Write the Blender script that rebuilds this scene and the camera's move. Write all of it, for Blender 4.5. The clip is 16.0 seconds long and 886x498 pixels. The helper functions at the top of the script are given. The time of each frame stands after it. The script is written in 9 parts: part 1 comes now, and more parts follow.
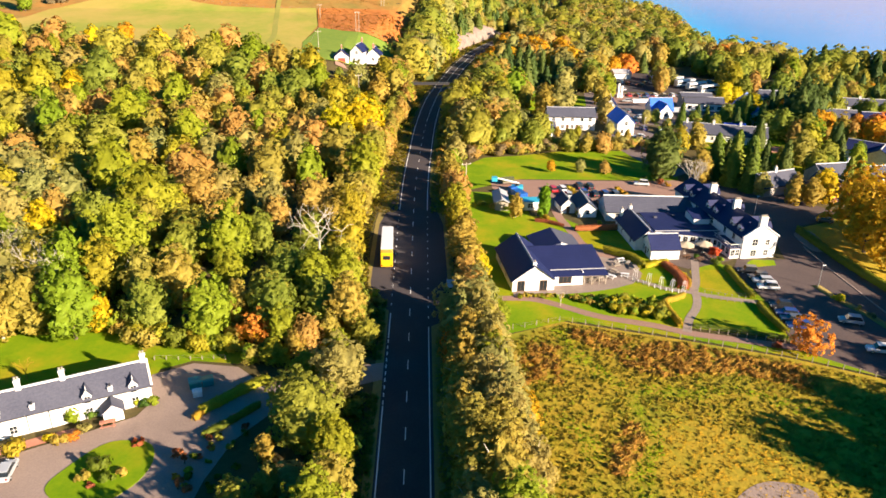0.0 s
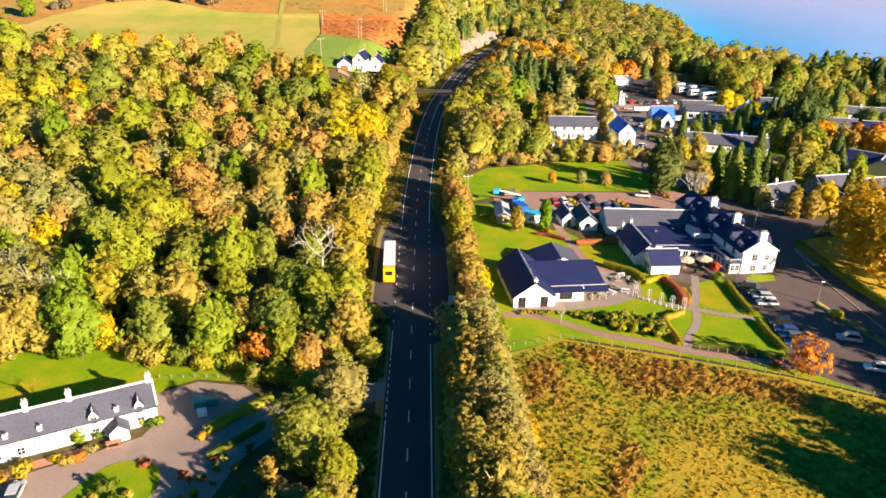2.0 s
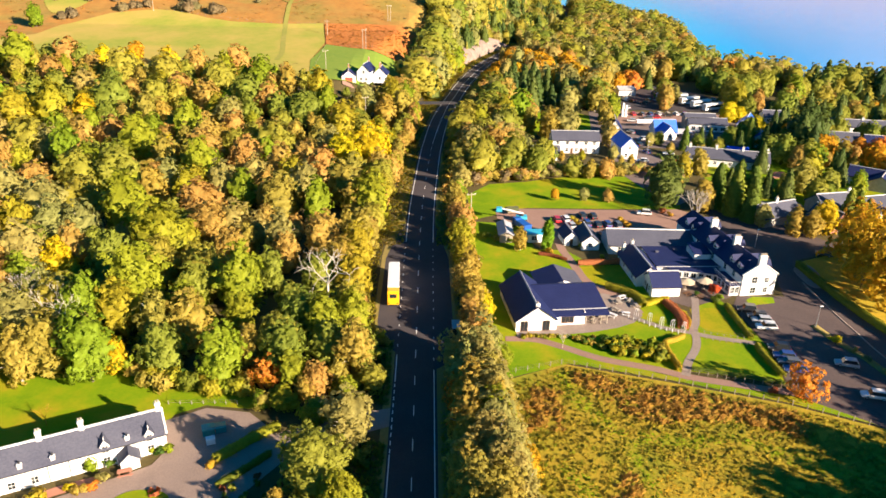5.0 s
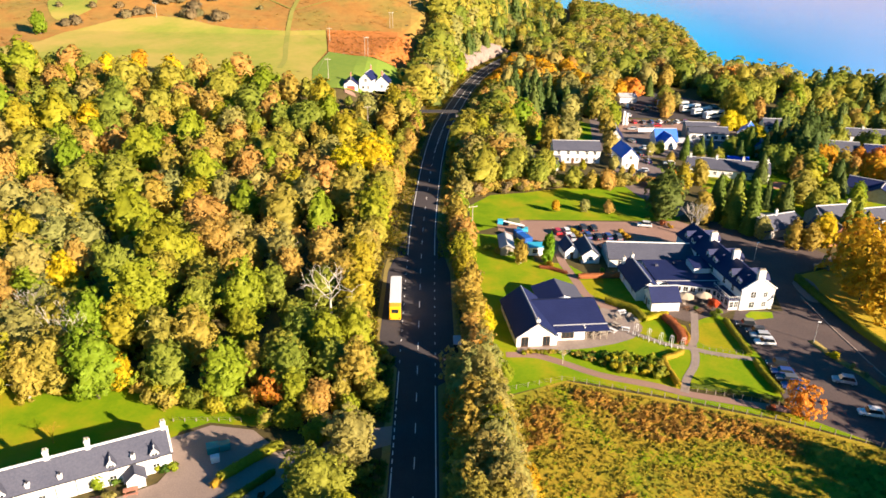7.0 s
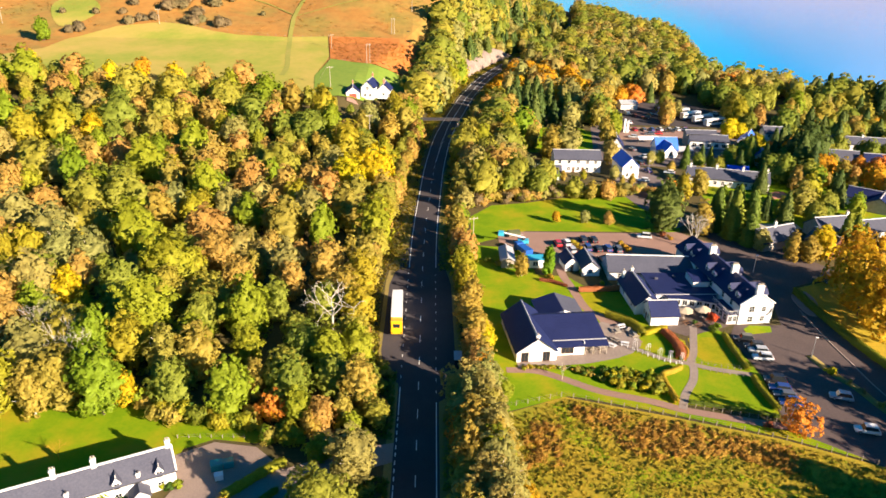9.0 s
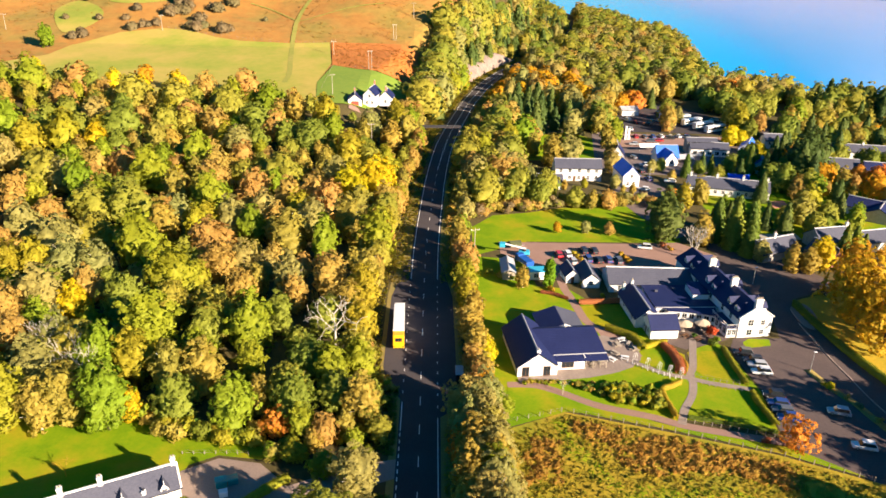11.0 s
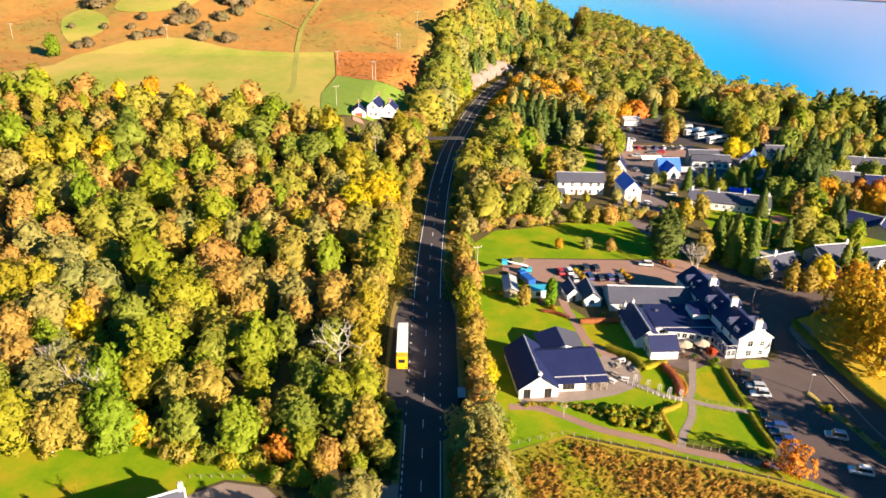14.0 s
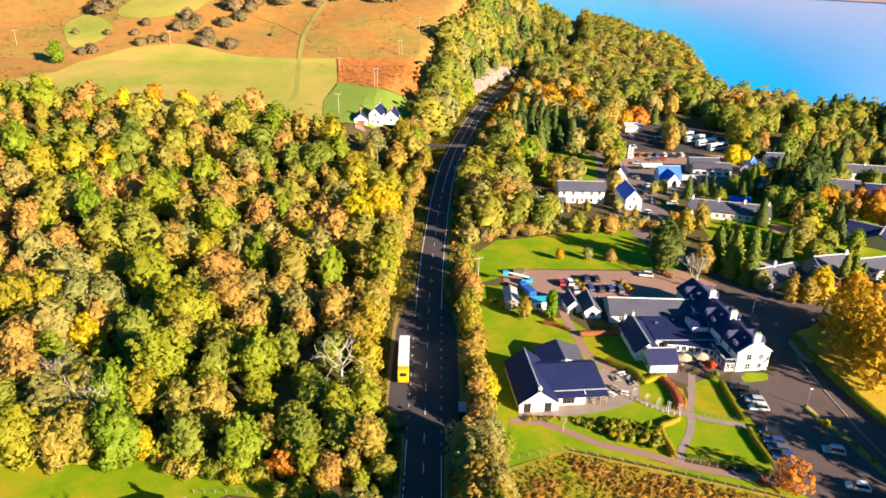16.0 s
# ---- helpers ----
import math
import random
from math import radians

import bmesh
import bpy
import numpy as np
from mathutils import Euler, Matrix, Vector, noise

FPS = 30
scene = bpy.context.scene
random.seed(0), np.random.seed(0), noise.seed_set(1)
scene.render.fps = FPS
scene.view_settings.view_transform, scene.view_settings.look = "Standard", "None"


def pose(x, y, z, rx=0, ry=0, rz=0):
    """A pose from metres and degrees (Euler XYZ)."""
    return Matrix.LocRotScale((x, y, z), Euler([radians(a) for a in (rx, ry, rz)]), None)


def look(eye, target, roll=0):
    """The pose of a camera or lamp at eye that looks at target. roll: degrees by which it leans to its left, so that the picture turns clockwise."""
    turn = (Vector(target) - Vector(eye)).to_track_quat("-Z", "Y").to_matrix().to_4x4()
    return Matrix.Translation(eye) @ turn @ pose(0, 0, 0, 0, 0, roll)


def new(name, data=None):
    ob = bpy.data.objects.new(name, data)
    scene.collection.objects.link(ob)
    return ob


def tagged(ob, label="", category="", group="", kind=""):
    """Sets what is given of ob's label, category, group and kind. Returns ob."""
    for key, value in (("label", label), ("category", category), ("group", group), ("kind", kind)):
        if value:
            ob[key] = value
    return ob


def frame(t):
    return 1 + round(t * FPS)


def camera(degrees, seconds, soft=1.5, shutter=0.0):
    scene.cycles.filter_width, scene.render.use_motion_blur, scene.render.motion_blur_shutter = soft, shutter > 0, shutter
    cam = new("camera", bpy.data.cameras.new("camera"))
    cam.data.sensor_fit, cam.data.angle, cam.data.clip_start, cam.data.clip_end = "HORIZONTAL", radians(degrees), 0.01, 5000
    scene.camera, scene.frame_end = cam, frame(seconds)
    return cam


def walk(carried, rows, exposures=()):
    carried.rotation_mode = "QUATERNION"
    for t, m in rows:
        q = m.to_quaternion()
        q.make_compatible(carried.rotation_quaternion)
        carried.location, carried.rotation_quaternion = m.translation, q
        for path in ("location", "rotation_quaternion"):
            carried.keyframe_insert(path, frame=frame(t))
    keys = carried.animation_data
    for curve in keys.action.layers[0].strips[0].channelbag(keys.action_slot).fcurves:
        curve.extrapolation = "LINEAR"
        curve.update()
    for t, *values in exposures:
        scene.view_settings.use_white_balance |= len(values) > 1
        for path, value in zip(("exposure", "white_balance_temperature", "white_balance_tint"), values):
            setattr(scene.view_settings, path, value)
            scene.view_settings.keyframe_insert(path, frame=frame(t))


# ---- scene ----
# camera: seconds, x, y, z, yaw, pitch, roll
cam = camera(63.0, 16.0, soft=1.6)
PATH = [
    (0, 1.845, -24.687, 65.770, -1.965, -23.645, -1.375),
    (0.5, 1.918, -24.682, 66.604, -1.932, -23.649, -1.372),
    (1, 1.910, -24.628, 67.574, -1.902, -23.654, -1.376),
    (1.5, 1.848, -24.537, 68.602, -1.855, -23.689, -1.364),
    (2, 1.812, -24.426, 69.585, -1.794, -23.747, -1.370),
    (2.5, 1.785, -24.384, 70.546, -1.722, -23.773, -1.369),
    (3, 1.765, -24.370, 71.511, -1.659, -23.807, -1.362),
    (3.5, 1.730, -24.388, 72.470, -1.617, -23.824, -1.363),
    (4, 1.698, -24.412, 73.406, -1.573, -23.819, -1.367),
    (6.5, 1.680, -24.487, 78.090, -1.372, -23.821, -1.332),
    (7, 1.685, -24.499, 79.022, -1.333, -23.821, -1.327),
    (7.5, 1.683, -24.499, 79.973, -1.302, -23.826, -1.319),
    (8, 1.704, -24.482, 80.958, -1.261, -23.849, -1.317),
    (8.5, 1.725, -24.476, 81.888, -1.221, -23.864, -1.317),
    (9, 1.736, -24.456, 82.837, -1.193, -23.875, -1.315),
    (11.5, 1.730, -24.403, 87.558, -0.983, -23.958, -1.230),
    (12, 1.747, -24.378, 88.525, -0.929, -23.969, -1.219),
    (12.5, 1.787, -24.365, 89.484, -0.874, -23.974, -1.202),
    (13, 1.794, -24.377, 90.485, -0.832, -23.983, -1.179),
    (13.5, 1.792, -24.374, 91.405, -0.786, -23.996, -1.170),
    (14, 1.762, -24.312, 92.336, -0.740, -24.016, -1.181),
    (14.5, 1.757, -24.299, 93.322, -0.694, -24.041, -1.160),
    (15, 1.775, -24.300, 94.317, -0.655, -24.065, -1.143),
    (15.5, 1.817, -24.293, 95.253, -0.607, -24.078, -1.134),
    (16, 1.925, -24.255, 96.101, -0.555, -24.066, -1.125),
]
walk(cam, [(t, pose(x, y, z, 90 + pitch, 0, yaw) @ pose(0, 0, 0, 0, 0, -roll)) for t, x, y, z, yaw, pitch, roll in PATH])

# ---- light ----
SUN_AZ = Vector((0.79, -0.62))          # towards the sun, on the plan
SUN_EL = radians(21.5)
world = bpy.data.worlds.new("world")
scene.world = world
world.use_nodes = True
wn = world.node_tree.nodes
sky = wn.new("ShaderNodeTexSky")
sky.sky_type, sky.sun_disc, sky.sun_elevation = "NISHITA", False, SUN_EL
sky.sun_rotation = math.atan2(SUN_AZ.x, SUN_AZ.y)
sky.air_density, sky.dust_density, sky.ozone_density = 1.0, 0.4, 2.0
wn["Background"].inputs["Strength"].default_value = 0.040
deep = wn.new("ShaderNodeHueSaturation")
deep.inputs["Saturation"].default_value = 1.9
world.node_tree.links.new(sky.outputs[0], deep.inputs["Color"])
world.node_tree.links.new(deep.outputs[0], wn["Background"].inputs["Color"])
sun_data = bpy.data.lights.new("sun", "SUN")
sun_data.energy, sun_data.angle, sun_data.color = 5.0, radians(0.53), (1.0, 0.80, 0.59)
sun = new("sun", sun_data)
sun.matrix_world = look((SUN_AZ.x * 300, SUN_AZ.y * 300, 300 * math.tan(SUN_EL)), (0, 0, 0))
scene.view_settings.exposure = 1.78

# ---- materials ----
def nodes_of(name):
    m = bpy.data.materials.new(name)
    m.use_nodes = True
    nt = m.node_tree
    return m, nt.nodes, nt.links, nt.nodes["Principled BSDF"]


def ramp(n, l, fac, stops):
    r = n.new("ShaderNodeValToRGB")
    e = r.color_ramp.elements
    while len(e) < len(stops):
        e.new(0.5)
    for el, (p, c) in zip(e, stops):
        el.position, el.color = p, (*c, 1)
    l.new(fac, r.inputs[0])
    return r.outputs[0]


def noise_of(n, l, scale, detail=4, rough=0.6, stretch=None):
    g = n.new("ShaderNodeNewGeometry")
    t = n.new("ShaderNodeTexNoise")
    t.inputs["Scale"].default_value, t.inputs["Detail"].default_value, t.inputs["Roughness"].default_value = scale, detail, rough
    src = g.outputs["Position"]
    if stretch:
        mp = n.new("ShaderNodeMapping")
        mp.inputs["Rotation"].default_value = (0, 0, radians(stretch[3])) if len(stretch) > 3 else (0, 0, 0)
        mp.inputs["Scale"].default_value = stretch[:3]
        l.new(src, mp.inputs[0])
        src = mp.outputs[0]
    l.new(src, t.inputs["Vector"])
    return t.outputs["Fac"]


def mixc(n, l, fac, a, b, mode="MIX"):
    m = n.new("ShaderNodeMix")
    m.data_type, m.blend_type = "RGBA", mode
    for sock, v in ((m.inputs[0], fac), (m.inputs[6], a), (m.inputs[7], b)):
        if isinstance(v, (int, float)):
            sock.default_value = v
        elif isinstance(v, tuple):
            sock.default_value = (*v, 1)
        else:
            l.new(v, sock)
    return m.outputs[2]


def surface(name, big, small, s_big=0.05, s_small=1.5, rough=0.9, bump=0.0, metal=0.0, stretch=None, mix=0.5, spec=0.3):
    """A matt surface: colour stops at a large and a small scale, averaged, with a fine relief."""
    m, n, l, p = nodes_of(name)
    a = ramp(n, l, noise_of(n, l, s_big, 5, 0.6, stretch), big)
    b = ramp(n, l, noise_of(n, l, s_small, 6, 0.7, stretch), small)
    l.new(mixc(n, l, mix, a, b), p.inputs["Base Color"])
    p.inputs["Roughness"].default_value, p.inputs["Metallic"].default_value = rough, metal
    p.inputs["Specular IOR Level"].default_value = spec
    if bump:
        bp = n.new("ShaderNodeBump")
        bp.inputs["Strength"].default_value, bp.inputs["Distance"].default_value = bump, 0.1
        l.new(noise_of(n, l, s_small * 2, 4, 0.7), bp.inputs["Height"])
        l.new(bp.outputs[0], p.inputs["Normal"])
    return m


def plain(name, c, rough=0.5, metal=0.0, var=0.12, scale=2.0, spec=0.4):
    d = tuple(v * (1 - var) for v in c)
    u = tuple(min(1, v * (1 + var)) for v in c)
    return surface(name, [(0.3, d), (0.7, u)], [(0.3, d), (0.7, u)], 0.3 * scale, 3 * scale, rough, 0, metal, spec=spec)


def foliage(name, stops, trans=0.42, var=0.13):
    """Leaves: one tone a tree out of the stops, with leaf clumps lighter or darker, and some light let through."""
    m, n, l, p = nodes_of(name)
    at = n.new("ShaderNodeAttribute")
    at.attribute_name = "tint"
    oi = n.new("ShaderNodeObjectInfo")
    ad = n.new("ShaderNodeMath")
    l.new(at.outputs["Fac"], ad.inputs[0])
    l.new(oi.outputs["Random"], ad.inputs[1])
    fr = n.new("ShaderNodeMath")
    fr.operation = "FRACT"
    l.new(ad.outputs[0], fr.inputs[0])
    # the tone drifts a little inside one crown
    dr = n.new("ShaderNodeMath")
    dr.operation, dr.inputs[1].default_value = "MULTIPLY_ADD", 0.16
    ms = n.new("ShaderNodeMath")
    ms.operation, ms.inputs[1].default_value = "SUBTRACT", 0.08
    l.new(noise_of(n, l, 0.35, 2), dr.inputs[0])
    l.new(fr.outputs[0], ms.inputs[0])
    l.new(ms.outputs[0], dr.inputs[2])
    c = ramp(n, l, dr.outputs[0], stops)
    g = n.new("ShaderNodeNewGeometry")
    v = ramp(n, l, g.outputs["Random Per Island"], [(0, (1 - var,) * 3), (1, (1 + var,) * 3)])
    c = mixc(n, l, 1.0, c, v, "MULTIPLY")
    # sprays of leaves, lighter and darker, and their relief
    sp = noise_of(n, l, 1.5, 3, 0.7)
    c = mixc(n, l, 1.0, c, ramp(n, l, sp, [(0.3, (0.80,) * 3), (0.7, (1.16,) * 3)]), "MULTIPLY")
    bp = n.new("ShaderNodeBump")
    bp.inputs["Strength"].default_value, bp.inputs["Distance"].default_value = 0.5, 0.5
    l.new(sp, bp.inputs["Height"])
    l.new(bp.outputs[0], p.inputs["Normal"])
    p.inputs["Roughness"].default_value, p.inputs["Specular IOR Level"].default_value = 0.6, 0.2
    l.new(c, p.inputs["Base Color"])
    tr = n.new("ShaderNodeBsdfTranslucent")
    l.new(c, tr.inputs["Color"])
    mx = n.new("ShaderNodeMixShader")
    mx.inputs[0].default_value = trans
    l.new(p.outputs[0], mx.inputs[1])
    l.new(tr.outputs[0], mx.inputs[2])
    l.new(mx.outputs[0], n["Material Output"].inputs["Surface"])
    return m


M_OAK = foliage("oak_leaf", [(0.0, (0.215, 0.275, 0.036)), (0.35, (0.280, 0.308, 0.040)), (0.7, (0.355, 0.338, 0.044)), (1.0, (0.420, 0.355, 0.048))], 0.44, 0.12)
M_LIME = foliage("lime_leaf", [(0.0, (0.230, 0.335, 0.020)), (0.4, (0.315, 0.355, 0.023)), (0.8, (0.405, 0.366, 0.026)), (1.0, (0.450, 0.366, 0.028))], 0.44, 0.12)
M_BROWN = foliage("autumn_oak_leaf", [(0.0, (0.490, 0.350, 0.076)), (0.35, (0.515, 0.340, 0.078)), (0.7, (0.510, 0.300, 0.078)), (1.0, (0.470, 0.360, 0.074))], 0.44, 0.14)
M_OLIVE = foliage("birch_leaf", [(0.0, (0.345, 0.320, 0.056)), (0.4, (0.430, 0.345, 0.060)), (0.8, (0.490, 0.345, 0.060)), (1.0, (0.400, 0.335, 0.056))], 0.44, 0.12)
M_GREY = foliage("willow_leaf", [(0.0, (0.315, 0.325, 0.094)), (0.5, (0.380, 0.342, 0.096)), (1.0, (0.435, 0.342, 0.092))], 0.44, 0.12)
M_YELLOW = foliage("maple_leaf", [(0.0, (0.580, 0.500, 0.012)), (0.5, (0.640, 0.510, 0.012)), (1.0, (0.640, 0.450, 0.014))], 0.4, 0.12)
M_ORANGE = foliage("beech_leaf", [(0.0, (0.560, 0.290, 0.016)), (0.5, (0.640, 0.350, 0.016)), (1.0, (0.600, 0.390, 0.018))], 0.4)
M_RED = foliage("cherry_leaf", [(0.0, (0.640, 0.240, 0.030)), (0.5, (0.680, 0.300, 0.032)), (1.0, (0.600, 0.200, 0.035))], 0.4)
M_FIR = foliage("conifer_needle", [(0.0, (0.055, 0.095, 0.020)), (0.5, (0.085, 0.130, 0.024)), (1.0, (0.130, 0.165, 0.030))], 0.3, 0.12)
M_CYPRESS = foliage("cypress_spray", [(0.0, (0.105, 0.170, 0.022)), (0.5, (0.160, 0.215, 0.024)), (1.0, (0.240, 0.270, 0.028))], 0.35, 0.14)
M_COLUMN = foliage("clipped_spray", [(0.0, (0.160, 0.300, 0.010)), (1.0, (0.190, 0.330, 0.012))], 0.45, 0.14)
M_THORN = foliage("thorn_twigs", [(0.0, (0.200, 0.160, 0.085)), (0.5, (0.270, 0.195, 0.095)), (1.0, (0.210, 0.200, 0.080))], 0.3, 0.16)
M_LARCH = foliage("larch_needle", [(0.0, (0.338, 0.338, 0.062)), (0.5, (0.5, 0.413, 0.062)), (1.0, (0.275, 0.3, 0.062))], 0.4, 0.16)
M_HEDGE = foliage("hedge_leaf", [(0.0, (0.060, 0.130, 0.016)), (0.5, (0.110, 0.180, 0.018)), (1.0, (0.210, 0.220, 0.020))])
M_GOLD = foliage("gold_hedge_leaf", [(0.0, (0.430, 0.280, 0.024)), (0.5, (0.500, 0.270, 0.024)), (1.0, (0.380, 0.320, 0.026))], 0.35)
M_CLIPPED = foliage("clipped_hedge_leaf", [(0.0, (0.190, 0.205, 0.014)), (1.0, (0.270, 0.240, 0.016))], 0.35)
M_GOLDGREEN = foliage("golden_hedge_leaf", [(0.0, (0.400, 0.360, 0.012)), (1.0, (0.460, 0.380, 0.014))], 0.35)
M_SCARLET = foliage("scarlet_leaf", [(0.0, (0.600, 0.075, 0.030)), (1.0, (0.660, 0.130, 0.040))], 0.4)
M_RUSSET = foliage("russet_hedge_leaf", [(0.0, (0.360, 0.100, 0.040)), (0.5, (0.420, 0.150, 0.050)), (1.0, (0.300, 0.080, 0.040))], 0.3)
M_RUSH = foliage("rush_blade", [(0.0, (0.330, 0.265, 0.024)), (0.3, (0.430, 0.310, 0.036)), (0.6, (0.290, 0.275, 0.018)), (0.8, (0.200, 0.240, 0.012)), (1.0, (0.440, 0.330, 0.044))], 0.4, 0.25)
M_FRESH = foliage("fresh_grass_blade", [(0.0, (0.170, 0.270, 0.004)), (0.5, (0.220, 0.300, 0.005)), (1.0, (0.300, 0.310, 0.007))], 0.4, 0.2)
M_STRAW = foliage("straw_grass_blade", [(0.0, (0.430, 0.265, 0.016)), (0.5, (0.510, 0.310, 0.022)), (1.0, (0.420, 0.295, 0.016))], 0.4, 0.2)
M_FERN = foliage("dead_bracken", [(0.0, (0.380, 0.200, 0.040)), (0.5, (0.460, 0.255, 0.048)), (1.0, (0.500, 0.330, 0.060))], 0.4, 0.22)
M_BARK = surface("bark", [(0.3, (0.06, 0.045, 0.03)), (0.7, (0.13, 0.10, 0.07))], [(0.3, (0.05, 0.04, 0.03)), (0.7, (0.16, 0.13, 0.10))], 0.4, 4, 0.95, 0.5)
M_PALEBARK = surface("pale_bark", [(0.3, (0.34, 0.30, 0.24)), (0.7, (0.52, 0.46, 0.38))], [(0.3, (0.25, 0.22, 0.18)), (0.6, (0.55, 0.50, 0.43))], 0.5, 3, 0.9, 0.3)
M_FLOOR = surface("woodland_floor", [(0.3, (0.045, 0.041, 0.013)), (0.7, (0.108, 0.081, 0.027))], [(0.3, (0.036, 0.036, 0.011)), (0.7, (0.126, 0.090, 0.027))], 0.06, 1.2, 0.95, 0.6)
M_LAWN = surface("lawn_grass", [(0.34, (0.095, 0.205, 0.003)), (0.47, (0.160, 0.255, 0.004)), (0.56, (0.260, 0.270, 0.008)), (0.66, (0.380, 0.255, 0.016))], [(0.3, (0.095, 0.185, 0.003)), (0.7, (0.235, 0.280, 0.006))], 0.085, 1.6, 0.9, 0.5, mix=0.35, spec=0.1)
M_DRYLAWN = surface("dry_lawn_grass", [(0.36, (0.190, 0.225, 0.005)), (0.5, (0.300, 0.260, 0.008)), (0.64, (0.390, 0.255, 0.014))], [(0.3, (0.150, 0.180, 0.004)), (0.7, (0.340, 0.290, 0.010))], 0.10, 1.6, 0.9, 0.5, mix=0.35, spec=0.1)
M_FIELD = surface("pasture_grass", [(0.36, (0.170, 0.245, 0.020)), (0.46, (0.260, 0.270, 0.036)), (0.56, (0.370, 0.290, 0.062)), (0.66, (0.440, 0.300, 0.080))], [(0.3, (0.190, 0.220, 0.026)), (0.7, (0.360, 0.285, 0.060))], 0.022, 0.25, 0.95, 0.3, mix=0.35)
M_BRACKEN = surface("bracken", [(0.32, (0.150, 0.170, 0.026)), (0.42, (0.240, 0.175, 0.034)), (0.50, (0.350, 0.145, 0.028)), (0.58, (0.290, 0.160, 0.036)), (0.68, (0.160, 0.165, 0.028))],
                    [(0.25, (0.130, 0.085, 0.022)), (0.5, (0.280, 0.155, 0.036)), (0.75, (0.370, 0.225, 0.056))], 0.017, 0.16, 0.95, 1.0, mix=0.5)
M_MEADOW = surface("rough_meadow", [(0.34, (0.125, 0.195, 0.006)), (0.44, (0.235, 0.228, 0.010)), (0.54, (0.385, 0.255, 0.018)), (0.62, (0.320, 0.245, 0.014)), (0.72, (0.150, 0.200, 0.007))],
                   [(0.3, (0.130, 0.110, 0.007)), (0.5, (0.300, 0.225, 0.014)), (0.7, (0.420, 0.285, 0.024))], 0.085, 0.9, 0.95, 0.9, mix=0.5)
M_ASPHALT = surface("asphalt", [(0.3, (0.047, 0.041, 0.046)), (0.7, (0.076, 0.066, 0.070))], [(0.3, (0.044, 0.039, 0.044)), (0.7, (0.080, 0.070, 0.073))], 0.12, 3, 0.85, 0.15, spec=0.15)
M_TARMAC = surface("worn_tarmac", [(0.3, (0.068, 0.050, 0.050)), (0.7, (0.120, 0.088, 0.080))], [(0.3, (0.058, 0.044, 0.046)), (0.7, (0.125, 0.094, 0.086))], 0.10, 2, 0.9, 0.15)
M_STREET = surface("pinkish_street", [(0.3, (0.120, 0.092, 0.090)), (0.7, (0.190, 0.146, 0.138))], [(0.3, (0.100, 0.080, 0.080)), (0.7, (0.200, 0.156, 0.146))], 0.10, 2, 0.9, 0.15)
M_GRAVEL = surface("gravel", [(0.3, (0.225, 0.168, 0.140)), (0.7, (0.320, 0.240, 0.200))], [(0.3, (0.190, 0.144, 0.120)), (0.7, (0.350, 0.265, 0.220))], 0.12, 4, 0.95, 0.4)
M_PINKGRAVEL = surface("pink_gravel", [(0.3, (0.230, 0.135, 0.105)), (0.7, (0.310, 0.190, 0.150))], [(0.3, (0.190, 0.115, 0.090)), (0.7, (0.340, 0.215, 0.170))], 0.12, 4, 0.95, 0.4)
M_PAVING = surface("stone_paving", [(0.3, (0.200, 0.155, 0.130)), (0.7, (0.300, 0.240, 0.205))], [(0.3, (0.165, 0.130, 0.110)), (0.7, (0.340, 0.275, 0.235))], 0.3, 2, 0.85, 0.2)
M_FLAGS = surface("brown_flagstones", [(0.3, (0.090, 0.066, 0.058)), (0.7, (0.150, 0.112, 0.096))], [(0.3, (0.075, 0.055, 0.050)), (0.7, (0.170, 0.128, 0.110))], 0.35, 2, 0.85, 0.2)
M_VERGE = surface("dry_verge", [(0.3, (0.204, 0.170, 0.043)), (0.7, (0.289, 0.204, 0.068))], [(0.3, (0.153, 0.136, 0.025)), (0.7, (0.323, 0.238, 0.085))], 0.15, 2, 0.95, 0.4)
M_LITTER = surface("leaf_strewn_grass", [(0.34, (0.260, 0.250, 0.014)), (0.5, (0.430, 0.300, 0.018)), (0.66, (0.560, 0.330, 0.020))], [(0.3, (0.250, 0.220, 0.014)), (0.7, (0.580, 0.360, 0.022))], 0.10, 1.4, 0.95, 0.4)
M_PAINT = surface("road_paint", [(0.3, (0.62, 0.62, 0.60)), (0.7, (0.76, 0.76, 0.74))], [(0.3, (0.50, 0.50, 0.50)), (0.6, (0.80, 0.80, 0.78))], 0.5, 6, 0.7)
M_WHITE = surface("white_render", [(0.3, (0.62, 0.61, 0.60)), (0.7, (0.72, 0.71, 0.70))], [(0.3, (0.60, 0.59, 0.57)), (0.7, (0.74, 0.73, 0.71))], 0.25, 3, 0.85, 0.1)
M_SLATE = surface("slate", [(0.3, (0.008, 0.013, 0.062)), (0.7, (0.015, 0.022, 0.088))], [(0.3, (0.007, 0.011, 0.054)), (0.7, (0.019, 0.027, 0.098))], 0.25, 3.0, 0.6, 0.3)
M_GREYSLATE = surface("weathered_slate", [(0.3, (0.052, 0.056, 0.086)), (0.7, (0.088, 0.092, 0.126))], [(0.3, (0.042, 0.046, 0.072)), (0.7, (0.105, 0.108, 0.142))], 0.2, 3.0, 0.75, 0.3)
M_LEAD = plain("lead_flashing", (0.36, 0.36, 0.38), 0.5)
M_GLASS, _n, _l, _p = nodes_of("window_glass")
_p.inputs["Base Color"].default_value, _p.inputs["Roughness"].default_value = (0.02, 0.025, 0.03, 1), 0.06
M_WOOD = plain("stained_wood", (0.12, 0.06, 0.03), 0.7)
M_PALEWOOD = plain("weathered_wood", (0.36, 0.31, 0.25), 0.85)
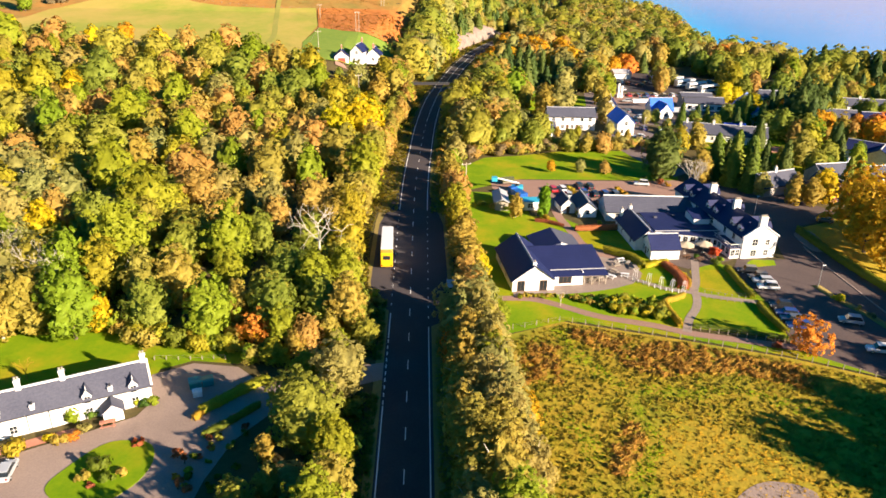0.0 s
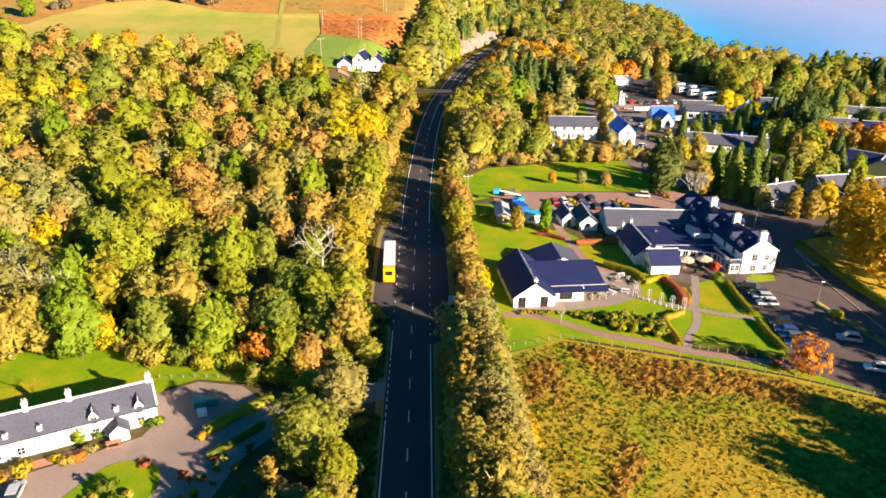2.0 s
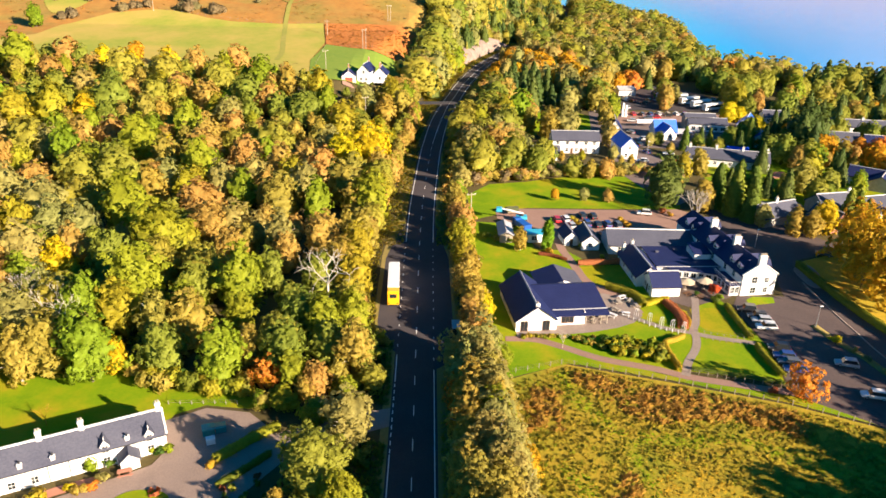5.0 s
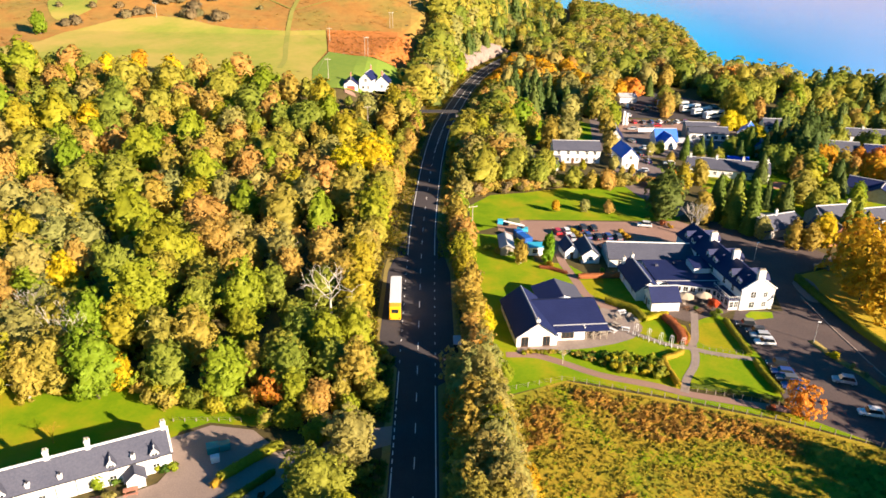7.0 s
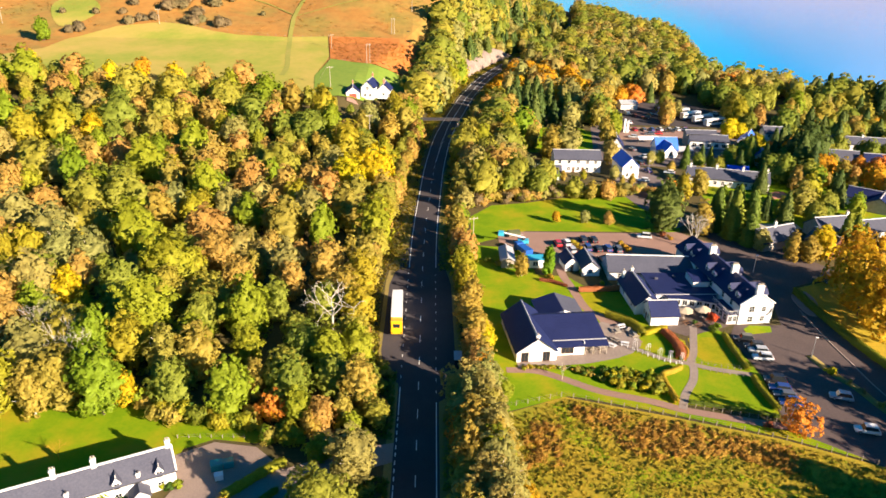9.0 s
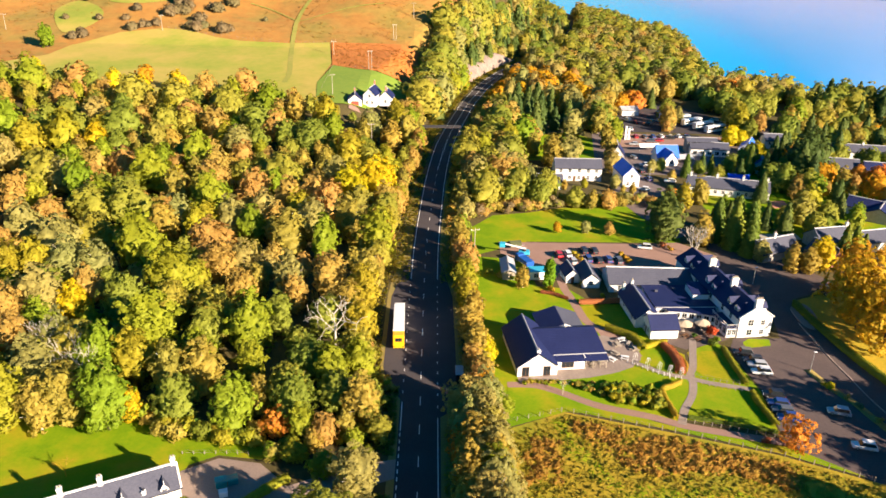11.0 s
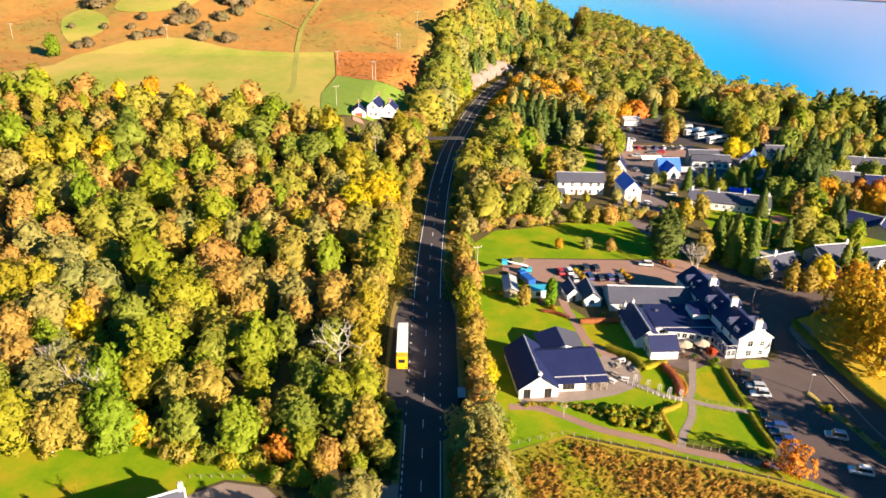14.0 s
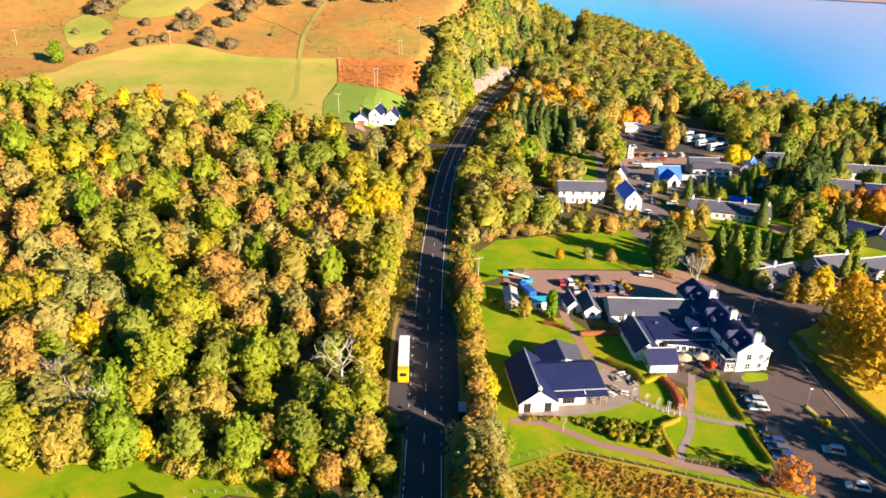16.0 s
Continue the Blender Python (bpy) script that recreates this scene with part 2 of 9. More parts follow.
M_DARK = plain("dark_trim", (0.03, 0.03, 0.035), 0.5)
M_OLDWOOD = plain("old_fence_wood", (0.24, 0.20, 0.16), 0.9)
M_METAL = plain("grey_steel", (0.42, 0.43, 0.45), 0.4, 0.6)
M_STONE = surface("stone", [(0.3, (0.26, 0.23, 0.20)), (0.7, (0.40, 0.36, 0.32))], [(0.25, (0.16, 0.14, 0.12)), (0.7, (0.46, 0.41, 0.37))], 0.2, 1.2, 0.9, 0.6)
M_REDSTONE = surface("red_sandstone", [(0.3, (0.36, 0.15, 0.10)), (0.7, (0.46, 0.21, 0.14))], [(0.3, (0.32, 0.13, 0.09)), (0.7, (0.50, 0.24, 0.16))], 0.4, 3, 0.85, 0.2)
# strong blue: the sky's reflection on shaded slopes is put into the slate colour
M_BLUEROOF = surface("sky_tinted_slate", [(0.3, (0.035, 0.130, 0.560)), (0.7, (0.060, 0.190, 0.720))], [(0.3, (0.030, 0.115, 0.500)), (0.7, (0.070, 0.210, 0.760))], 0.3, 3, 0.5, 0.2)
# lake: the sky's blue reflection is put into the base colour
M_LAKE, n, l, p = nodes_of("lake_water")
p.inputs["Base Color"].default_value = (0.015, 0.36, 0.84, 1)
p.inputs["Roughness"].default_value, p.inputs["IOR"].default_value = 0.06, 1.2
bp = n.new("ShaderNodeBump")
bp.inputs["Strength"].default_value, bp.inputs["Distance"].default_value = 0.12, 0.5
l.new(noise_of(n, l, 0.25, 4, 0.6, (0.5, 1.6, 1, 20)), bp.inputs["Height"])
l.new(bp.outputs[0], p.inputs["Normal"])

# distance: heather hill across the water; haze put in as mauve and glow
M_HAZE, n, l, p = nodes_of("heather_haze_glow")
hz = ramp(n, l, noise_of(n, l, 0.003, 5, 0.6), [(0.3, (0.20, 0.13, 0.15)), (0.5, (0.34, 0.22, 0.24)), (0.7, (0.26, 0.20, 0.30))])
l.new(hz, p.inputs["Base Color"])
# emission stands in for the haze of distant air; the hill is no source
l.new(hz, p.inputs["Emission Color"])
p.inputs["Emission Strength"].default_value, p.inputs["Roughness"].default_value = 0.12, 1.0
M_TRACK = surface("grass_track", [(0.3, (0.190, 0.215, 0.030)), (0.7, (0.300, 0.250, 0.060))], [(0.3, (0.180, 0.210, 0.030)), (0.7, (0.290, 0.250, 0.055))], 0.05, 0.4, 0.95, 0.3)
M_REDFERN = surface("red_bracken", [(0.3, (0.340, 0.110, 0.022)), (0.7, (0.450, 0.165, 0.036))], [(0.3, (0.280, 0.095, 0.020)), (0.7, (0.480, 0.190, 0.046))], 0.06, 0.5, 0.95, 0.9)
M_PADDOCK = surface("paddock_grass", [(0.3, (0.110, 0.190, 0.020)), (0.7, (0.170, 0.240, 0.028))], [(0.3, (0.100, 0.180, 0.018)), (0.7, (0.190, 0.240, 0.032))], 0.04, 0.5, 0.95, 0.3)

# ---- ground ----
ROAD_Y = np.array([-80, 150, 178, 196, 235, 257, 279, 300, 320, 339, 357, 376, 414, 443, 465, 482, 500, 525, 560, 620, 720, 860])
ROAD_X = np.array([0, 0, 0.4, 1.2, 2.9, 4.6, 6.4, 9.3, 12.8, 16, 19, 22.8, 32, 41, 49.5, 57, 66, 80, 97, 118, 140, 150])
HILL_Y = np.array([-80, 150, 178, 196, 233, 246, 267, 309, 348, 367, 410, 436, 476, 500, 540, 620, 720, 860])
HILL_X = np.array([0, 0, 0.4, 1.2, 2.7, 4.0, 6.0, 12.5, 20.5, 26, 38.5, 46, 57.5, 64, 76, 96, 118, 130])


def smooth(a, b, x):
    t = np.clip((np.asarray(x, float) - a) / (b - a), 0, 1)
    return t * t * (3 - 2 * t)


def road_x(y):
    w = np.array([-14, -7, 0, 7, 14])
    return np.mean([np.interp(np.asarray(y, float) + d, ROAD_Y, ROAD_X) for d in w], axis=0)


SHORE = np.array([(4500, 250), (900, 330), (420, 385), (263, 392), (222, 396), (222, 412), (181, 440), (189, 476), (203, 540), (216, 636), (194, 763), (150, 854), (137, 975),
                  (60, 1200), (-100, 1700), (-100, 4500), (4500, 4500)], float)
LAKE_Z = -4.0


def inside(poly, x, y):
    c = np.zeros(np.shape(x), bool)
    for (x0, y0), (x1, y1) in zip(poly, np.roll(poly, -1, 0)):
        if y0 != y1:
            c ^= ((y0 > y) != (y1 > y)) & (x < (x1 - x0) * (y - y0) / (y1 - y0) + x0)
    return c


def edge_distance(poly, x, y, closed=True):
    d = np.full(np.shape(x), 1e9)
    ends = np.roll(poly, -1, 0) if closed else poly[1:]
    for (x0, y0), (x1, y1) in zip(poly, ends):
        t = np.clip(((x - x0) * (x1 - x0) + (y - y0) * (y1 - y0)) / ((x1 - x0) ** 2 + (y1 - y0) ** 2 + 1e-9), 0, 1)
        d = np.minimum(d, np.hypot(x - x0 - t * (x1 - x0), y - y0 - t * (y1 - y0)))
    return d


def height(x, y):
    """The ground's height: level by the road, a hillside to the west, a loch to the north-east, hills across it."""
    x, y = np.asarray(x, float), np.asarray(y, float)
    west = smooth(14, 52, np.interp(y, HILL_Y, HILL_X) - x)
    hill = np.interp(y, [-400, 170, 235, 307, 345, 394, 440, 520, 700, 1000, 2500, 4600], [0, 0, 3.0, 14, 17.5, 23, 35, 60, 110, 190, 420, 300])
    hill = hill + smooth(400, 470, y) * 3 * np.sin(x * 0.045) * np.sin(y * 0.05 + 1)
    z = hill * west - 1.1 * smooth(-18, -44, x) * smooth(125, 85, y)
    wet = inside(SHORE, x, y)
    d = edge_distance(SHORE, x, y)
    east = smooth(20, 60, x - road_x(y))
    z = np.where(wet, LAKE_Z - 0.12 * np.minimum(d, 60), np.maximum(z - 2.5 * east * smooth(230, 400, y), LAKE_Z + np.minimum(0.12 * d, 3)))
    far = np.hypot(x + 25, y + 25)
    ridge = smooth(1500, 2600, far * (0.95 + 0.05 * np.sin(x * 0.002))) * (60 + 270 * smooth(0.15, 0.62, x / np.maximum(y, 300))) * (1 + 0.15 * np.sin(x * 0.006) + 0.1 * np.sin(y * 0.004))
    return np.where(wet & (far > 1350), LAKE_Z - 2 + ridge, z)


def height1(x, y):
    return float(height(np.array([x]), np.array([y]))[0])


def mesh_np(name, verts, quads=None, tris=None, mats=(), smooth_shade=False, tint=None, normals=None):
    """A mesh straight from arrays."""
    me = bpy.data.meshes.new(name)
    q = np.zeros((0, 4), int) if quads is None else np.asarray(quads, int)
    t = np.zeros((0, 3), int) if tris is None else np.asarray(tris, int)
    me.vertices.add(len(verts))
    me.vertices.foreach_set("co", np.asarray(verts, np.float32).ravel())
    me.loops.add(q.size + t.size)
    me.loops.foreach_set("vertex_index", np.concatenate([q.ravel(), t.ravel()]).astype(np.int32))
    me.polygons.add(len(q) + len(t))
    me.polygons.foreach_set("loop_start", np.concatenate([np.arange(len(q)) * 4, q.size + np.arange(len(t)) * 3]).astype(np.int32))
    if tint is not None:
        at = me.attributes.new("tint", "FLOAT", "POINT")
        at.data.foreach_set("value", np.asarray(tint, np.float32))
    for m in mats:
        me.materials.append(m)
    me.update(calc_edges=True)
    me.validate()
    if normals is not None:
        me.normals_split_custom_set_from_vertices(np.asarray(normals, np.float32).tolist())
    if smooth_shade:
        me.polygons.foreach_set("use_smooth", np.ones(len(me.polygons), bool))
    return me


def grid_mesh(name, xs, ys, mats, lift=0.0):
    X, Y = np.meshgrid(xs, ys)
    v = np.stack([X.ravel(), Y.ravel(), height(X.ravel(), Y.ravel()) + lift], 1)
    a = np.arange(len(xs) * len(ys)).reshape(len(ys), len(xs))
    q = np.stack([a[:-1, :-1], a[:-1, 1:], a[1:, 1:], a[1:, :-1]], -1).reshape(-1, 4)
    return mesh_np(name, v, q, mats=mats, smooth_shade=True)


xs = np.concatenate([np.linspace(-4600, -420, 30), np.arange(-400, 420, 5), np.linspace(440, 4600, 60)])
ys = np.concatenate([np.linspace(-1500, -80, 20), np.arange(-70, 1010, 5), np.linspace(1030, 4600, 60)])
ground = tagged(new("ground", grid_mesh("ground", xs, ys, [M_FLOOR])), "brown leaf-strewn ground under the woods and gardens", "ground", kind="structure")
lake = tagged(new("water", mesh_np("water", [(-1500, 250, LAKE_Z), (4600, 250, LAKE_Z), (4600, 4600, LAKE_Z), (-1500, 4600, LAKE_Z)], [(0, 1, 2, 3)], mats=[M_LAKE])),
              "calm loch with sky blue put in its colour, reflecting far hills", "loch", kind="structure")


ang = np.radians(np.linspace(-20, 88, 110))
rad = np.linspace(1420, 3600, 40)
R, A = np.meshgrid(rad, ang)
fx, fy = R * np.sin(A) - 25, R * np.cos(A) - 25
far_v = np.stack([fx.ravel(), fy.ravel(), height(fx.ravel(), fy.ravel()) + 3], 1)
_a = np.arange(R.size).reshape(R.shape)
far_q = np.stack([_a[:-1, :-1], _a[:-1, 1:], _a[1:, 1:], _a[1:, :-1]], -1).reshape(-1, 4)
tagged(new("backdrop", mesh_np("backdrop", far_v, far_q, mats=[M_HAZE], smooth_shade=True)), "heather hills across the loch, haze put in as mauve glow", "hills", kind="structure")


def drape(name, outline, mat, lift, step=0, thick=0.0):
    """A sheet inside an outline, laid over the ground, optionally with a raised edge."""
    bm = bmesh.new()
    f = bm.faces.new([bm.verts.new((x, y, 0)) for x, y in outline])
    if f.calc_area() and f.normal.z < 0:
        f.normal_flip()
    bmesh.ops.triangulate(bm, faces=bm.faces[:])
    if step:
        o = np.array(outline)
        for axis in (0, 1):
            for c in np.arange(o[:, axis].min() + step, o[:, axis].max(), step):
                co, no = [0, 0, 0], [0, 0, 0]
                co[axis], no[axis] = c, 1
                bmesh.ops.bisect_plane(bm, geom=bm.verts[:] + bm.edges[:] + bm.faces[:], plane_co=co, plane_no=no)
    p = np.array([v.co[:] for v in bm.verts])
    hz = height(p[:, 0], p[:, 1]) + lift
    for v, z in zip(bm.verts, hz):
        v.co.z = z
    if thick:
        edges = [e for e in bm.edges if e.is_boundary]
        r = bmesh.ops.extrude_edge_only(bm, edges=edges)
        for v in r["geom"]:
            if isinstance(v, bmesh.types.BMVert):
                v.co.z -= thick
    bmesh.ops.recalc_face_normals(bm, faces=bm.faces[:])
    me = bpy.data.meshes.new(name)
    bm.to_mesh(me)
    bm.free()
    me.materials.append(mat)
    return new(name, me)


def rounded(points, n=6):
    """A smooth closed outline through the points (Catmull-Rom)."""
    p = [Vector(q) for q in points]
    out = []
    for i in range(len(p)):
        a, b, c, d = p[i - 1], p[i], p[(i + 1) % len(p)], p[(i + 2) % len(p)]
        for k in range(n):
            t = k / n
            out.append(tuple(0.5 * (2 * b + (c - a) * t + (2 * a - 5 * b + 4 * c - d) * t * t + (3 * b - a - 3 * c + d) * t ** 3)))
    return out


def open_curve(points, n=8):
    p = [Vector(q) for q in points]
    p = [p[0] * 2 - p[1]] + p + [p[-1] * 2 - p[-2]]
    out = []
    for i in range(1, len(p) - 2):
        a, b, c, d = p[i - 1], p[i], p[i + 1], p[i + 2]
        for k in range(n):
            t = k / n
            out.append(tuple(0.5 * (2 * b + (c - a) * t + (2 * a - 5 * b + 4 * c - d) * t * t + (3 * b - a - 3 * c + d) * t ** 3)))
    return out + [tuple(p[-2])]


def ribbon(name, line, half, mat, lift, thick=0.0, left=None):
    """A strip along a line; left and right half widths may differ."""
    p = np.array(line, float)
    t = np.gradient(p, axis=0)
    t /= np.linalg.norm(t, axis=1)[:, None]
    nrm = np.stack([t[:, 1], -t[:, 0]], 1)
    r, lf = p + nrm * half, p - nrm * (half if left is None else left)
    rows = [lf, r]
    v = []
    for row in rows:
        v.append(np.c_[row, height(row[:, 0], row[:, 1]) + lift])
    n = len(p)
    V = np.concatenate(v)
    q = [(i, n + i, n + i + 1, i + 1) for i in range(n - 1)]
    if thick:
        V = np.concatenate([V, V - (0, 0, thick)])
        q += [(i + 1, 2 * n + i + 1, 2 * n + i, i) for i in range(n - 1)] + [(n + i, 3 * n + i, 3 * n + i + 1, n + i + 1) for i in range(n - 1)]
        q += [(0, 2 * n, 3 * n, n), (n - 1, 2 * n - 1, 4 * n - 1, 3 * n - 1)]
    return new(name, mesh_np(name, V, q, mats=[mat]))


road_line = [(float(road_x(y)), float(y)) for y in np.arange(-60, 720, 4)]
road = tagged(ribbon("road", road_line, 4.0, M_ASPHALT, 0.06), "dark grey asphalt two-lane road with white lines", "road", kind="structure")

# ---- helpers for things ----
def part(name, bm, mat, parent=None, label=""):
    """Links a bmesh as one mesh object, under a thing or a part."""
    me = bpy.data.meshes.new(name)
    bm.to_mesh(me)
    bm.free()
    for m in (mat if isinstance(mat, (list, tuple)) else [mat]):
        me.materials.append(m)
    ob = new(name, me)
    if parent is not None:
        ob.parent = parent
    return tagged(ob, label)


def mesh_part(name, me, parent, label=""):
    ob = new(name, me)
    ob.parent = parent
    return tagged(ob, label)


def box(bm, x0, x1, y0, y1, z0, z1, bevel=0.0, m=None):
    """A box with softened edges, added to bm."""
    tmp = bmesh.new()
    bmesh.ops.create_cube(tmp, size=1, matrix=Matrix.Translation(((x0 + x1) / 2, (y0 + y1) / 2, (z0 + z1) / 2)) @ Matrix.Diagonal((x1 - x0, y1 - y0, z1 - z0, 1)))
    if bevel:
        bmesh.ops.bevel(tmp, geom=tmp.edges[:], offset=bevel, segments=1, affect="EDGES", profile=0.5)
    join(bm, tmp, m)


def join(bm, tmp, m=None):
    if m is not None:
        bmesh.ops.transform(tmp, matrix=m, verts=tmp.verts[:])
    idx = {}
    for v in tmp.verts:
        idx[v] = bm.verts.new(v.co)
    for f in tmp.faces:
        try:
            nf = bm.faces.new([idx[v] for v in f.verts])
            nf.smooth, nf.material_index = f.smooth, f.material_index
        except ValueError:
            pass
    tmp.free()


def prism(bm, profile, a, b, axis="x"):
    """Extrudes a profile of (v, z) along x (or y) from a to b."""
    rows = []
    for c in (a, b):
        rows.append([bm.verts.new((c, v, z) if axis == "x" else (v, c, z)) for v, z in profile])
    n = len(profile)
    fs = [bm.faces.new(rows[0]), bm.faces.new(rows[1][::-1])]
    for i in range(n):
        fs.append(bm.faces.new((rows[0][i], rows[1][i], rows[1][(i + 1) % n], rows[0][(i + 1) % n])))
    bmesh.ops.recalc_face_normals(bm, faces=fs)


def tube(bm, p, q, r0, r1, sides=6):
    p, q = Vector(p), Vector(q)
    d = (q - p).normalized()
    a = d.orthogonal().normalized()
    b = d.cross(a)
    ring = []
    for c, r in ((p, r0), (q, r1)):
        ring.append([bm.verts.new(c + (a * math.cos(2 * math.pi * k / sides) + b * math.sin(2 * math.pi * k / sides)) * r) for k in range(sides)])
    for k in range(sides):
        bm.faces.new((ring[0][k], ring[0][(k + 1) % sides], ring[1][(k + 1) % sides], ring[1][k]))
    bm.faces.new(ring[1])
    bm.faces.new(ring[0][::-1])


# ---- trees ----
ICO_V, ICO_F = None, None
_b = bmesh.new()
bmesh.ops.create_icosphere(_b, subdivisions=1, radius=1)
ICO_V = np.array([v.co[:] for v in _b.verts])
ICO_F = np.array([[v.index for v in f.verts] for f in _b.faces])
_b.free()


def leaf_quads(g, pos, nrm, size):
    """Small folded leaf clumps at pos, facing roughly along nrm."""
    n = len(pos)
    out = nrm / np.linalg.norm(nrm, axis=1)[:, None]
    nrm = nrm + g.normal(0, 0.5, (n, 3))
    nrm /= np.linalg.norm(nrm, axis=1)[:, None]
    a = np.cross(nrm, g.normal(0, 1, (n, 3)))
    a /= np.linalg.norm(a, axis=1)[:, None]
    b = np.cross(nrm, a)
    s = (size * g.uniform(0.6, 1.35, n))[:, None]
    k = g.uniform(0.55, 1.0, (n, 1))
    v = np.stack([pos - a * s, pos - b * s * k + nrm * s * 0.25, pos + a * s * 0.9, pos + b * s * k - nrm * s * 0.1], 1).reshape(-1, 3)
    soft = out * 0.75 + nrm * 0.45
    return v, np.arange(4 * n).reshape(n, 4), np.repeat(soft / np.linalg.norm(soft, axis=1)[:, None], 4, 0)


def lumps_mesh(g, centres, radii, leaves, size, core=0.70, flat=0.85):
    """Clumps of leaves round the centres: a rough inner mass and loose leaves on it."""
    V, Q, T, N, base = [], [], [], [], 0
    mid = np.average(centres, axis=0)
    for c, r in zip(centres, radii):
        d = g.normal(0, 1, (leaves, 3))
        d += 0.6 * (c - mid) / (np.linalg.norm(c - mid) + 0.3) + np.array([0, 0, 0.35])
        d /= np.linalg.norm(d, axis=1)[:, None]
        pos = c + d * (r * g.uniform(0.78, 1.28, (leaves, 1))) * np.array([1, 1, flat])
        big = pos - mid
        big /= np.linalg.norm(big, axis=1)[:, None] + 0.01
        v, q, nn = leaf_quads(g, pos, d * 0.55 + big * 0.75, size)
        V.append(v); Q.append(q + base); N.append(nn); base += len(v)
        iv = c + ICO_V * (r * core * g.uniform(0.75, 1.15, (len(ICO_V), 1))) * np.array([1, 1, flat])
        V.append(iv); T.append(ICO_F + base); N.append(ICO_V * 0.5 + (iv - mid) / (np.linalg.norm(iv - mid, axis=1)[:, None] + 0.01) * 0.6); base += len(iv)
    return np.concatenate(V), np.concatenate(Q), np.concatenate(T), np.concatenate(N)


def profile(shape, u):
    """Half width of a crown at height u (0 to 1)."""
    u = np.asarray(u, float)
    k = {"round": np.sqrt(np.clip(1 - (1.55 * u - 0.55) ** 2, 0, 1)), "wide": np.sqrt(np.clip(1 - (1.45 * u - 0.45) ** 2, 0, 1)),
         "column": (0.86 + 0.14 * np.sin(np.pi * u)) * np.clip((1 - u) / 0.22, 0, 1) ** 0.6, "ragged": (0.62 + 0.38 * np.sin(np.pi * (0.05 + 0.8 * u))) * np.clip((1 - u) / 0.42, 0, 1) ** 0.5}[shape]
    return k * np.clip(u / 0.10 + 0.35, 0, 1)


def crown_form(g, h, r, base, shape, lobes, rough=1.0):
    """A crown's hull: returns a function from (u, angle, spread) to points and outward normals, and the lobes' centres."""
    hc = h - base
    lu = np.clip((np.arange(lobes) + g.uniform(0.2, 0.8, lobes)) / lobes, 0.04, 0.97)
    la = np.arange(lobes) * 2.39996 + g.uniform(-0.6, 0.6, lobes)
    lr = r * profile(shape, lu) * g.uniform(0.72, 1.12, lobes)
    lc = np.stack([lr * np.cos(la), lr * np.sin(la), base + hc * lu], 1)
    rho = r * (2.7 / math.sqrt(lobes)) * g.uniform(0.65, 1.45, lobes)
    rise = (0.46 if shape != "ragged" else 0.58) * rho * g.uniform(0.7, 1.3, lobes)
    w2, w3, f2, f3 = g.uniform(0.04, 0.14), g.uniform(0.04, 0.12), g.uniform(0, 6.3), g.uniform(0, 6.3)
    tilt = g.normal(0, 0.10 * r, 2)
    wave = [(g.normal(0, 1, (3, 3)) * 2 * math.pi / (L * 1.7), g.uniform(0, 6.3, 3), amp) for L, amp in ((0.50 * r, 0.07 * r), (0.27 * r, 0.045 * r), (0.16 * r, 0.025 * r))]

    def clumps(p):
        return sum(rough * amp * np.sin(p @ k + f).sum(1) * 0.8 for k, f, amp in wave[:3 if rough > 0.8 else 2])
    mid = np.array([0, 0, base + hc * 0.42])

    def hull(u, ang, spread=1.0):
        rr = r * profile(shape, u) * (0.92 + w2 * np.sin(2 * ang + f2) + w3 * np.sin(3 * ang + f3 + 4 * u))
        p = np.stack([rr * np.cos(ang), rr * np.sin(ang), base + hc * u], 1)
        out = (p - mid) * np.array([1, 1, 0.9])
        out /= np.linalg.norm(out, axis=1)[:, None] + 1e-6
        d = np.linalg.norm(p[:, None] - lc[None], axis=2)
        b = np.clip(1 - (d / rho) ** 2, 0, 1)
        k = np.argmax(b * rise, axis=1)
        i = np.arange(len(p))
        p = mid + (p + out * ((b[i, k] * rise[k]) - 0.18 * r)[:, None] - mid) * np.reshape(spread, (-1, 1))
        p[:, :2] += tilt * ((p[:, 2:3] - base) / hc)
        nl = p - lc[k] + out * 0.5 * rho[k][:, None]
        nl /= np.linalg.norm(nl, axis=1)[:, None] + 1e-6
        c0 = clumps(p)
        e = 0.03 * r
        slope = np.stack([clumps(p + np.eye(3)[j] * e) - c0 for j in range(3)], 1) / e
        slope -= out * (slope * out).sum(1)[:, None]
        n = out * 0.55 + nl * 0.55 * (b[i, k] > 0.02)[:, None]
        n = n / (np.linalg.norm(n, axis=1)[:, None] + 1e-6) - 0.75 * np.clip(slope, -0.9, 0.9)
        p = p + out * c0[:, None]
        return p, n / (np.linalg.norm(n, axis=1)[:, None] + 1e-6)
    return hull, lc


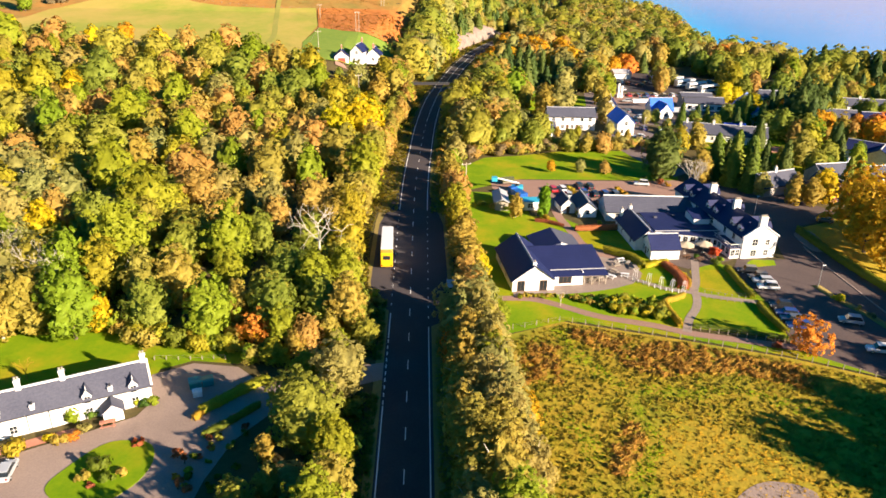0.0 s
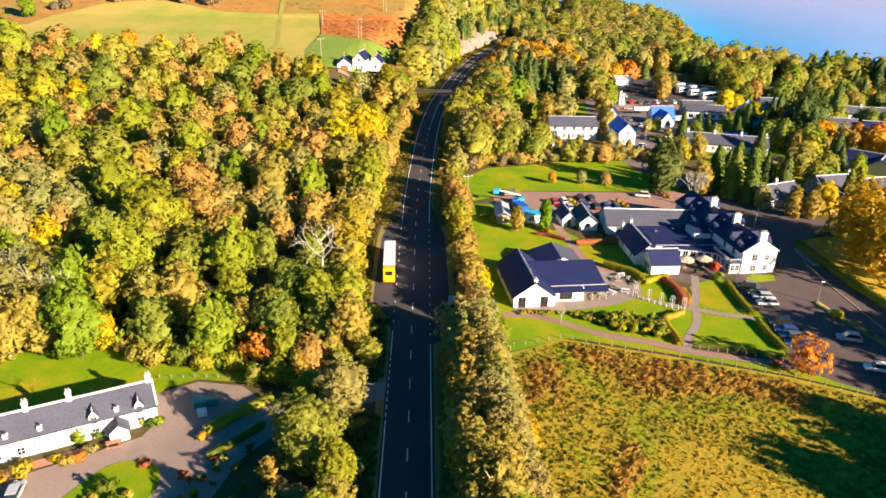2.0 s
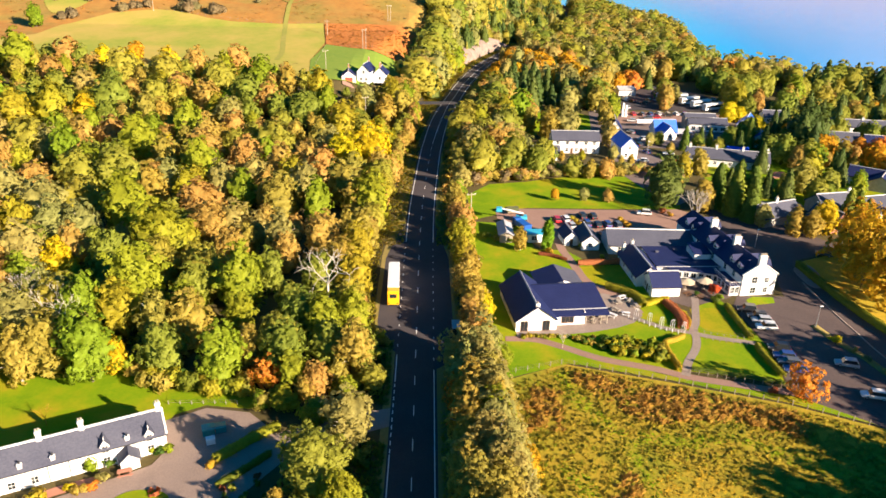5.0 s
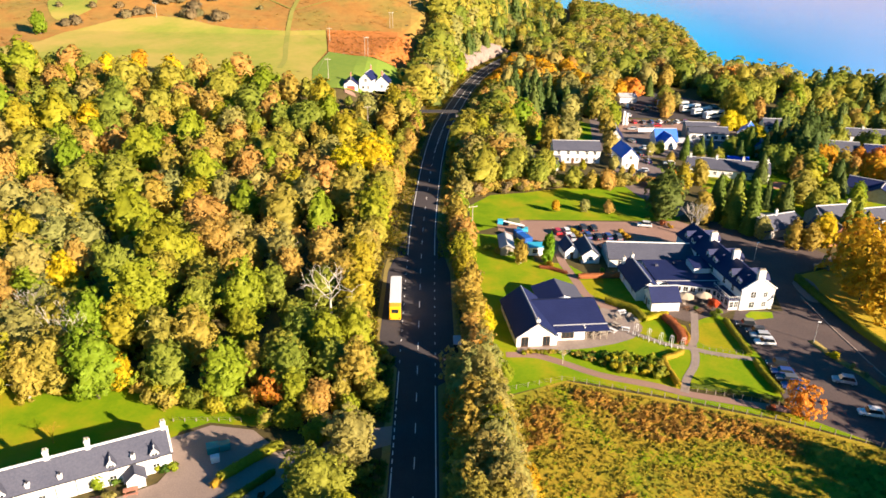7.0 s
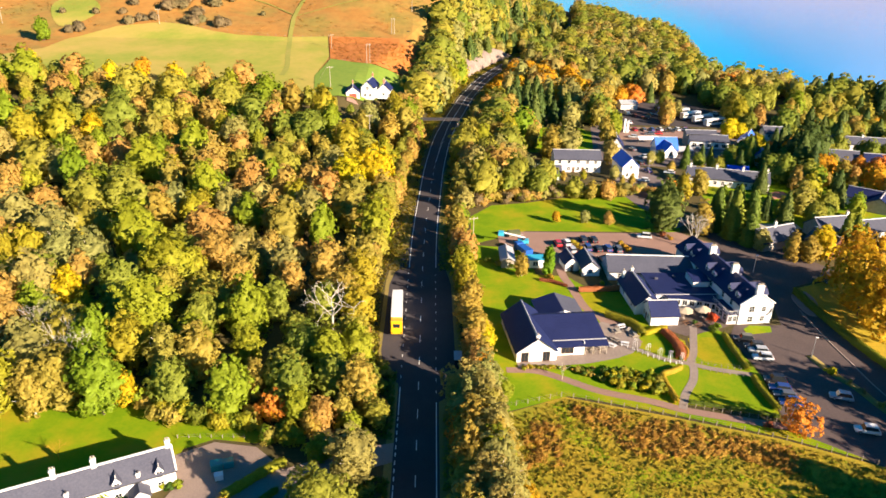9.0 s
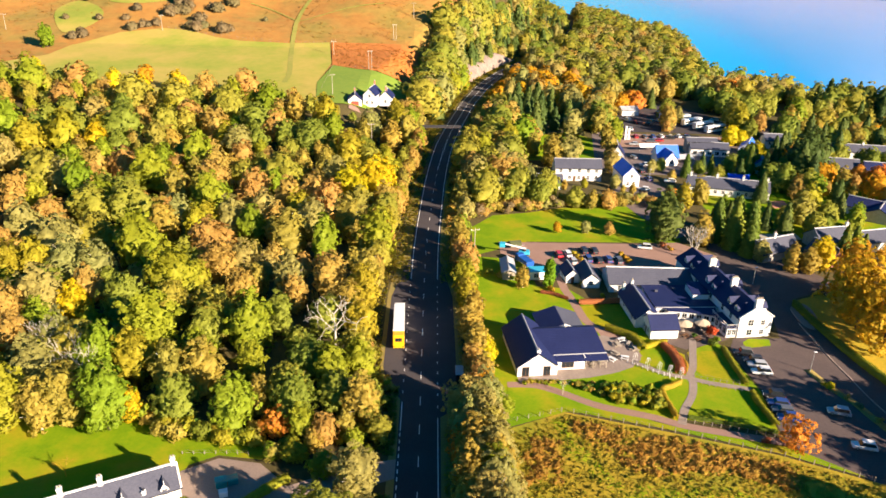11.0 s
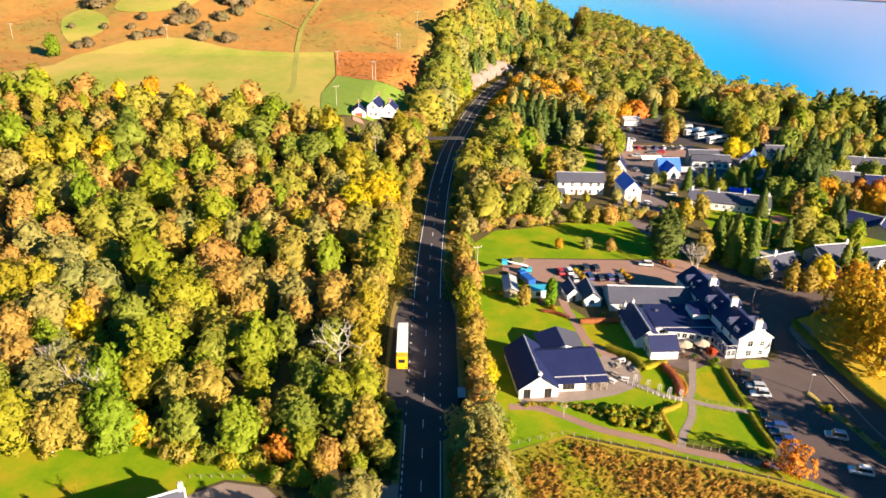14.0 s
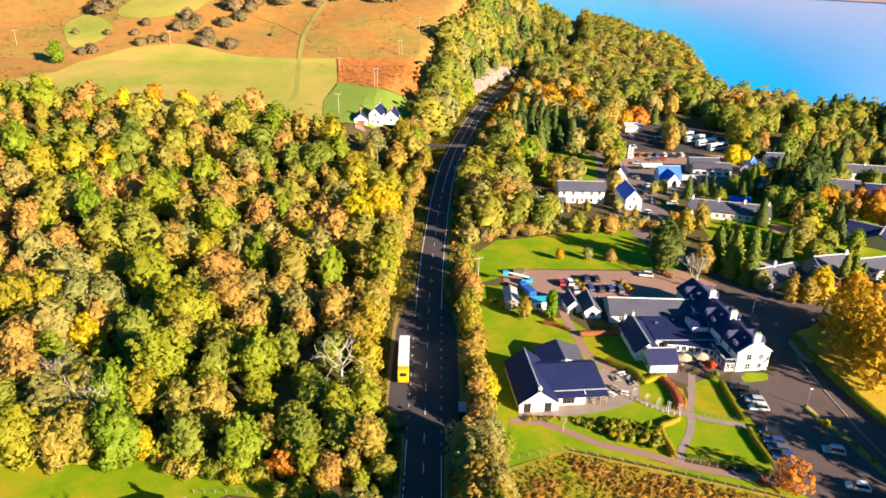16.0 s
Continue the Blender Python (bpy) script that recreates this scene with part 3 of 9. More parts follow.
def crown_mesh(g, h, r, base, shape, lobes, leaves, size, loose=1.0, core=1.0):
    """A leafy crown: tufts of three-cornered leaf sprays over a smaller closed inner mass."""
    hull, lc = crown_form(g, h, r, base, shape, lobes, loose)
    uu = np.linspace(0, 1, 80)
    kk = profile(shape, uu) * r
    w = (kk + 0.08 * r) * np.hypot(np.gradient(kk), np.gradient(uu) * (h - base))
    area = 2 * math.pi * w.sum()
    fine = leaves > 1500
    per = 22 if fine else 10
    tufts = leaves // per
    u = np.clip(np.interp((np.arange(tufts) + g.uniform(0, 1, tufts)) / tufts, np.cumsum(w) / w.sum(), uu), 0.01, 0.99)
    tc, tn = hull(u, np.arange(tufts) * 2.39996 + g.uniform(-0.7, 0.7, tufts), np.where(np.arange(tufts) % 4 == 0, g.uniform(0.66, 0.86, tufts), g.uniform(0.88, 1.03, tufts)) if fine else g.uniform(0.88, 1.04, tufts))
    tr = math.sqrt((0.95 if fine else 0.7) * area / (tufts * math.pi)) * g.uniform(0.6, 1.35, tufts)
    leaves = tufts * per
    d = g.normal(0, 1, (leaves, 3))
    d /= np.linalg.norm(d, axis=1)[:, None]
    tn = np.repeat(tn, per, 0)
    d = d + 0.85 * tn + np.array([0, 0, 0.25])
    d /= np.linalg.norm(d, axis=1)[:, None]
    lie = d - tn * (0.45 * (d * tn).sum(1))[:, None]
    pos = np.repeat(tc, per, 0) + lie * (np.repeat(tr, per) * g.uniform(0.65, 1.15, leaves))[:, None]
    nrm = d + g.normal(0, 0.34, (leaves, 3))
    nrm /= np.linalg.norm(nrm, axis=1)[:, None]
    a = np.cross(nrm, g.normal(0, 1, (leaves, 3)))
    a /= np.linalg.norm(a, axis=1)[:, None]
    b = np.cross(nrm, a)
    s = (size * (1.18 if fine else 1.34) * g.uniform(0.6, 1.4, leaves))[:, None]
    v = np.stack([pos - a * s - b * s * 0.5, pos + a * s - b * s * 0.45, pos + b * s * 1.05], 1).reshape(-1, 3)
    soft = d * 0.5 + tn * 0.62 + nrm * 0.16 if fine else d * 0.32 + tn * 0.75 + nrm * 0.12
    soft = soft / np.linalg.norm(soft, axis=1)[:, None] + np.array([0, 0, 0.55])
    nn = np.repeat(soft / np.linalg.norm(soft, axis=1)[:, None], 3, 0)
    nu, na = (16, 24) if fine else (12, 18)
    cu = np.repeat(np.linspace(0.0, 0.98, nu), na)
    ca = np.tile(np.arange(na) * 2 * math.pi / na, nu)
    cp, cn = hull(cu, ca, core * (g.uniform(0.74, 0.81, nu * na) if fine else g.uniform(0.79, 0.87, nu * na)))
    cn = cn + np.array([0, 0, 0.50]) + (0 if fine else g.normal(0, 0.2, cn.shape))
    cn /= np.linalg.norm(cn, axis=1)[:, None]
    i = np.arange((nu - 1) * na)
    j = i // na * na + (i % na + 1) % na
    q = np.stack([i, j, j + na, i + na], 1)
    t0 = np.arange(3 * leaves).reshape(-1, 3)
    e = (nu - 1) * na
    cap = np.array([(e, e + k, e + k + 1) for k in range(1, na - 1)])
    return np.concatenate([v, cp]), q + 3 * leaves, np.concatenate([t0, cap + 3 * leaves]), np.concatenate([nn, cn]), lc


def cone_mesh(g, h, r, leaves, size, base=1.0, power=1.0):
    """A conifer's boughs in whorls that droop outwards."""
    V, Q, b0 = [], [], 0
    z = base + (h - base) * np.sort(g.uniform(0, 1, leaves) ** 1.35)
    k = (1 - (z - base) / (h - base)) ** power
    whorl = 0.80 + 0.20 * np.sin(z * 2 * math.pi / (h * 0.09))
    ang = g.uniform(0, 2 * math.pi, leaves)
    lob = 0.85 + 0.15 * np.sin(ang * 5 + z * 3)
    rr = (r * k * whorl * lob + 0.15) * g.uniform(0.55, 1.0, leaves) ** 0.5
    pos = np.stack([rr * np.cos(ang), rr * np.sin(ang), z - 0.22 * rr], 1)
    nrm = np.stack([np.cos(ang), np.sin(ang), np.full(leaves, 0.6)], 1)
    v, q, nn = leaf_quads(g, pos, nrm, size)
    n = 9
    core, lev = [], 7
    for i in range(lev):
        zz = base + (h - base) * i / lev
        for j in range(n):
            a = 2 * math.pi * j / n
            c = r * 0.62 * (1 - i / lev) ** power * g.uniform(0.8, 1.15)
            core.append((c * math.cos(a), c * math.sin(a), zz))
    core.append((0, 0, h * 0.97))
    cq = [(i * n + j, i * n + (j + 1) % n, (i + 1) * n + (j + 1) % n, (i + 1) * n + j) for i in range(lev - 1) for j in range(n)]
    ct = [((lev - 1) * n + j, (lev - 1) * n + (j + 1) % n, lev * n) for j in range(n)]
    core = np.array(core)
    cn = core * np.array([1, 1, 0]) / (r * 0.6) + np.array([0, 0, 0.5])
    return np.concatenate([v, core]), np.concatenate([q, np.array(cq) + len(v)]), np.array(ct) + len(v), np.concatenate([nn, cn / np.linalg.norm(cn, axis=1)[:, None]])


def trunk_bm(g, h, r, base, pts, lean=0.0, limbs=6):
    bm = bmesh.new()
    p = Vector((0, 0, -0.3))
    top = base + (h - base) * 0.6
    steps = 4
    for i in range(steps):
        q = Vector((lean * (i + 1) / steps + g.uniform(-0.15, 0.15), g.uniform(-0.15, 0.15), top * (i + 1) / steps))
        tube(bm, p, q, r * (1 - i / (steps + 0.6)), r * (1 - (i + 1) / (steps + 0.6)), 7)
        p = q
    if len(pts):
        for k in range(limbs):
            c = Vector(pts[int(k * len(pts) / limbs)])
            s = Vector((c.x * 0.08, c.y * 0.08, min(top * 0.95, max(base * 0.7, c.z * 0.62))))
            m = s.lerp(c, 0.55) + Vector((0, 0, 0.3))
            tube(bm, s, m, r * 0.42, r * 0.26, 5)
            tube(bm, m, c, r * 0.26, r * 0.08, 5)
    return bm


class Species:
    """A kind of tree: a few crown and trunk meshes, near (fine) and far (coarse)."""

    def __init__(self, name, mat, shape, h, r, base, near, far, bark=None, seed=1, variants=3, group="", power=1.0, core=1.0):
        self.name, self.group, self.mat = name, group, mat
        self.close, self.near, self.mid, self.far, self.distant, self.trunks = [], [], [], [], [], []
        self.h = h
        for k in range(variants):
            g = np.random.default_rng(seed * 100 + k)
            if shape == "cone":
                v, q, t, nn = cone_mesh(g, h, r, near[0], near[1], base, power)
                pts = []
                fv = cone_mesh(g, h, r, far[0], far[1], base, power)
                dv = cone_mesh(g, h, r, far[0] * 2 // 5, far[1] * 1.35, base, power)
            else:
                v, q, t, nn, pts = crown_mesh(g, h, r, base, shape, *near, 1.0, core)
                g2 = np.random.default_rng(seed * 100 + k)
                cv = crown_mesh(g2, h, r, base, shape, near[0], int(near[1] * 1.6), near[2] * 0.78, 1.0, core)
                self.close.append(mesh_np(name + "_crown", cv[0], cv[1], cv[2], [mat], normals=cv[3]))
                fv = crown_mesh(g, h, r, base, shape, *far, 0.55)[:4]
                dv = crown_mesh(g, h, r, base, shape, far[0] * 2 // 3, far[1] // 3, far[2] * 1.55, 0.34)[:4]
            self.near.append(mesh_np(name + "_crown", v, q, t, [mat], normals=nn))
            self.mid.append(mesh_np(name + "_crown", fv[0], fv[1], fv[2], [mat], normals=fv[3]))
            self.far.append(fv)
            self.distant.append(dv)
            bm = trunk_bm(g, h, 0.022 * h + 0.05, base, pts)
            me = bpy.data.meshes.new(name + "_trunk")
            bm.to_mesh(me)
            bm.free()
            me.materials.append(bark or M_BARK)
            self.trunks.append(me)

    def plant(self, x, y, scale=1.0, turn=0.0, label="", squash=1.0, z=None, k=None, group=""):
        k = int(abs(x * 7.3 + y * 3.1)) % len(self.near) if k is None else k
        t = new(self.name)
        mesh_part("trunk", self.trunks[k], t)
        mesh_part("crown", (self.close if y < 80 and self.close else self.near if y < 150 or (y < 260 and self.name in ("maple_tree", "fir_tree", "cypress_tree", "pine_tree")) else self.mid)[k], t)
        t.matrix_world = Matrix.Translation((x, y, height1(x, y) if z is None else z)) @ Matrix.Rotation(turn, 4, "Z") @ Matrix.Diagonal((scale, scale, scale * squash, 1))
        PLANTED.append((x, y))
        return tagged(t, label or LABELS[self.name], "tree", group or self.group)


PLANTED = []


LABELS = {"oak_tree": "broad oak with green and yellowing leaves in the wood", "lime_tree": "tall bright yellow-green broadleaf tree in the wood",
          "autumn_oak": "rounded tree with russet brown autumn leaves", "birch_tree": "slender birch with olive and gold autumn leaves",
          "willow_tree": "grey-green willow with fine upright foliage", "maple_tree": "maple in bright yellow autumn colour",
          "beech_tree": "spreading beech with golden orange autumn leaves", "cherry_tree": "small round tree with orange-red leaves",
          "fir_tree": "dark green conifer with drooping boughs", "larch_tree": "slender yellowing larch on the slope", "cypress_tree": "narrow columnar dark green cypress"}


def forest_stuff(name, label, plants):
    """Far woods as one object: plants are (species, x, y, scale)."""
    V, Q, T, N, tint, base = [], [], [], [], [], 0
    mats, mi_q, mi_t = [], [], []
    g = np.random.default_rng(len(plants))
    for sp, x, y, s in plants:
        v, q, t, nn = (sp.far if y < 300 else sp.distant)[int(g.integers(len(sp.far)))]
        a = g.uniform(0, 6.28)
        c, sn = math.cos(a), math.sin(a)
        turn = np.array([[c, sn, 0], [-sn, c, 0], [0, 0, 1]])
        N.append(nn @ turn)
        w = v @ turn * s * np.array([1, 1, 0.84 if s > 1.0 else 1.0]) + np.array([x, y, height1(x, y)])
        if sp.mat not in mats:
            mats.append(sp.mat)
        m = mats.index(sp.mat)
        V.append(w); Q.append(q + base); T.append(t + base); base += len(w)
        mi_q.append(np.full(len(q), m)); mi_t.append(np.full(len(t), m))
        tint.append(np.full(len(w), g.uniform()))
    me = mesh_np(name, np.concatenate(V), np.concatenate(Q), np.concatenate(T), mats, tint=np.concatenate(tint), normals=np.concatenate(N))
    me.polygons.foreach_set("material_index", np.concatenate(mi_q + mi_t).astype(np.int32))
    return tagged(new(name, me), label, "trees", kind="stuff")


OAK = Species("oak_tree", M_OAK, "round", 15, 5.8, 1.2, (20, 4000, 0.27), (14, 1250, 0.40), seed=1, variants=4)
LIME = Species("lime_tree", M_LIME, "ragged", 16.5, 4.8, 0.8, (24, 3900, 0.26), (16, 1200, 0.39), seed=2, variants=4)
BROWN = Species("autumn_oak", M_BROWN, "round", 13, 4.8, 1.0, (18, 3300, 0.25), (13, 1100, 0.37), seed=3, variants=4)
BIRCH = Species("birch_tree", M_OLIVE, "ragged", 13.5, 3.7, 0.6, (20, 2800, 0.235), (14, 1000, 0.34), M_PALEBARK, seed=4, variants=4)
WILLOW = Species("willow_tree", M_GREY, "ragged", 13.5, 4.2, 0.6, (22, 3100, 0.235), (15, 1050, 0.35), M_PALEBARK, seed=5)
MAPLE = Species("maple_tree", M_YELLOW, "round", 14, 5.4, 1.0, (18, 4400, 0.25), (13, 1300, 0.37), seed=6, variants=2)
BEECH = Species("beech_tree", M_ORANGE, "wide", 15, 6.6, 3.4, (22, 4600, 0.25), (15, 1000, 0.48), seed=7, variants=2, core=0.55)
CHERRY = Species("cherry_tree", M_RED, "round", 6.0, 2.9, 1.0, (18, 1900, 0.15), (12, 500, 0.30), seed=8, variants=2, core=0.5)
FIR = Species("fir_tree", M_FIR, "cone", 18, 6.4, 0.4, (4200, 0.40), (760, 0.80), seed=9, variants=2, power=0.66)
LARCH = Species("larch_tree", M_LARCH, "cone", 13, 3.9, 0.8, (1500, 0.36), (430, 0.62), seed=10, variants=2, power=0.8)
CYPRESS = Species("cypress_tree", M_CYPRESS, "cone", 10, 2.9, 0.1, (2600, 0.26), (420, 0.50), seed=11, variants=2, power=0.6)
COLUMN = Species("clipped_conifer", M_COLUMN, "column", 9.2, 1.75, 0.1, (44, 3600, 0.13), (44, 600, 0.3), seed=12, variants=1, core=1.24)
PINE = Species("pine_tree", M_FIR, "ragged", 17, 5.8, 0.4, (26, 4200, 0.27), (16, 1200, 0.42), seed=13, variants=2)
THORN = Species("hawthorn", M_THORN, "round", 9, 5.2, 0.2, (16, 1700, 0.30), (12, 700, 0.45), seed=14)
LABELS["pine_tree"] = "broad dark green conifer with dense foliage"
LABELS["hawthorn"] = "grey-brown hawthorn bush on the open hillside"
LABELS["clipped_conifer"] = "clipped columnar conifer of dense green"

# ---- roads, lawns and yards ----
def sheet(name, outline, mat, lift, label, cat, curved=False, step=0, thick=0.0):
    return tagged(drape(name, rounded(outline) if curved else outline, mat, lift, step, thick), label, cat, kind="structure")


sheet("road_layby", [(-4, 96), (-7.2, 101), (-8.2, 108), (-8.2, 140), (-5.5, 158), (-4, 166), (3.8, 166), (5, 158), (7.4, 140), (7.6, 100), (6, 92), (3.8, 90)], M_ASPHALT, 0.055,
      "wide asphalt layby on both sides of the road", "road")
sheet("verge_west", [(-4, -60), (-5.4, -60), (-5.4, 96), (-8.4, 104), (-9.2, 112), (-9.2, 142), (-7.4, 165), (-6.4, 200), (-4.4, 240), (-3.9, 240), (-4, 165)], M_VERGE, 0.03,
      "dry ochre grass verge beside the road", "verge")
sheet("verge_east", [(4, -60), (7.5, -60), (7.5, 88), (9, 100), (9, 140), (7, 170), (7.5, 230), (6, 250), (4, 200), (4, 160)], M_VERGE, 0.03, "dry ochre grass verge beside the road", "verge")


def marking(name, line, width, lift=0.075, label="white painted road line"):
    return tagged(ribbon(name, line, width / 2, M_PAINT, lift), label, "road marking", kind="structure")


def road_at(y, off):
    y = np.asarray(y, float)
    s = np.gradient(road_x(np.array([y - 1, y, y + 1])), axis=0)[1] if y.ndim else float(road_x(y + 1) - road_x(y - 1)) / 2
    return road_x(y) + off * np.sqrt(1 + s * s), y


def edge_line(name, off, y0, y1):
    yy = np.arange(y0, y1 + 0.1, 3.0)
    x, y = road_at(yy, off)
    marking(name, np.stack([x, y], 1), 0.18)


edge_line("edge_line_west", -3.6, -60, 66)
edge_line("edge_line_west", -3.6, 86, 97)
edge_line("edge_line_west", -3.6, 150, 620)
edge_line("edge_line_east", 3.5, -60, 91.2)
edge_line("edge_line_east", 3.5, 150, 620)


def dashes(name, off, y0, y1, period, length, width, label):
    V, Q = [], []
    for k, y in enumerate(np.arange(y0, y1, period)):
        xa, xb = float(road_x(y)) + off, float(road_x(y + length)) + off
        b = len(V)
        V += [(xa - width / 2, y, 0.075), (xa + width / 2, y, 0.075), (xb + width / 2, y + length, 0.075), (xb - width / 2, y + length, 0.075)]
        Q.append((b, b + 1, b + 2, b + 3))
    return tagged(new(name, mesh_np(name, V, Q, mats=[M_PAINT])), label, "road marking", kind="structure")


dashes("centre_line", 0.0, -50, 240, 9.0, 2.9, 0.14, "broken white centre line")
dashes("centre_line_double", 0.16, 246, 600, 6.0, 4.5, 0.12, "double white centre line on the bend")
dashes("centre_line_double", -0.16, 246, 600, 60.0, 59.0, 0.12, "double white centre line on the bend")
dashes("junction_line_west", -3.6, 66.3, 86, 2.0, 1.1, 0.18, "short white dashes across the side turning")
dashes("layby_line_west", -3.6, 98, 149, 4.0, 1.0, 0.12, "faint white dashes along the layby")
dashes("layby_line_east", 3.5, 93, 149, 4.0, 1.0, 0.12, "faint white dashes along the layby")

# hotel grounds
sheet("lawn_garden", [(10, 90), (11, 166), (28.5, 164), (30, 147), (38, 146), (43, 138), (51, 137), (54, 119), (59, 114), (57, 103), (51.5, 89), (29, 92.5), (16, 87)], M_LAWN, 0.02, "bright mown garden lawn round the hotel annex", "lawn")
sheet("lawn_east", [(60, 115), (68, 120), (69.5, 116), (70.5, 100), (68.5, 86.5), (52, 90.3), (57.8, 102.5)], M_LAWN, 0.025, "bright mown lawn beside the hotel car park", "lawn")
sheet("lawn_park", [(14, 166), (14.5, 188), (22, 198.6), (34, 201.6), (46, 206.6), (60, 208.6), (76, 209), (84, 199), (78, 178), (69, 177.5), (31, 177)], M_LAWN, 0.02, "wide mown lawn striped with tree shadows", "lawn", step=12)
sheet("car_park_far", [(22, 176.4), (68, 176.4), (77, 178), (86, 168), (76, 158), (38, 153), (30, 154), (28, 164), (22, 168)], M_PINKGRAVEL, 0.035, "pinkish gravel car park behind the hotel", "car park")
tagged(ribbon("lane_garden", open_curve([(36.6, 160), (36.9, 152), (37.1, 146), (37.8, 141.3), (38.6, 135.5), (39.3, 130), (40.8, 126.2), (44, 121.5), (46.6, 116)]), 1.1, M_PINKGRAVEL, 0.048), "pale gravel lane past the annex", "path", kind="structure")
sheet("lane_apron", [(40.9, 127.3), (44.4, 125.0), (48.3, 119.2), (49.3, 113), (46, 112), (42, 120)], M_PINKGRAVEL, 0.042, "pale gravel apron before the terrace", "path")
sheet("lawn_court", [(39.7, 136.2), (39.9, 130.2), (41.6, 127.5), (44.6, 125.6), (50.2, 130.6), (50.2, 137.6)], M_DRYLAWN, 0.03, "yellowing lawn between the lane and the kitchen wing", "lawn")
sheet("lawn_path", [(61.6, 113.5), (63.5, 115.6), (67.2, 115.6), (67.4, 103.4), (60.5, 105.6), (59.6, 107.6)], M_DRYLAWN, 0.035, "yellowing lawn beside the winding path", "lawn")
sheet("terrace", [(20.5, 102.4), (28, 103.0), (36, 104.4), (42, 106.4), (46, 108.6), (48.6, 111.6), (49, 115), (46.5, 119.5), (42.5, 122), (39.6, 121), (36, 110), (20.5, 106.5)], M_PAVING, 0.06, "curved pale paved terrace in front of the annex", "terrace")
sheet("courtyard", [(56, 119), (60, 116), (70, 120), (73, 122), (74, 131), (60, 131), (56, 126)], M_FLAGS, 0.045, "paved courtyard with parasols", "courtyard")
tagged(ribbon("path_main", open_curve([(63.5, 122.6), (62.4, 118.5), (61.2, 114.9), (59.3, 109), (57.6, 105.6), (57.2, 102.4), (55.6, 98.2), (52.5, 93.3), (50.6, 88.8)]), 0.8, M_PAVING, 0.06), "pale winding garden path", "path", kind="structure")
tagged(ribbon("path_east", open_curve([(57.4, 104.5), (59.5, 103.5), (62.2, 102.5), (68.9, 100.7)]), 0.75, M_PAVING, 0.055), "pale path between two lawns", "path", kind="structure")
tagged(ribbon("path_arches", open_curve([(44, 113), (45.8, 111.4), (49.5, 108.4), (52.6, 106.2), (57.5, 104.5)]), 0.7, M_PAVING, 0.055), "pale path under garden arches", "path", kind="structure")
tagged(ribbon("path_brown", open_curve([(18, 101.5), (24, 101.2), (29.1, 98.6), (35.8, 94.4), (45.4, 91.0), (51, 88.4), (60, 85.8), (69.4, 83.4)]), 1.0, M_PINKGRAVEL, 0.05), "brown gravel track along the garden", "path", kind="structure")
sheet("car_park_hotel", [(73, 121.5), (84, 121.5), (86, 130), (84, 142), (80, 158), (86, 168), (83, 186), (100, 176), (112, 152), (106, 146), (97, 142), (94.5, 137), (96, 118), (99, 104), (103, 90), (108, 74), (95, 66), (80, 73), (69.5, 82), (69, 88), (71, 100), (70, 116)],
      M_TARMAC, 0.04, "worn tarmac hotel car park and access road", "car park")
sheet("meadow", [(6.5, -60), (6.5, 84), (16, 86.5), (28.5, 92.3), (48, 86.2), (66, 80), (79, 73.5), (96, 66), (110, 60), (150, 20), (120, -60)], M_MEADOW, 0.045, "rough meadow of ochre grass and rushes", "meadow", step=15)
sheet("field_east", [(97, 141), (106, 145), (114, 152), (150, 150), (170, 90), (108, 76), (100, 104), (97, 118)], M_LITTER, 0.025, "grass strewn with golden leaves under the beeches", "field")

sheet("lawn_gable", [(74.3, 116.9), (74.3, 119.4), (76.4, 121.2), (81.2, 121.0), (80.4, 118.2)], M_LAWN, 0.06, "small grass patch under the white gable", "lawn")
tagged(ribbon("car_park_island", open_curve([(84.3, 108.4), (85.4, 103.4), (86.8, 99.4), (88.3, 95.8), (89.2, 91.5), (90.6, 86)]), 0.9, M_VERGE, 0.14, 0.12), "raised planted island dividing the car park", "island", kind="structure")
tagged(ribbon("car_park_kerb", open_curve([(91.8, 129), (91.6, 116), (92.0, 105), (92.4, 96), (94, 86)]), 0.16, M_PAVING, 0.13, 0.12), "worn pale kerb along the access road", "kerb", kind="structure")
sheet("gravel_bank", [(93.2, 136.6), (97.6, 138.8), (98.0, 133.2), (95.4, 126.6), (93.0, 126.4), (92.4, 130)], M_GRAVEL, 0.16, "pale stony bank beside the access road", "ground", True, thick=0.12)

BARE_PATCH = [(42.6, 45.5), (45, 48.2), (48.5, 49.6), (52.5, 48.6), (53.5, 46.5), (49, 44.5)]

# cottage yard on the west
sheet("yard_west", [(-41.5, 75.5), (-35.6, 78.8), (-27.8, 77), (-22, 71), (-12, 76), (-4, 78), (-4, 73), (-12, 69.5), (-20, 64), (-24, 58), (-26, 50), (-27, 40), (-60, 34), (-66, 47), (-57, 54), (-47, 60), (-40, 64.5), (-39, 68)], M_GRAVEL, 0.08, "pinkish grey gravel yard before the cottages", "yard", step=5)
sheet("cottage_patio", [(-58, 54.2), (-50, 58.6), (-46.2, 60.6), (-46.8, 62.2), (-50.6, 60.4), (-58.6, 56)], M_REDSTONE, 0.11, "brown paved strip before the cottage doors", "terrace")
sheet("lawn_island", [(-46, 49), (-44.8, 54), (-42, 58.2), (-38.5, 59), (-35.2, 57.6), (-34, 53.5), (-35.5, 49), (-40, 45.5)], M_LAWN, 0.16, "round lawn island in the cottage yard", "lawn", True, thick=0.1)
sheet("lawn_cottage", [(-110, 104), (-76, 95), (-60, 94), (-50, 89), (-40, 82), (-41, 74), (-62, 56), (-95, 44)], M_LAWN, 0.02, "bright lawn behind the cottages", "lawn", step=6)

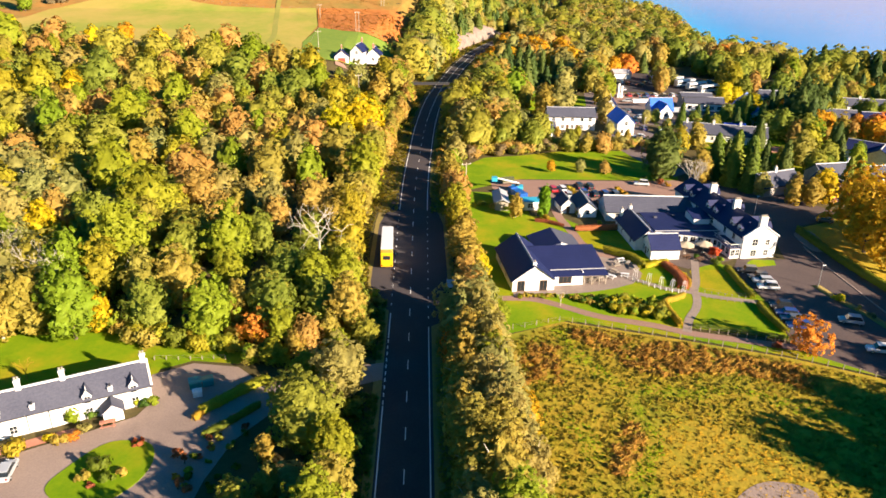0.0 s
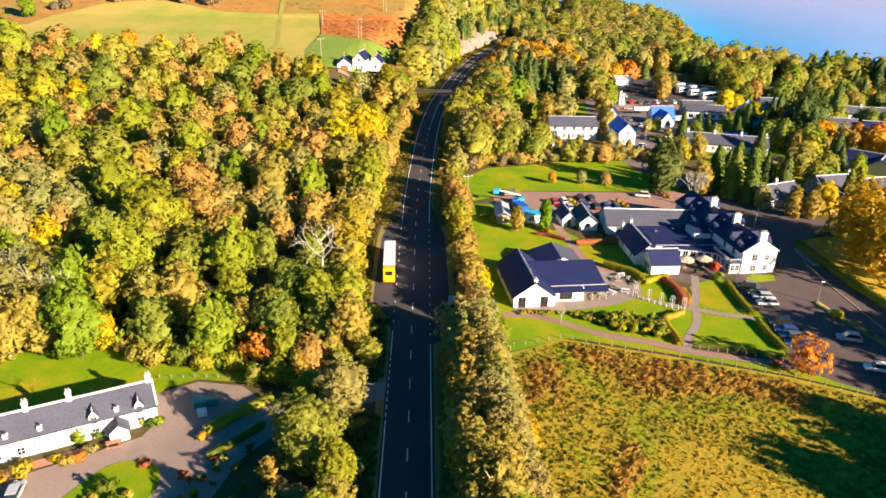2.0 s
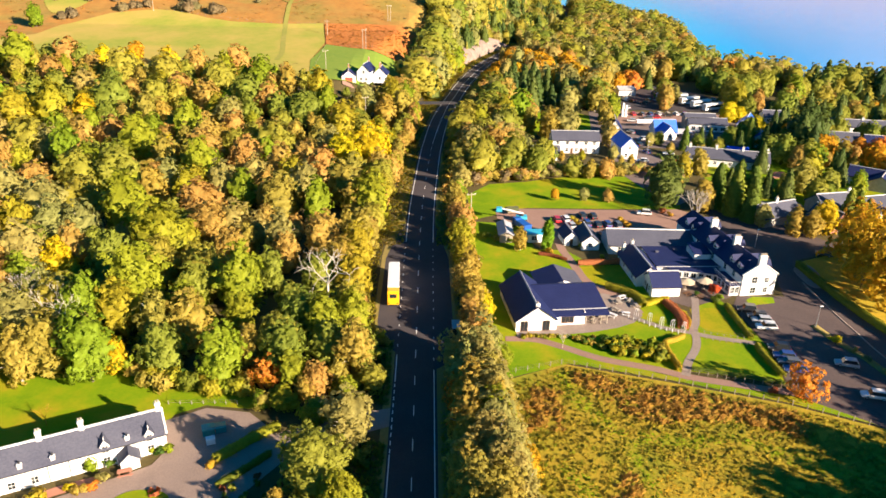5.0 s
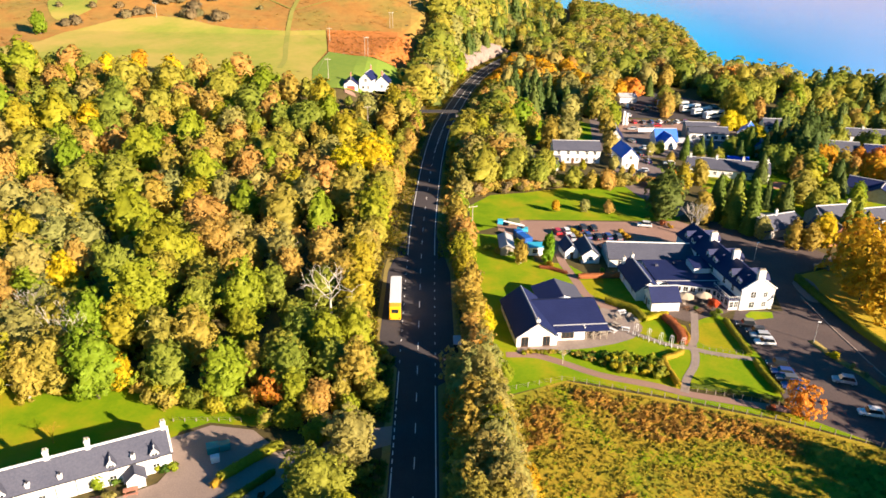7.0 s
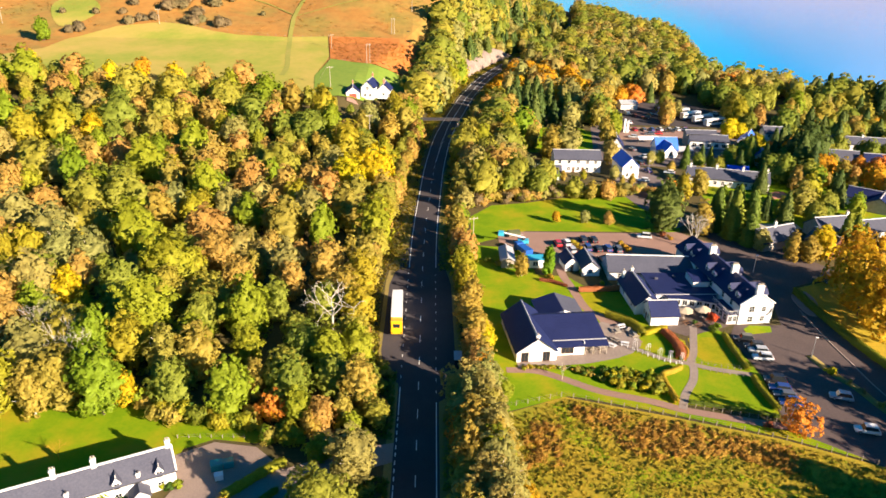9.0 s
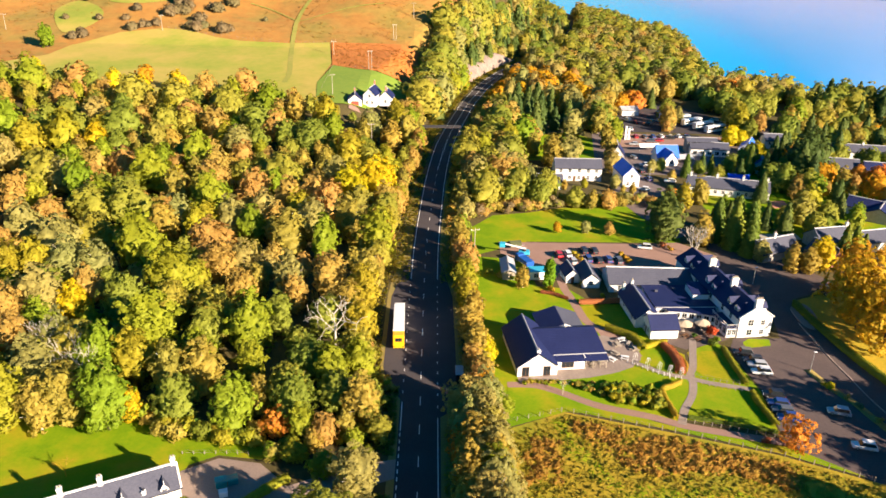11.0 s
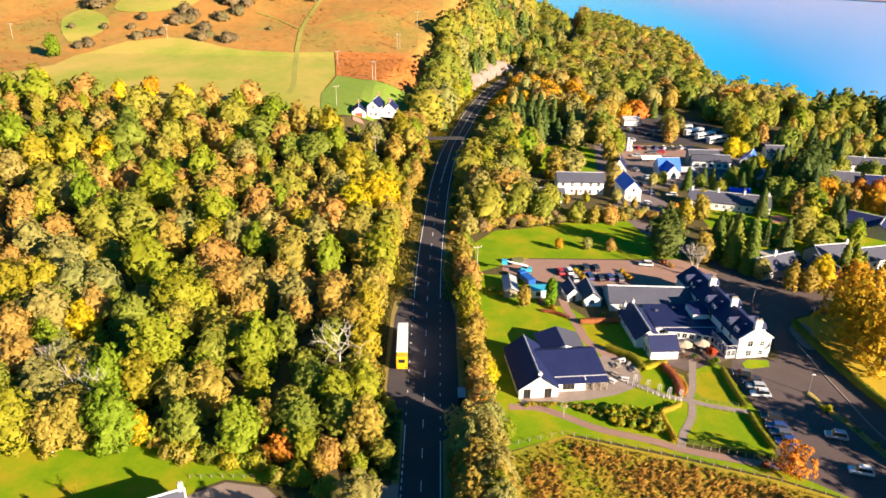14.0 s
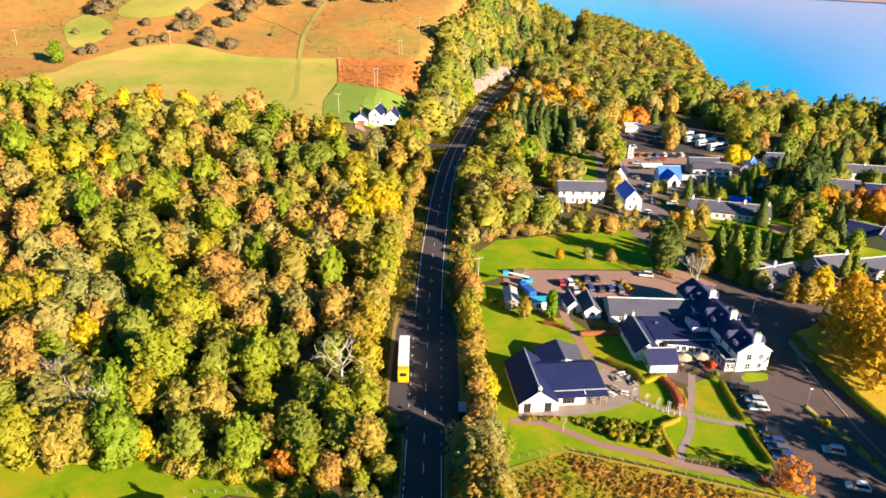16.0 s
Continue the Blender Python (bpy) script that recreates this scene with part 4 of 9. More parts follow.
sheet("lawn_edge", [(-42, 76.2), (-36, 79.6), (-28, 78), (-25, 80.5), (-30, 85), (-40, 87), (-44, 84)], M_LAWN, 0.06, "strip of long golden grass at the wood's foot", "grass")
sheet("lawn_strip", [(18, 100.3), (24, 99.9), (28.6, 97.4), (35.3, 93.3), (45, 89.8), (51, 87.2), (60, 84.6), (69, 82.2), (79, 74.2), (66, 80.6), (48, 87.0), (28.3, 93.1), (16.5, 89.0)], M_LAWN, 0.07, "mown grass between the track and the meadow fence", "lawn")
sheet("bare_patch", BARE_PATCH, M_GRAVEL, 0.09, "bare grey earth in the meadow", "ground", True)

# hillside
sheet("bracken_hill", [(-600, 300), (-260, 330), (-52, 330), (-52, 357), (-30, 357), (-6, 353), (-8, 390), (-4, 440), (8, 470), (30, 520), (40, 640), (20, 900), (-600, 1000)], M_BRACKEN, 0.10,
      "open hillside of rust-brown bracken", "hillside", step=5)
sheet("pasture", [(-240, 340), (-204, 371), (-200, 391), (-180, 411), (-157, 418), (-140, 415), (-124, 406.5), (-109, 402), (-82, 400), (-58, 402), (-52.4, 366), (-55, 331), (-50, 300), (-70, 290), (-140, 290), (-240, 318)], M_FIELD, 0.40, "pale green and yellow hillside pasture", "field", step=5)
sheet("paddock", [(-51, 361), (-38, 355), (-24, 352), (-9, 356), (-2, 345), (-8, 336), (-18, 322), (-28, 302), (-44, 300), (-52, 308), (-55, 331)], M_PADDOCK, 0.55, "small green paddock by the farmhouse", "field", step=5)
sheet("bracken_red", [(-51.5, 362), (-38, 356), (-24, 353), (-9, 357), (2, 356), (5, 380), (6, 398), (-30, 402), (-57, 402)], M_REDFERN, 0.42, "thick red-brown bracken above the paddock", "hillside", step=5)
sheet("hill_grass", [(-232, 445), (-223, 460), (-201, 441), (-200, 422), (-213, 410)], M_FIELD, 0.30, "green grass among the bracken", "hillside", True, step=5)
sheet("hill_grass_upper", [(-202, 455), (-203, 476), (-190, 500), (-140, 500), (-151, 478), (-158, 458), (-180, 449)], M_FIELD, 0.32, "green grass among the bracken", "hillside", True, step=5)
for nm, pts, w in [("hill_track", [(-70.9, 330), (-71, 345), (-74.6, 369), (-78.7, 399), (-80.7, 421), (-81.4, 432), (-80.7, 451), (-76.8, 472), (-74, 485), (-70, 520)], 1.3),
                   ("hill_track_east", [(-81, 432), (-67.6, 441.7), (-50, 449.6), (-30, 455)], 0.5), ("hill_track_west", [(-82, 434), (-99.9, 453.4), (-115.5, 462.6)], 0.5)]:
    tagged(ribbon(nm, open_curve(pts, 6), w, M_TRACK, 0.46), "pale grassy track up the hillside", "track", kind="structure")

# village
sheet("village_road", [(78, 181), (84, 186), (77, 200), (81, 215), (89, 223), (85, 242), (76, 256), (84, 284), (84, 316), (78, 316), (68, 258), (74, 240), (66, 222), (71, 200)], M_STREET, 0.05, "grey village street", "road", step=10)
sheet("coach_park", [(84, 314), (112, 314), (140, 312), (172, 327), (164, 304), (152, 300), (150, 326), (146, 352), (134, 376), (104, 368)], M_ASPHALT, 0.06, "grey coach and car park", "car park", step=10)
sheet("car_park_village", [(84, 286), (134, 291), (139, 307), (93, 311), (86, 306)], M_PINKGRAVEL, 0.08, "reddish paved village car park", "car park", step=10)
sheet("village_square", [(79, 246), (104, 244), (128, 256), (140, 272), (150, 284), (138, 292), (84, 287), (76, 262)], M_STREET, 0.045, "grey tarmac between the village buildings", "road", step=10)
sheet("lawn_village", [(96, 186), (140, 178), (180, 210), (190, 260), (150, 275), (110, 262), (96, 222)], M_LAWN, 0.015, "village gardens of grass", "lawn", step=10)
sheet("lawn_green", [(40, 262), (72, 262), (76, 300), (66, 312), (44, 300)], M_LAWN, 0.02, "grass clearing in the wood", "lawn", step=10)
sheet("lawn_shore", [(188, 340), (240, 335), (255, 360), (220, 375), (190, 365)], M_LAWN, 0.05, "shaded grass by the loch", "lawn", step=8)

# ---- buildings ----
FOOTPRINTS = [(30, 113, 13), (74, 138, 18), (64, 137, 9)]


def window(parent, m, w, h, frame_mat=M_WHITE, bars=(1, 1), depth=0.07):
    """A window in its own frame: m puts its middle on the wall, facing local -y."""
    bm = bmesh.new()
    t = 0.09
    rings = []
    for y in (-depth, 0.02):
        for e in (t, 0.0):
            rings.append([bm.verts.new(m @ Vector((sx * (w / 2 + e), y, sz * (h / 2 + e)))) for sx, sz in ((-1, -1), (1, -1), (1, 1), (-1, 1))])
    for k in range(4):
        j = (k + 1) % 4
        for p, q in ((0, 1), (2, 3), (0, 2), (1, 3)):
            bm.faces.new((rings[p][k], rings[p][j], rings[q][j], rings[q][k]))
    bmesh.ops.recalc_face_normals(bm, faces=bm.faces[:])
    win = part("window", bm, frame_mat, parent)
    bm = bmesh.new()
    box(bm, -w / 2 - t, w / 2 + t, -depth - 0.06, 0.0, -h / 2 - t - 0.05, -h / 2 - t, 0, m)
    part("sill", bm, frame_mat, win)
    for i in range(bars[0]):
        x = -w / 2 + w * (i + 1) / (bars[0] + 1)
        bm = bmesh.new()
        box(bm, x - 0.03, x + 0.03, -depth + 0.02, 0.0, -h / 2, h / 2, 0, m)
        part("glazing_bar", bm, frame_mat, win)
    for i in range(bars[1]):
        z = -h / 2 + h * (i + 1) / (bars[1] + 1)
        bm = bmesh.new()
        box(bm, -w / 2, w / 2, -depth + 0.025, 0.0, z - 0.03, z + 0.03, 0, m)
        part("glazing_bar", bm, frame_mat, win)
    bm = bmesh.new()
    box(bm, -w / 2, w / 2, -0.025, 0.0, -h / 2, h / 2, 0, m)
    part("pane", bm, M_GLASS, win, "dark reflecting window glass")
    return win


def wall_pose(side, u, z, L, D):
    """Where a window or door sits: side f (y=0), b, l (x=0), r."""
    if side == "f":
        return pose(u, 0, z)
    if side == "b":
        return pose(u, D, z, 0, 0, 180)
    if side == "l":
        return pose(0, u, z, 0, 0, -90)
    return pose(L, u, z, 0, 0, 90)


def chimney(parent, x, y, z0, z1, w=0.75, d=0.62, pots=2, mat=M_WHITE, pot_mat=M_PALEWOOD):
    bm = bmesh.new()
    box(bm, x - w / 2, x + w / 2, y - d / 2, y + d / 2, z0, z1, 0.03)
    box(bm, x - w / 2 - 0.09, x + w / 2 + 0.09, y - d / 2 - 0.09, y + d / 2 + 0.09, z1 - 0.25, z1 - 0.08, 0.03)
    ch = part("chimney", bm, mat, parent)
    for i in range(pots):
        bm = bmesh.new()
        px = x + (i - (pots - 1) / 2) * 0.38
        tube(bm, (px, y, z1 - 0.02), (px, y, z1 + 0.4), 0.15, 0.12, 8)
        tube(bm, (px, y, z1 + 0.36), (px, y, z1 + 0.44), 0.16, 0.16, 8)
        part("pot", bm, pot_mat, ch, "clay chimney pot")
    return ch


def gable_walls(bm, L, D, eave, ridge, ry=None, x0=0.0, y0=0.0, base=-0.6):
    ry = D / 2 if ry is None else ry
    prism(bm, [(y0, base), (y0 + D, base), (y0 + D, eave), (y0 + ry, ridge), (y0, eave)], x0, x0 + L, "x")


def gable_roof(bm, L, D, eave, ridge, ry=None, over=0.35, t=0.14, x0=0.0, y0=0.0, ends=0.25):
    ry = D / 2 if ry is None else ry
    for side in (0, 1):
        yy, run = (y0, ry) if side == 0 else (y0 + D, D - ry)
        s = (ridge - eave) / run
        sg = -1 if side == 0 else 1
        a = (yy + sg * over, eave - s * over + 0.03)
        b = (y0 + ry, ridge + 0.03)
        prism(bm, [a, b, (b[0], b[1] + t), (a[0], a[1] + t)], x0 - ends, x0 + L + ends, "x")


def stepped(bm, rows):
    """One continuous stepped sheet through pairs of end points."""
    vs = [(bm.verts.new(a), bm.verts.new(b)) for a, b in rows]
    for (a, b), (c, d) in zip(vs, vs[1:]):
        bm.faces.new((a, b, d, c))
    bmesh.ops.recalc_face_normals(bm, faces=bm.faces[:])


def slate_rows(parent, L, D, eave, ridge, mat, x0=0.0, y0=0.0, ry=None, over=0.35, row=0.5, ends=0.25, sides=(0, 1), t=0.17):
    """Slate courses: thin strips that overlap down both slopes."""
    ry = D / 2 if ry is None else ry
    for side in sides:
        bm = bmesh.new()
        run = ry if side == 0 else D - ry
        yy = y0 if side == 0 else y0 + D
        sg = -1 if side == 0 else 1
        s = (ridge - eave) / run
        n = max(3, int((run + over) / row))
        rows = []
        for k in range(n):
            d0, d1 = over - (run + over) * k / n, over - (run + over) * (k + 1) / n
            rows += [(yy + sg * d0, eave - s * d0 + t + 0.045), (yy + sg * d1, eave - s * d1 + t + 0.01)]
        stepped(bm, [((x0 - ends, a, b), (x0 + L + ends, a, b)) for a, b in rows])
        part("slating", bm, mat, parent)


def ridge_cap(parent, L, y, z, mat=M_LEAD, x0=0.0, ends=0.27, w=0.22):
    bm = bmesh.new()
    prism(bm, [(y - w, z + 0.05), (y + w, z + 0.05), (y + w * 0.6, z + 0.24), (y - w * 0.6, z + 0.24)], x0 - ends, x0 + L + ends, "x")
    part("ridge_tiles", bm, mat, parent)


def skews(parent, L, D, eave, ridge, mat=M_WHITE, x0=0.0, y0=0.0, w=0.3, both=(True, True)):
    """Raised stone copings up the gables."""
    for on, x in zip(both, (x0 - 0.28, x0 + L + 0.28 - w)):
        if not on:
            continue
        bm = bmesh.new()
        s = (ridge - eave) / (D / 2)
        prism(bm, [(y0 - 0.3, eave - 0.3 * s + 0.1), (y0 + D / 2, ridge + 0.1), (y0 + D + 0.3, eave - 0.3 * s + 0.1), (y0 + D + 0.3, eave - 0.3 * s + 0.34), (y0 + D / 2, ridge + 0.36), (y0 - 0.3, eave - 0.3 * s + 0.34)], x, x + w, "x")
        part("coping", bm, mat, parent)


def house(name, at, turn, L, D, eave, ridge, label, wall=M_WHITE, roof=M_SLATE, wins=(), doors=(), stacks=(), over=0.35, z=None, cat="house", skew=False, cap=M_LEAD, frame_mat=M_WHITE, courses=0.55, group=""):
    """A plain gabled house, ridge along its local x; wins: (side, along, height of middle, w, h); doors: (side, along, w, h); stacks: (x, y, top)."""
    h = new(name)
    h.matrix_world = pose(at[0], at[1], height1(*at) if z is None else z, 0, 0, turn)
    bm = bmesh.new()
    gable_walls(bm, L, D, eave, ridge)
    part("wall", bm, wall, h)
    bm = bmesh.new()
    gable_roof(bm, L, D, eave, ridge, over=over)
    rf = part("roof", bm, roof, h)
    if courses:
        slate_rows(rf, L, D, eave, ridge, roof, over=over, row=courses)
    ridge_cap(rf, L, D / 2, ridge + 0.14, cap)
    for y in (-over - 0.06, D + over - 0.04):
        bm = bmesh.new()
        s = (ridge - eave) / (D / 2)
        box(bm, -0.25, L + 0.25, y, y + 0.1, eave - s * over - 0.02, eave - s * over + 0.12)
        part("gutter", bm, M_DARK, rf)
    if skew:
        skews(h, L, D, eave, ridge)
    for side, u, zz, w, hh in wins:
        window(h, wall_pose(side, u, zz, L, D), w, hh, frame_mat)
    for side, u, w, hh in doors:
        m = wall_pose(side, u, 0, L, D)
        bm = bmesh.new()
        box(bm, -w / 2, w / 2, -0.05, 0.0, 0, hh, 0.01, m)
        d = part("door", bm, M_WOOD, h)
        bm = bmesh.new()
        box(bm, -w / 2 - 0.1, -w / 2, -0.08, 0.0, 0, hh + 0.1, 0, m)
        box(bm, w / 2, w / 2 + 0.1, -0.08, 0.0, 0, hh + 0.1, 0, m)
        box(bm, -w / 2, w / 2, -0.08, 0.0, hh, hh + 0.1, 0, m)
        part("door_frame", bm, frame_mat, d)
    for x, y, top in stacks:
        zz = ridge - abs(y - D / 2) * (ridge - eave) / (D / 2) - 0.4
        chimney(h, x, y, zz, top)
    c = h.matrix_world @ Vector((L / 2, D / 2, 0))
    FOOTPRINTS.append((c.x, c.y, 0.5 * math.hypot(L, D) * 0.8 + 2.5))
    return tagged(h, label, cat, group)


def dormer(parent, m, w, h, depth, peak, roof=M_SLATE, wall=M_WHITE, bars=(1, 1), ball=False):
    """A gabled dormer facing local -y; m puts the middle of its foot."""
    bm = bmesh.new()
    prism(bm, [(-w / 2, 0), (w / 2, 0), (w / 2, h), (0, peak), (-w / 2, h)], 0, depth, "y")
    bmesh.ops.transform(bm, matrix=m, verts=bm.verts[:])
    d = part("dormer", bm, wall, parent)
    bm = bmesh.new()
    s = (peak - h) / (w / 2)
    for sg in (-1, 1):
        a, b = (sg * (w / 2 + 0.2), h - 0.2 * s), (0, peak)
        prism(bm, [a, b, (b[0], b[1] + 0.12), (a[0], a[1] + 0.12)], -0.25, depth, "y")
    bmesh.ops.transform(bm, matrix=m, verts=bm.verts[:])
    part("dormer_roof", bm, roof, d)
    window(d, m @ pose(0, 0, h * 0.55), w * 0.6, h * 0.62, M_WHITE, bars)
    if ball:
        bm = bmesh.new()
        tube(bm, (0, -0.2, peak + 0.05), (0, -0.2, peak + 0.7), 0.08, 0.04, 6)
        bmesh.ops.transform(bm, matrix=m, verts=bm.verts[:])
        part("finial", bm, M_WHITE, d)
    return d


# cottage row on the west side
cot = house("cottage_row", (-38.68 - 34 * 0.894, 68.15 - 34 * 0.447), 26.6, 34, 6.2, 3.55, 5.85, "long white cottage row with grey slate roof and dormers", roof=M_GREYSLATE, z=-1.2, cat="cottage", skew=True, cap=M_WHITE,
            wins=[("f", u, 1.35, 0.9, 1.15) for u in (31.6, 25.3, 22.2, 15.5, 12.5, 10.0, 4.5)] + [("r", 3.1, 1.5, 0.9, 1.1)],
            doors=[("f", 7.4, 0.95, 2.0)], stacks=[(33.6, 3.1, 7.3), (22.6, 3.1, 7.5), (16.9, 3.1, 7.5), (5, 3.1, 7.5)], courses=0.45)
for u in (31.6, 25.3, 10.5, 4.5):
    dormer(cot, pose(u, -0.06, 2.45), 1.3, 1.8, 2.4, 2.75, M_GREYSLATE, ball=True)
for u in (28.5, 18.3, 14.0, 7.5):
    chimney(cot, u, 0.35, 3.2, 4.6, 0.6, 0.5, 1, M_WHITE, M_DARK)
for u in (20.2, 17.4, 1.8):
    bm = bmesh.new()
    tube(bm, (u, -0.07, 0.0), (u, -0.07, 3.4), 0.05, 0.05, 6)
    part("downpipe", bm, M_DARK, cot)
bm = bmesh.new()
prism(bm, [(-1.35, -0.3), (1.35, -0.3), (1.35, 2.0), (0, 3.1), (-1.35, 2.0)], -2.4, 0.1, "y")
bmesh.ops.transform(bm, matrix=pose(28.3, 0, 0), verts=bm.verts[:])
porch = part("porch", bm, M_WHITE, cot)
bm = bmesh.new()
for sg in (-1, 1):
    prism(bm, [(sg * 1.65, 1.75), (0, 3.13), (0, 3.27), (sg * 1.65, 1.9)], -2.65, 0.3, "y")
bmesh.ops.transform(bm, matrix=pose(28.3, 0, 0), verts=bm.verts[:])
part("porch_roof", bm, M_GREYSLATE, porch)
bm = bmesh.new()
box(bm, 27.75, 28.85, -2.46, -2.4, 0, 1.95, 0.01)
part("porch_door", bm, M_WHITE, porch, "white boarded porch door")

# hotel annex
ax = new("hotel_annex")
ax.matrix_world = pose(20.35, 104.4, 0, 0, 0, 6)
WA, DA, EA, RA = 8.6, 16.5, 2.45, 5.55
bm = bmesh.new()
prism(bm, [(0, -0.5), (WA, -0.5), (WA, EA), (WA / 2, RA), (0, EA)], 0, DA, "y")
wall = part("wall", bm, M_WHITE, ax)
bm = bmesh.new()
prism(bm, [(1.8, -0.5), (13.0, -0.5), (13.0, 3.9), (10.8, 4.85), (1.8, 2.4)], WA - 0.3, 15.2, "x")
part("wing_wall", bm, M_WHITE, ax)
bm = bmesh.new()
prism(bm, [(9.0, -0.5), (18.2, -0.5), (18.2, 2.6), (13.4, 4.5), (9.0, 2.6)], 12.5, 21.5, "y")
part("rear_wall", bm, M_WHITE, ax)


def slope(bm, a, b, c, d, t=0.16):
    """A roof slab between four corners given in order, thickened downwards."""
    top = [bm.verts.new(p) for p in (a, b, c, d)]
    low = [bm.verts.new((p[0], p[1], p[2] - t)) for p in (a, b, c, d)]
    fs = [bm.faces.new(top), bm.faces.new(low[::-1])]
    for i in range(4):
        fs.append(bm.faces.new((top[i], low[i], low[(i + 1) % 4], top[(i + 1) % 4])))
    bmesh.ops.recalc_face_normals(bm, faces=fs)


def coursed_slope(parent, name, a, b, c, d, mat, n=14, t=0.16):
    """A slab a-b (eave), c-d (ridge) with its slate courses as steps."""
    a, b, c, d = map(Vector, (a, b, c, d))
    bm = bmesh.new()
    slope(bm, a, b, c, d, t)
    ob = part(name, bm, mat, parent)
    bm = bmesh.new()
    rows = []
    for k in range(n):
        p, q = k / n, (k + 1) / n
        up0, up1 = Vector((0, 0, 0.055)), Vector((0, 0, 0.015))
        rows += [(a.lerp(d, p) + up0, b.lerp(c, p) + up0), (a.lerp(d, q) + up1, b.lerp(c, q) + up1)]
    stepped(bm, rows)
    part("slating", bm, mat, ob)
    return ob


s = (RA - EA) / (WA / 2)
roof_w = coursed_slope(ax, "roof_west", (-0.4, DA + 0.3, EA - 0.4 * s + 0.18), (-0.4, -0.35, EA - 0.4 * s + 0.18), (WA / 2, -0.35, RA + 0.2), (WA / 2, DA + 0.3, RA + 0.2), M_SLATE)
roof_e = coursed_slope(ax, "roof_east", (WA + 0.1, -0.35, EA - 0.1 * s + 0.18), (WA + 0.1, DA + 0.3, EA - 0.1 * s + 0.18), (WA / 2, DA + 0.3, RA + 0.2), (WA / 2, -0.35, RA + 0.2), M_SLATE)
coursed_slope(ax, "wing_roof", (WA - 1.4, 1.2, 2.48), (20.3, 1.2, 2.48), (19.6, 10.8, 5.12), (WA / 2 + 0.3, 10.8, 5.12), M_SLATE, 20)
coursed_slope(ax, "wing_roof_back", (19.6, 13.4, 4.0), (WA / 2 + 1.2, 13.4, 4.0), (WA / 2 + 0.3, 10.85, 5.12), (19.6, 10.85, 5.12), M_SLATE, 5)
# sunlit east slope: lighter slate puts the sun's brightness into its colour
coursed_slope(ax, "rear_roof_sunlit", (18.7, 13.2, 2.75), (18.7, 21.9, 2.75), (13.4, 21.9, 4.72), (13.4, 13.2, 4.72), M_GREYSLATE, 10)
coursed_slope(ax, "rear_roof_west", (8.0, 21.9, 2.9), (8.0, 13.2, 2.9), (13.4, 13.2, 4.72), (13.4, 21.9, 4.72), M_SLATE, 10)
bm = bmesh.new()
prism(bm, [(WA / 2 - 0.2, RA + 0.16), (WA / 2 + 0.2, RA + 0.16), (WA / 2, RA + 0.36)], -0.4, DA + 0.35, "y")
part("ridge_tiles", bm, M_LEAD, roof_e)
bm = bmesh.new()
slope(bm, (WA - 0.2, 2.9, 3.05), (20.3, 2.9, 3.05), (20.3, 3.15, 3.12), (WA - 0.2, 3.15, 3.12), 0.05)
part("roof_flashing", bm, M_LEAD, ax, "pale flashing strip across the slates")
bm = bmesh.new()
slope(bm, (18.75, 12.9, 2.83), (18.75, 13.15, 2.83), (13.4, 13.15, 4.8), (13.4, 12.9, 4.8), 0.3)
part("barge_board", bm, M_WHITE, ax)
chimney(ax, WA / 2, 0.2, RA - 0.8, RA + 0.75, 0.75, 0.6, 1)
for u in (1.75, 6.35):
    window(ax, pose(u, 0, 1.2), 1.35, 2.1, M_WOOD, (1, 0))
window(ax, pose(11.4, 1.8, 1.35), 2.5, 1.3, M_WOOD, (2, 0))
window(ax, pose(0, 6, 1.4, 0, 0, -90), 1.2, 1.2, M_WHITE)
window(ax, pose(0, 12, 1.4, 0, 0, -90), 1.2, 1.2, M_WHITE)
for u in (15.4, 17.0, 18.6, 20.0):
    bm = bmesh.new()
    tube(bm, (u, 1.7, -0.2), (u, 1.7, 2.45), 0.09, 0.09, 8)
    part("veranda_post", bm, M_PALEWOOD, ax)
bm = bmesh.new()
box(bm, 15.0, 15.2, 1.9, 10.5, -0.2, 3.0)
part("veranda_wall", bm, M_WHITE, ax)
window(ax, pose(15.2, 5.5, 1.2, 0, 0, 90), 2.4, 2.0, M_WOOD, (2, 0))
tagged(ax, "white rendered annex with dark slate roofs and veranda", "building")

# hotel main block
ht = new("hotel")
ht.matrix_world = pose(73.7, 121.6, 0, 0, 0, 7.5)
WH, DH, EH, RH = 8.2, 34.0, 5.1, 7.9
bm = bmesh.new()
prism(bm, [(0, -0.5), (WH, -0.5), (WH, EH), (WH / 2, RH), (0, EH)], 0, DH, "y")
part("wall", bm, M_WHITE, ht)
s = (RH - EH) / (WH / 2)
hr = coursed_slope(ht, "roof_west", (-0.4, DH + 0.3, EH - 0.4 * s + 0.18), (-0.4, -0.1, EH - 0.4 * s + 0.18), (WH / 2, -0.1, RH + 0.2), (WH / 2, DH + 0.3, RH + 0.2), M_SLATE, 12)
coursed_slope(ht, "roof_east", (WH + 0.4, -0.1, EH - 0.4 * s + 0.18), (WH + 0.4, DH + 0.3, EH - 0.4 * s + 0.18), (WH / 2, DH + 0.3, RH + 0.2), (WH / 2, -0.1, RH + 0.2), M_SLATE, 12)
bm = bmesh.new()
prism(bm, [(-0.3, EH + 0.0), (WH / 2, RH + 0.12), (WH + 0.3, EH + 0.0), (WH + 0.3, EH + 0.3), (WH / 2, RH + 0.42), (-0.3, EH + 0.3)], -0.18, 0.16, "y")
part("coping", bm, M_WHITE, ht)
for y in (0.35, 11.6, 22.8):
    chimney(ht, WH / 2, y, RH - 0.6, 9.9, 1.7, 0.8, 4)
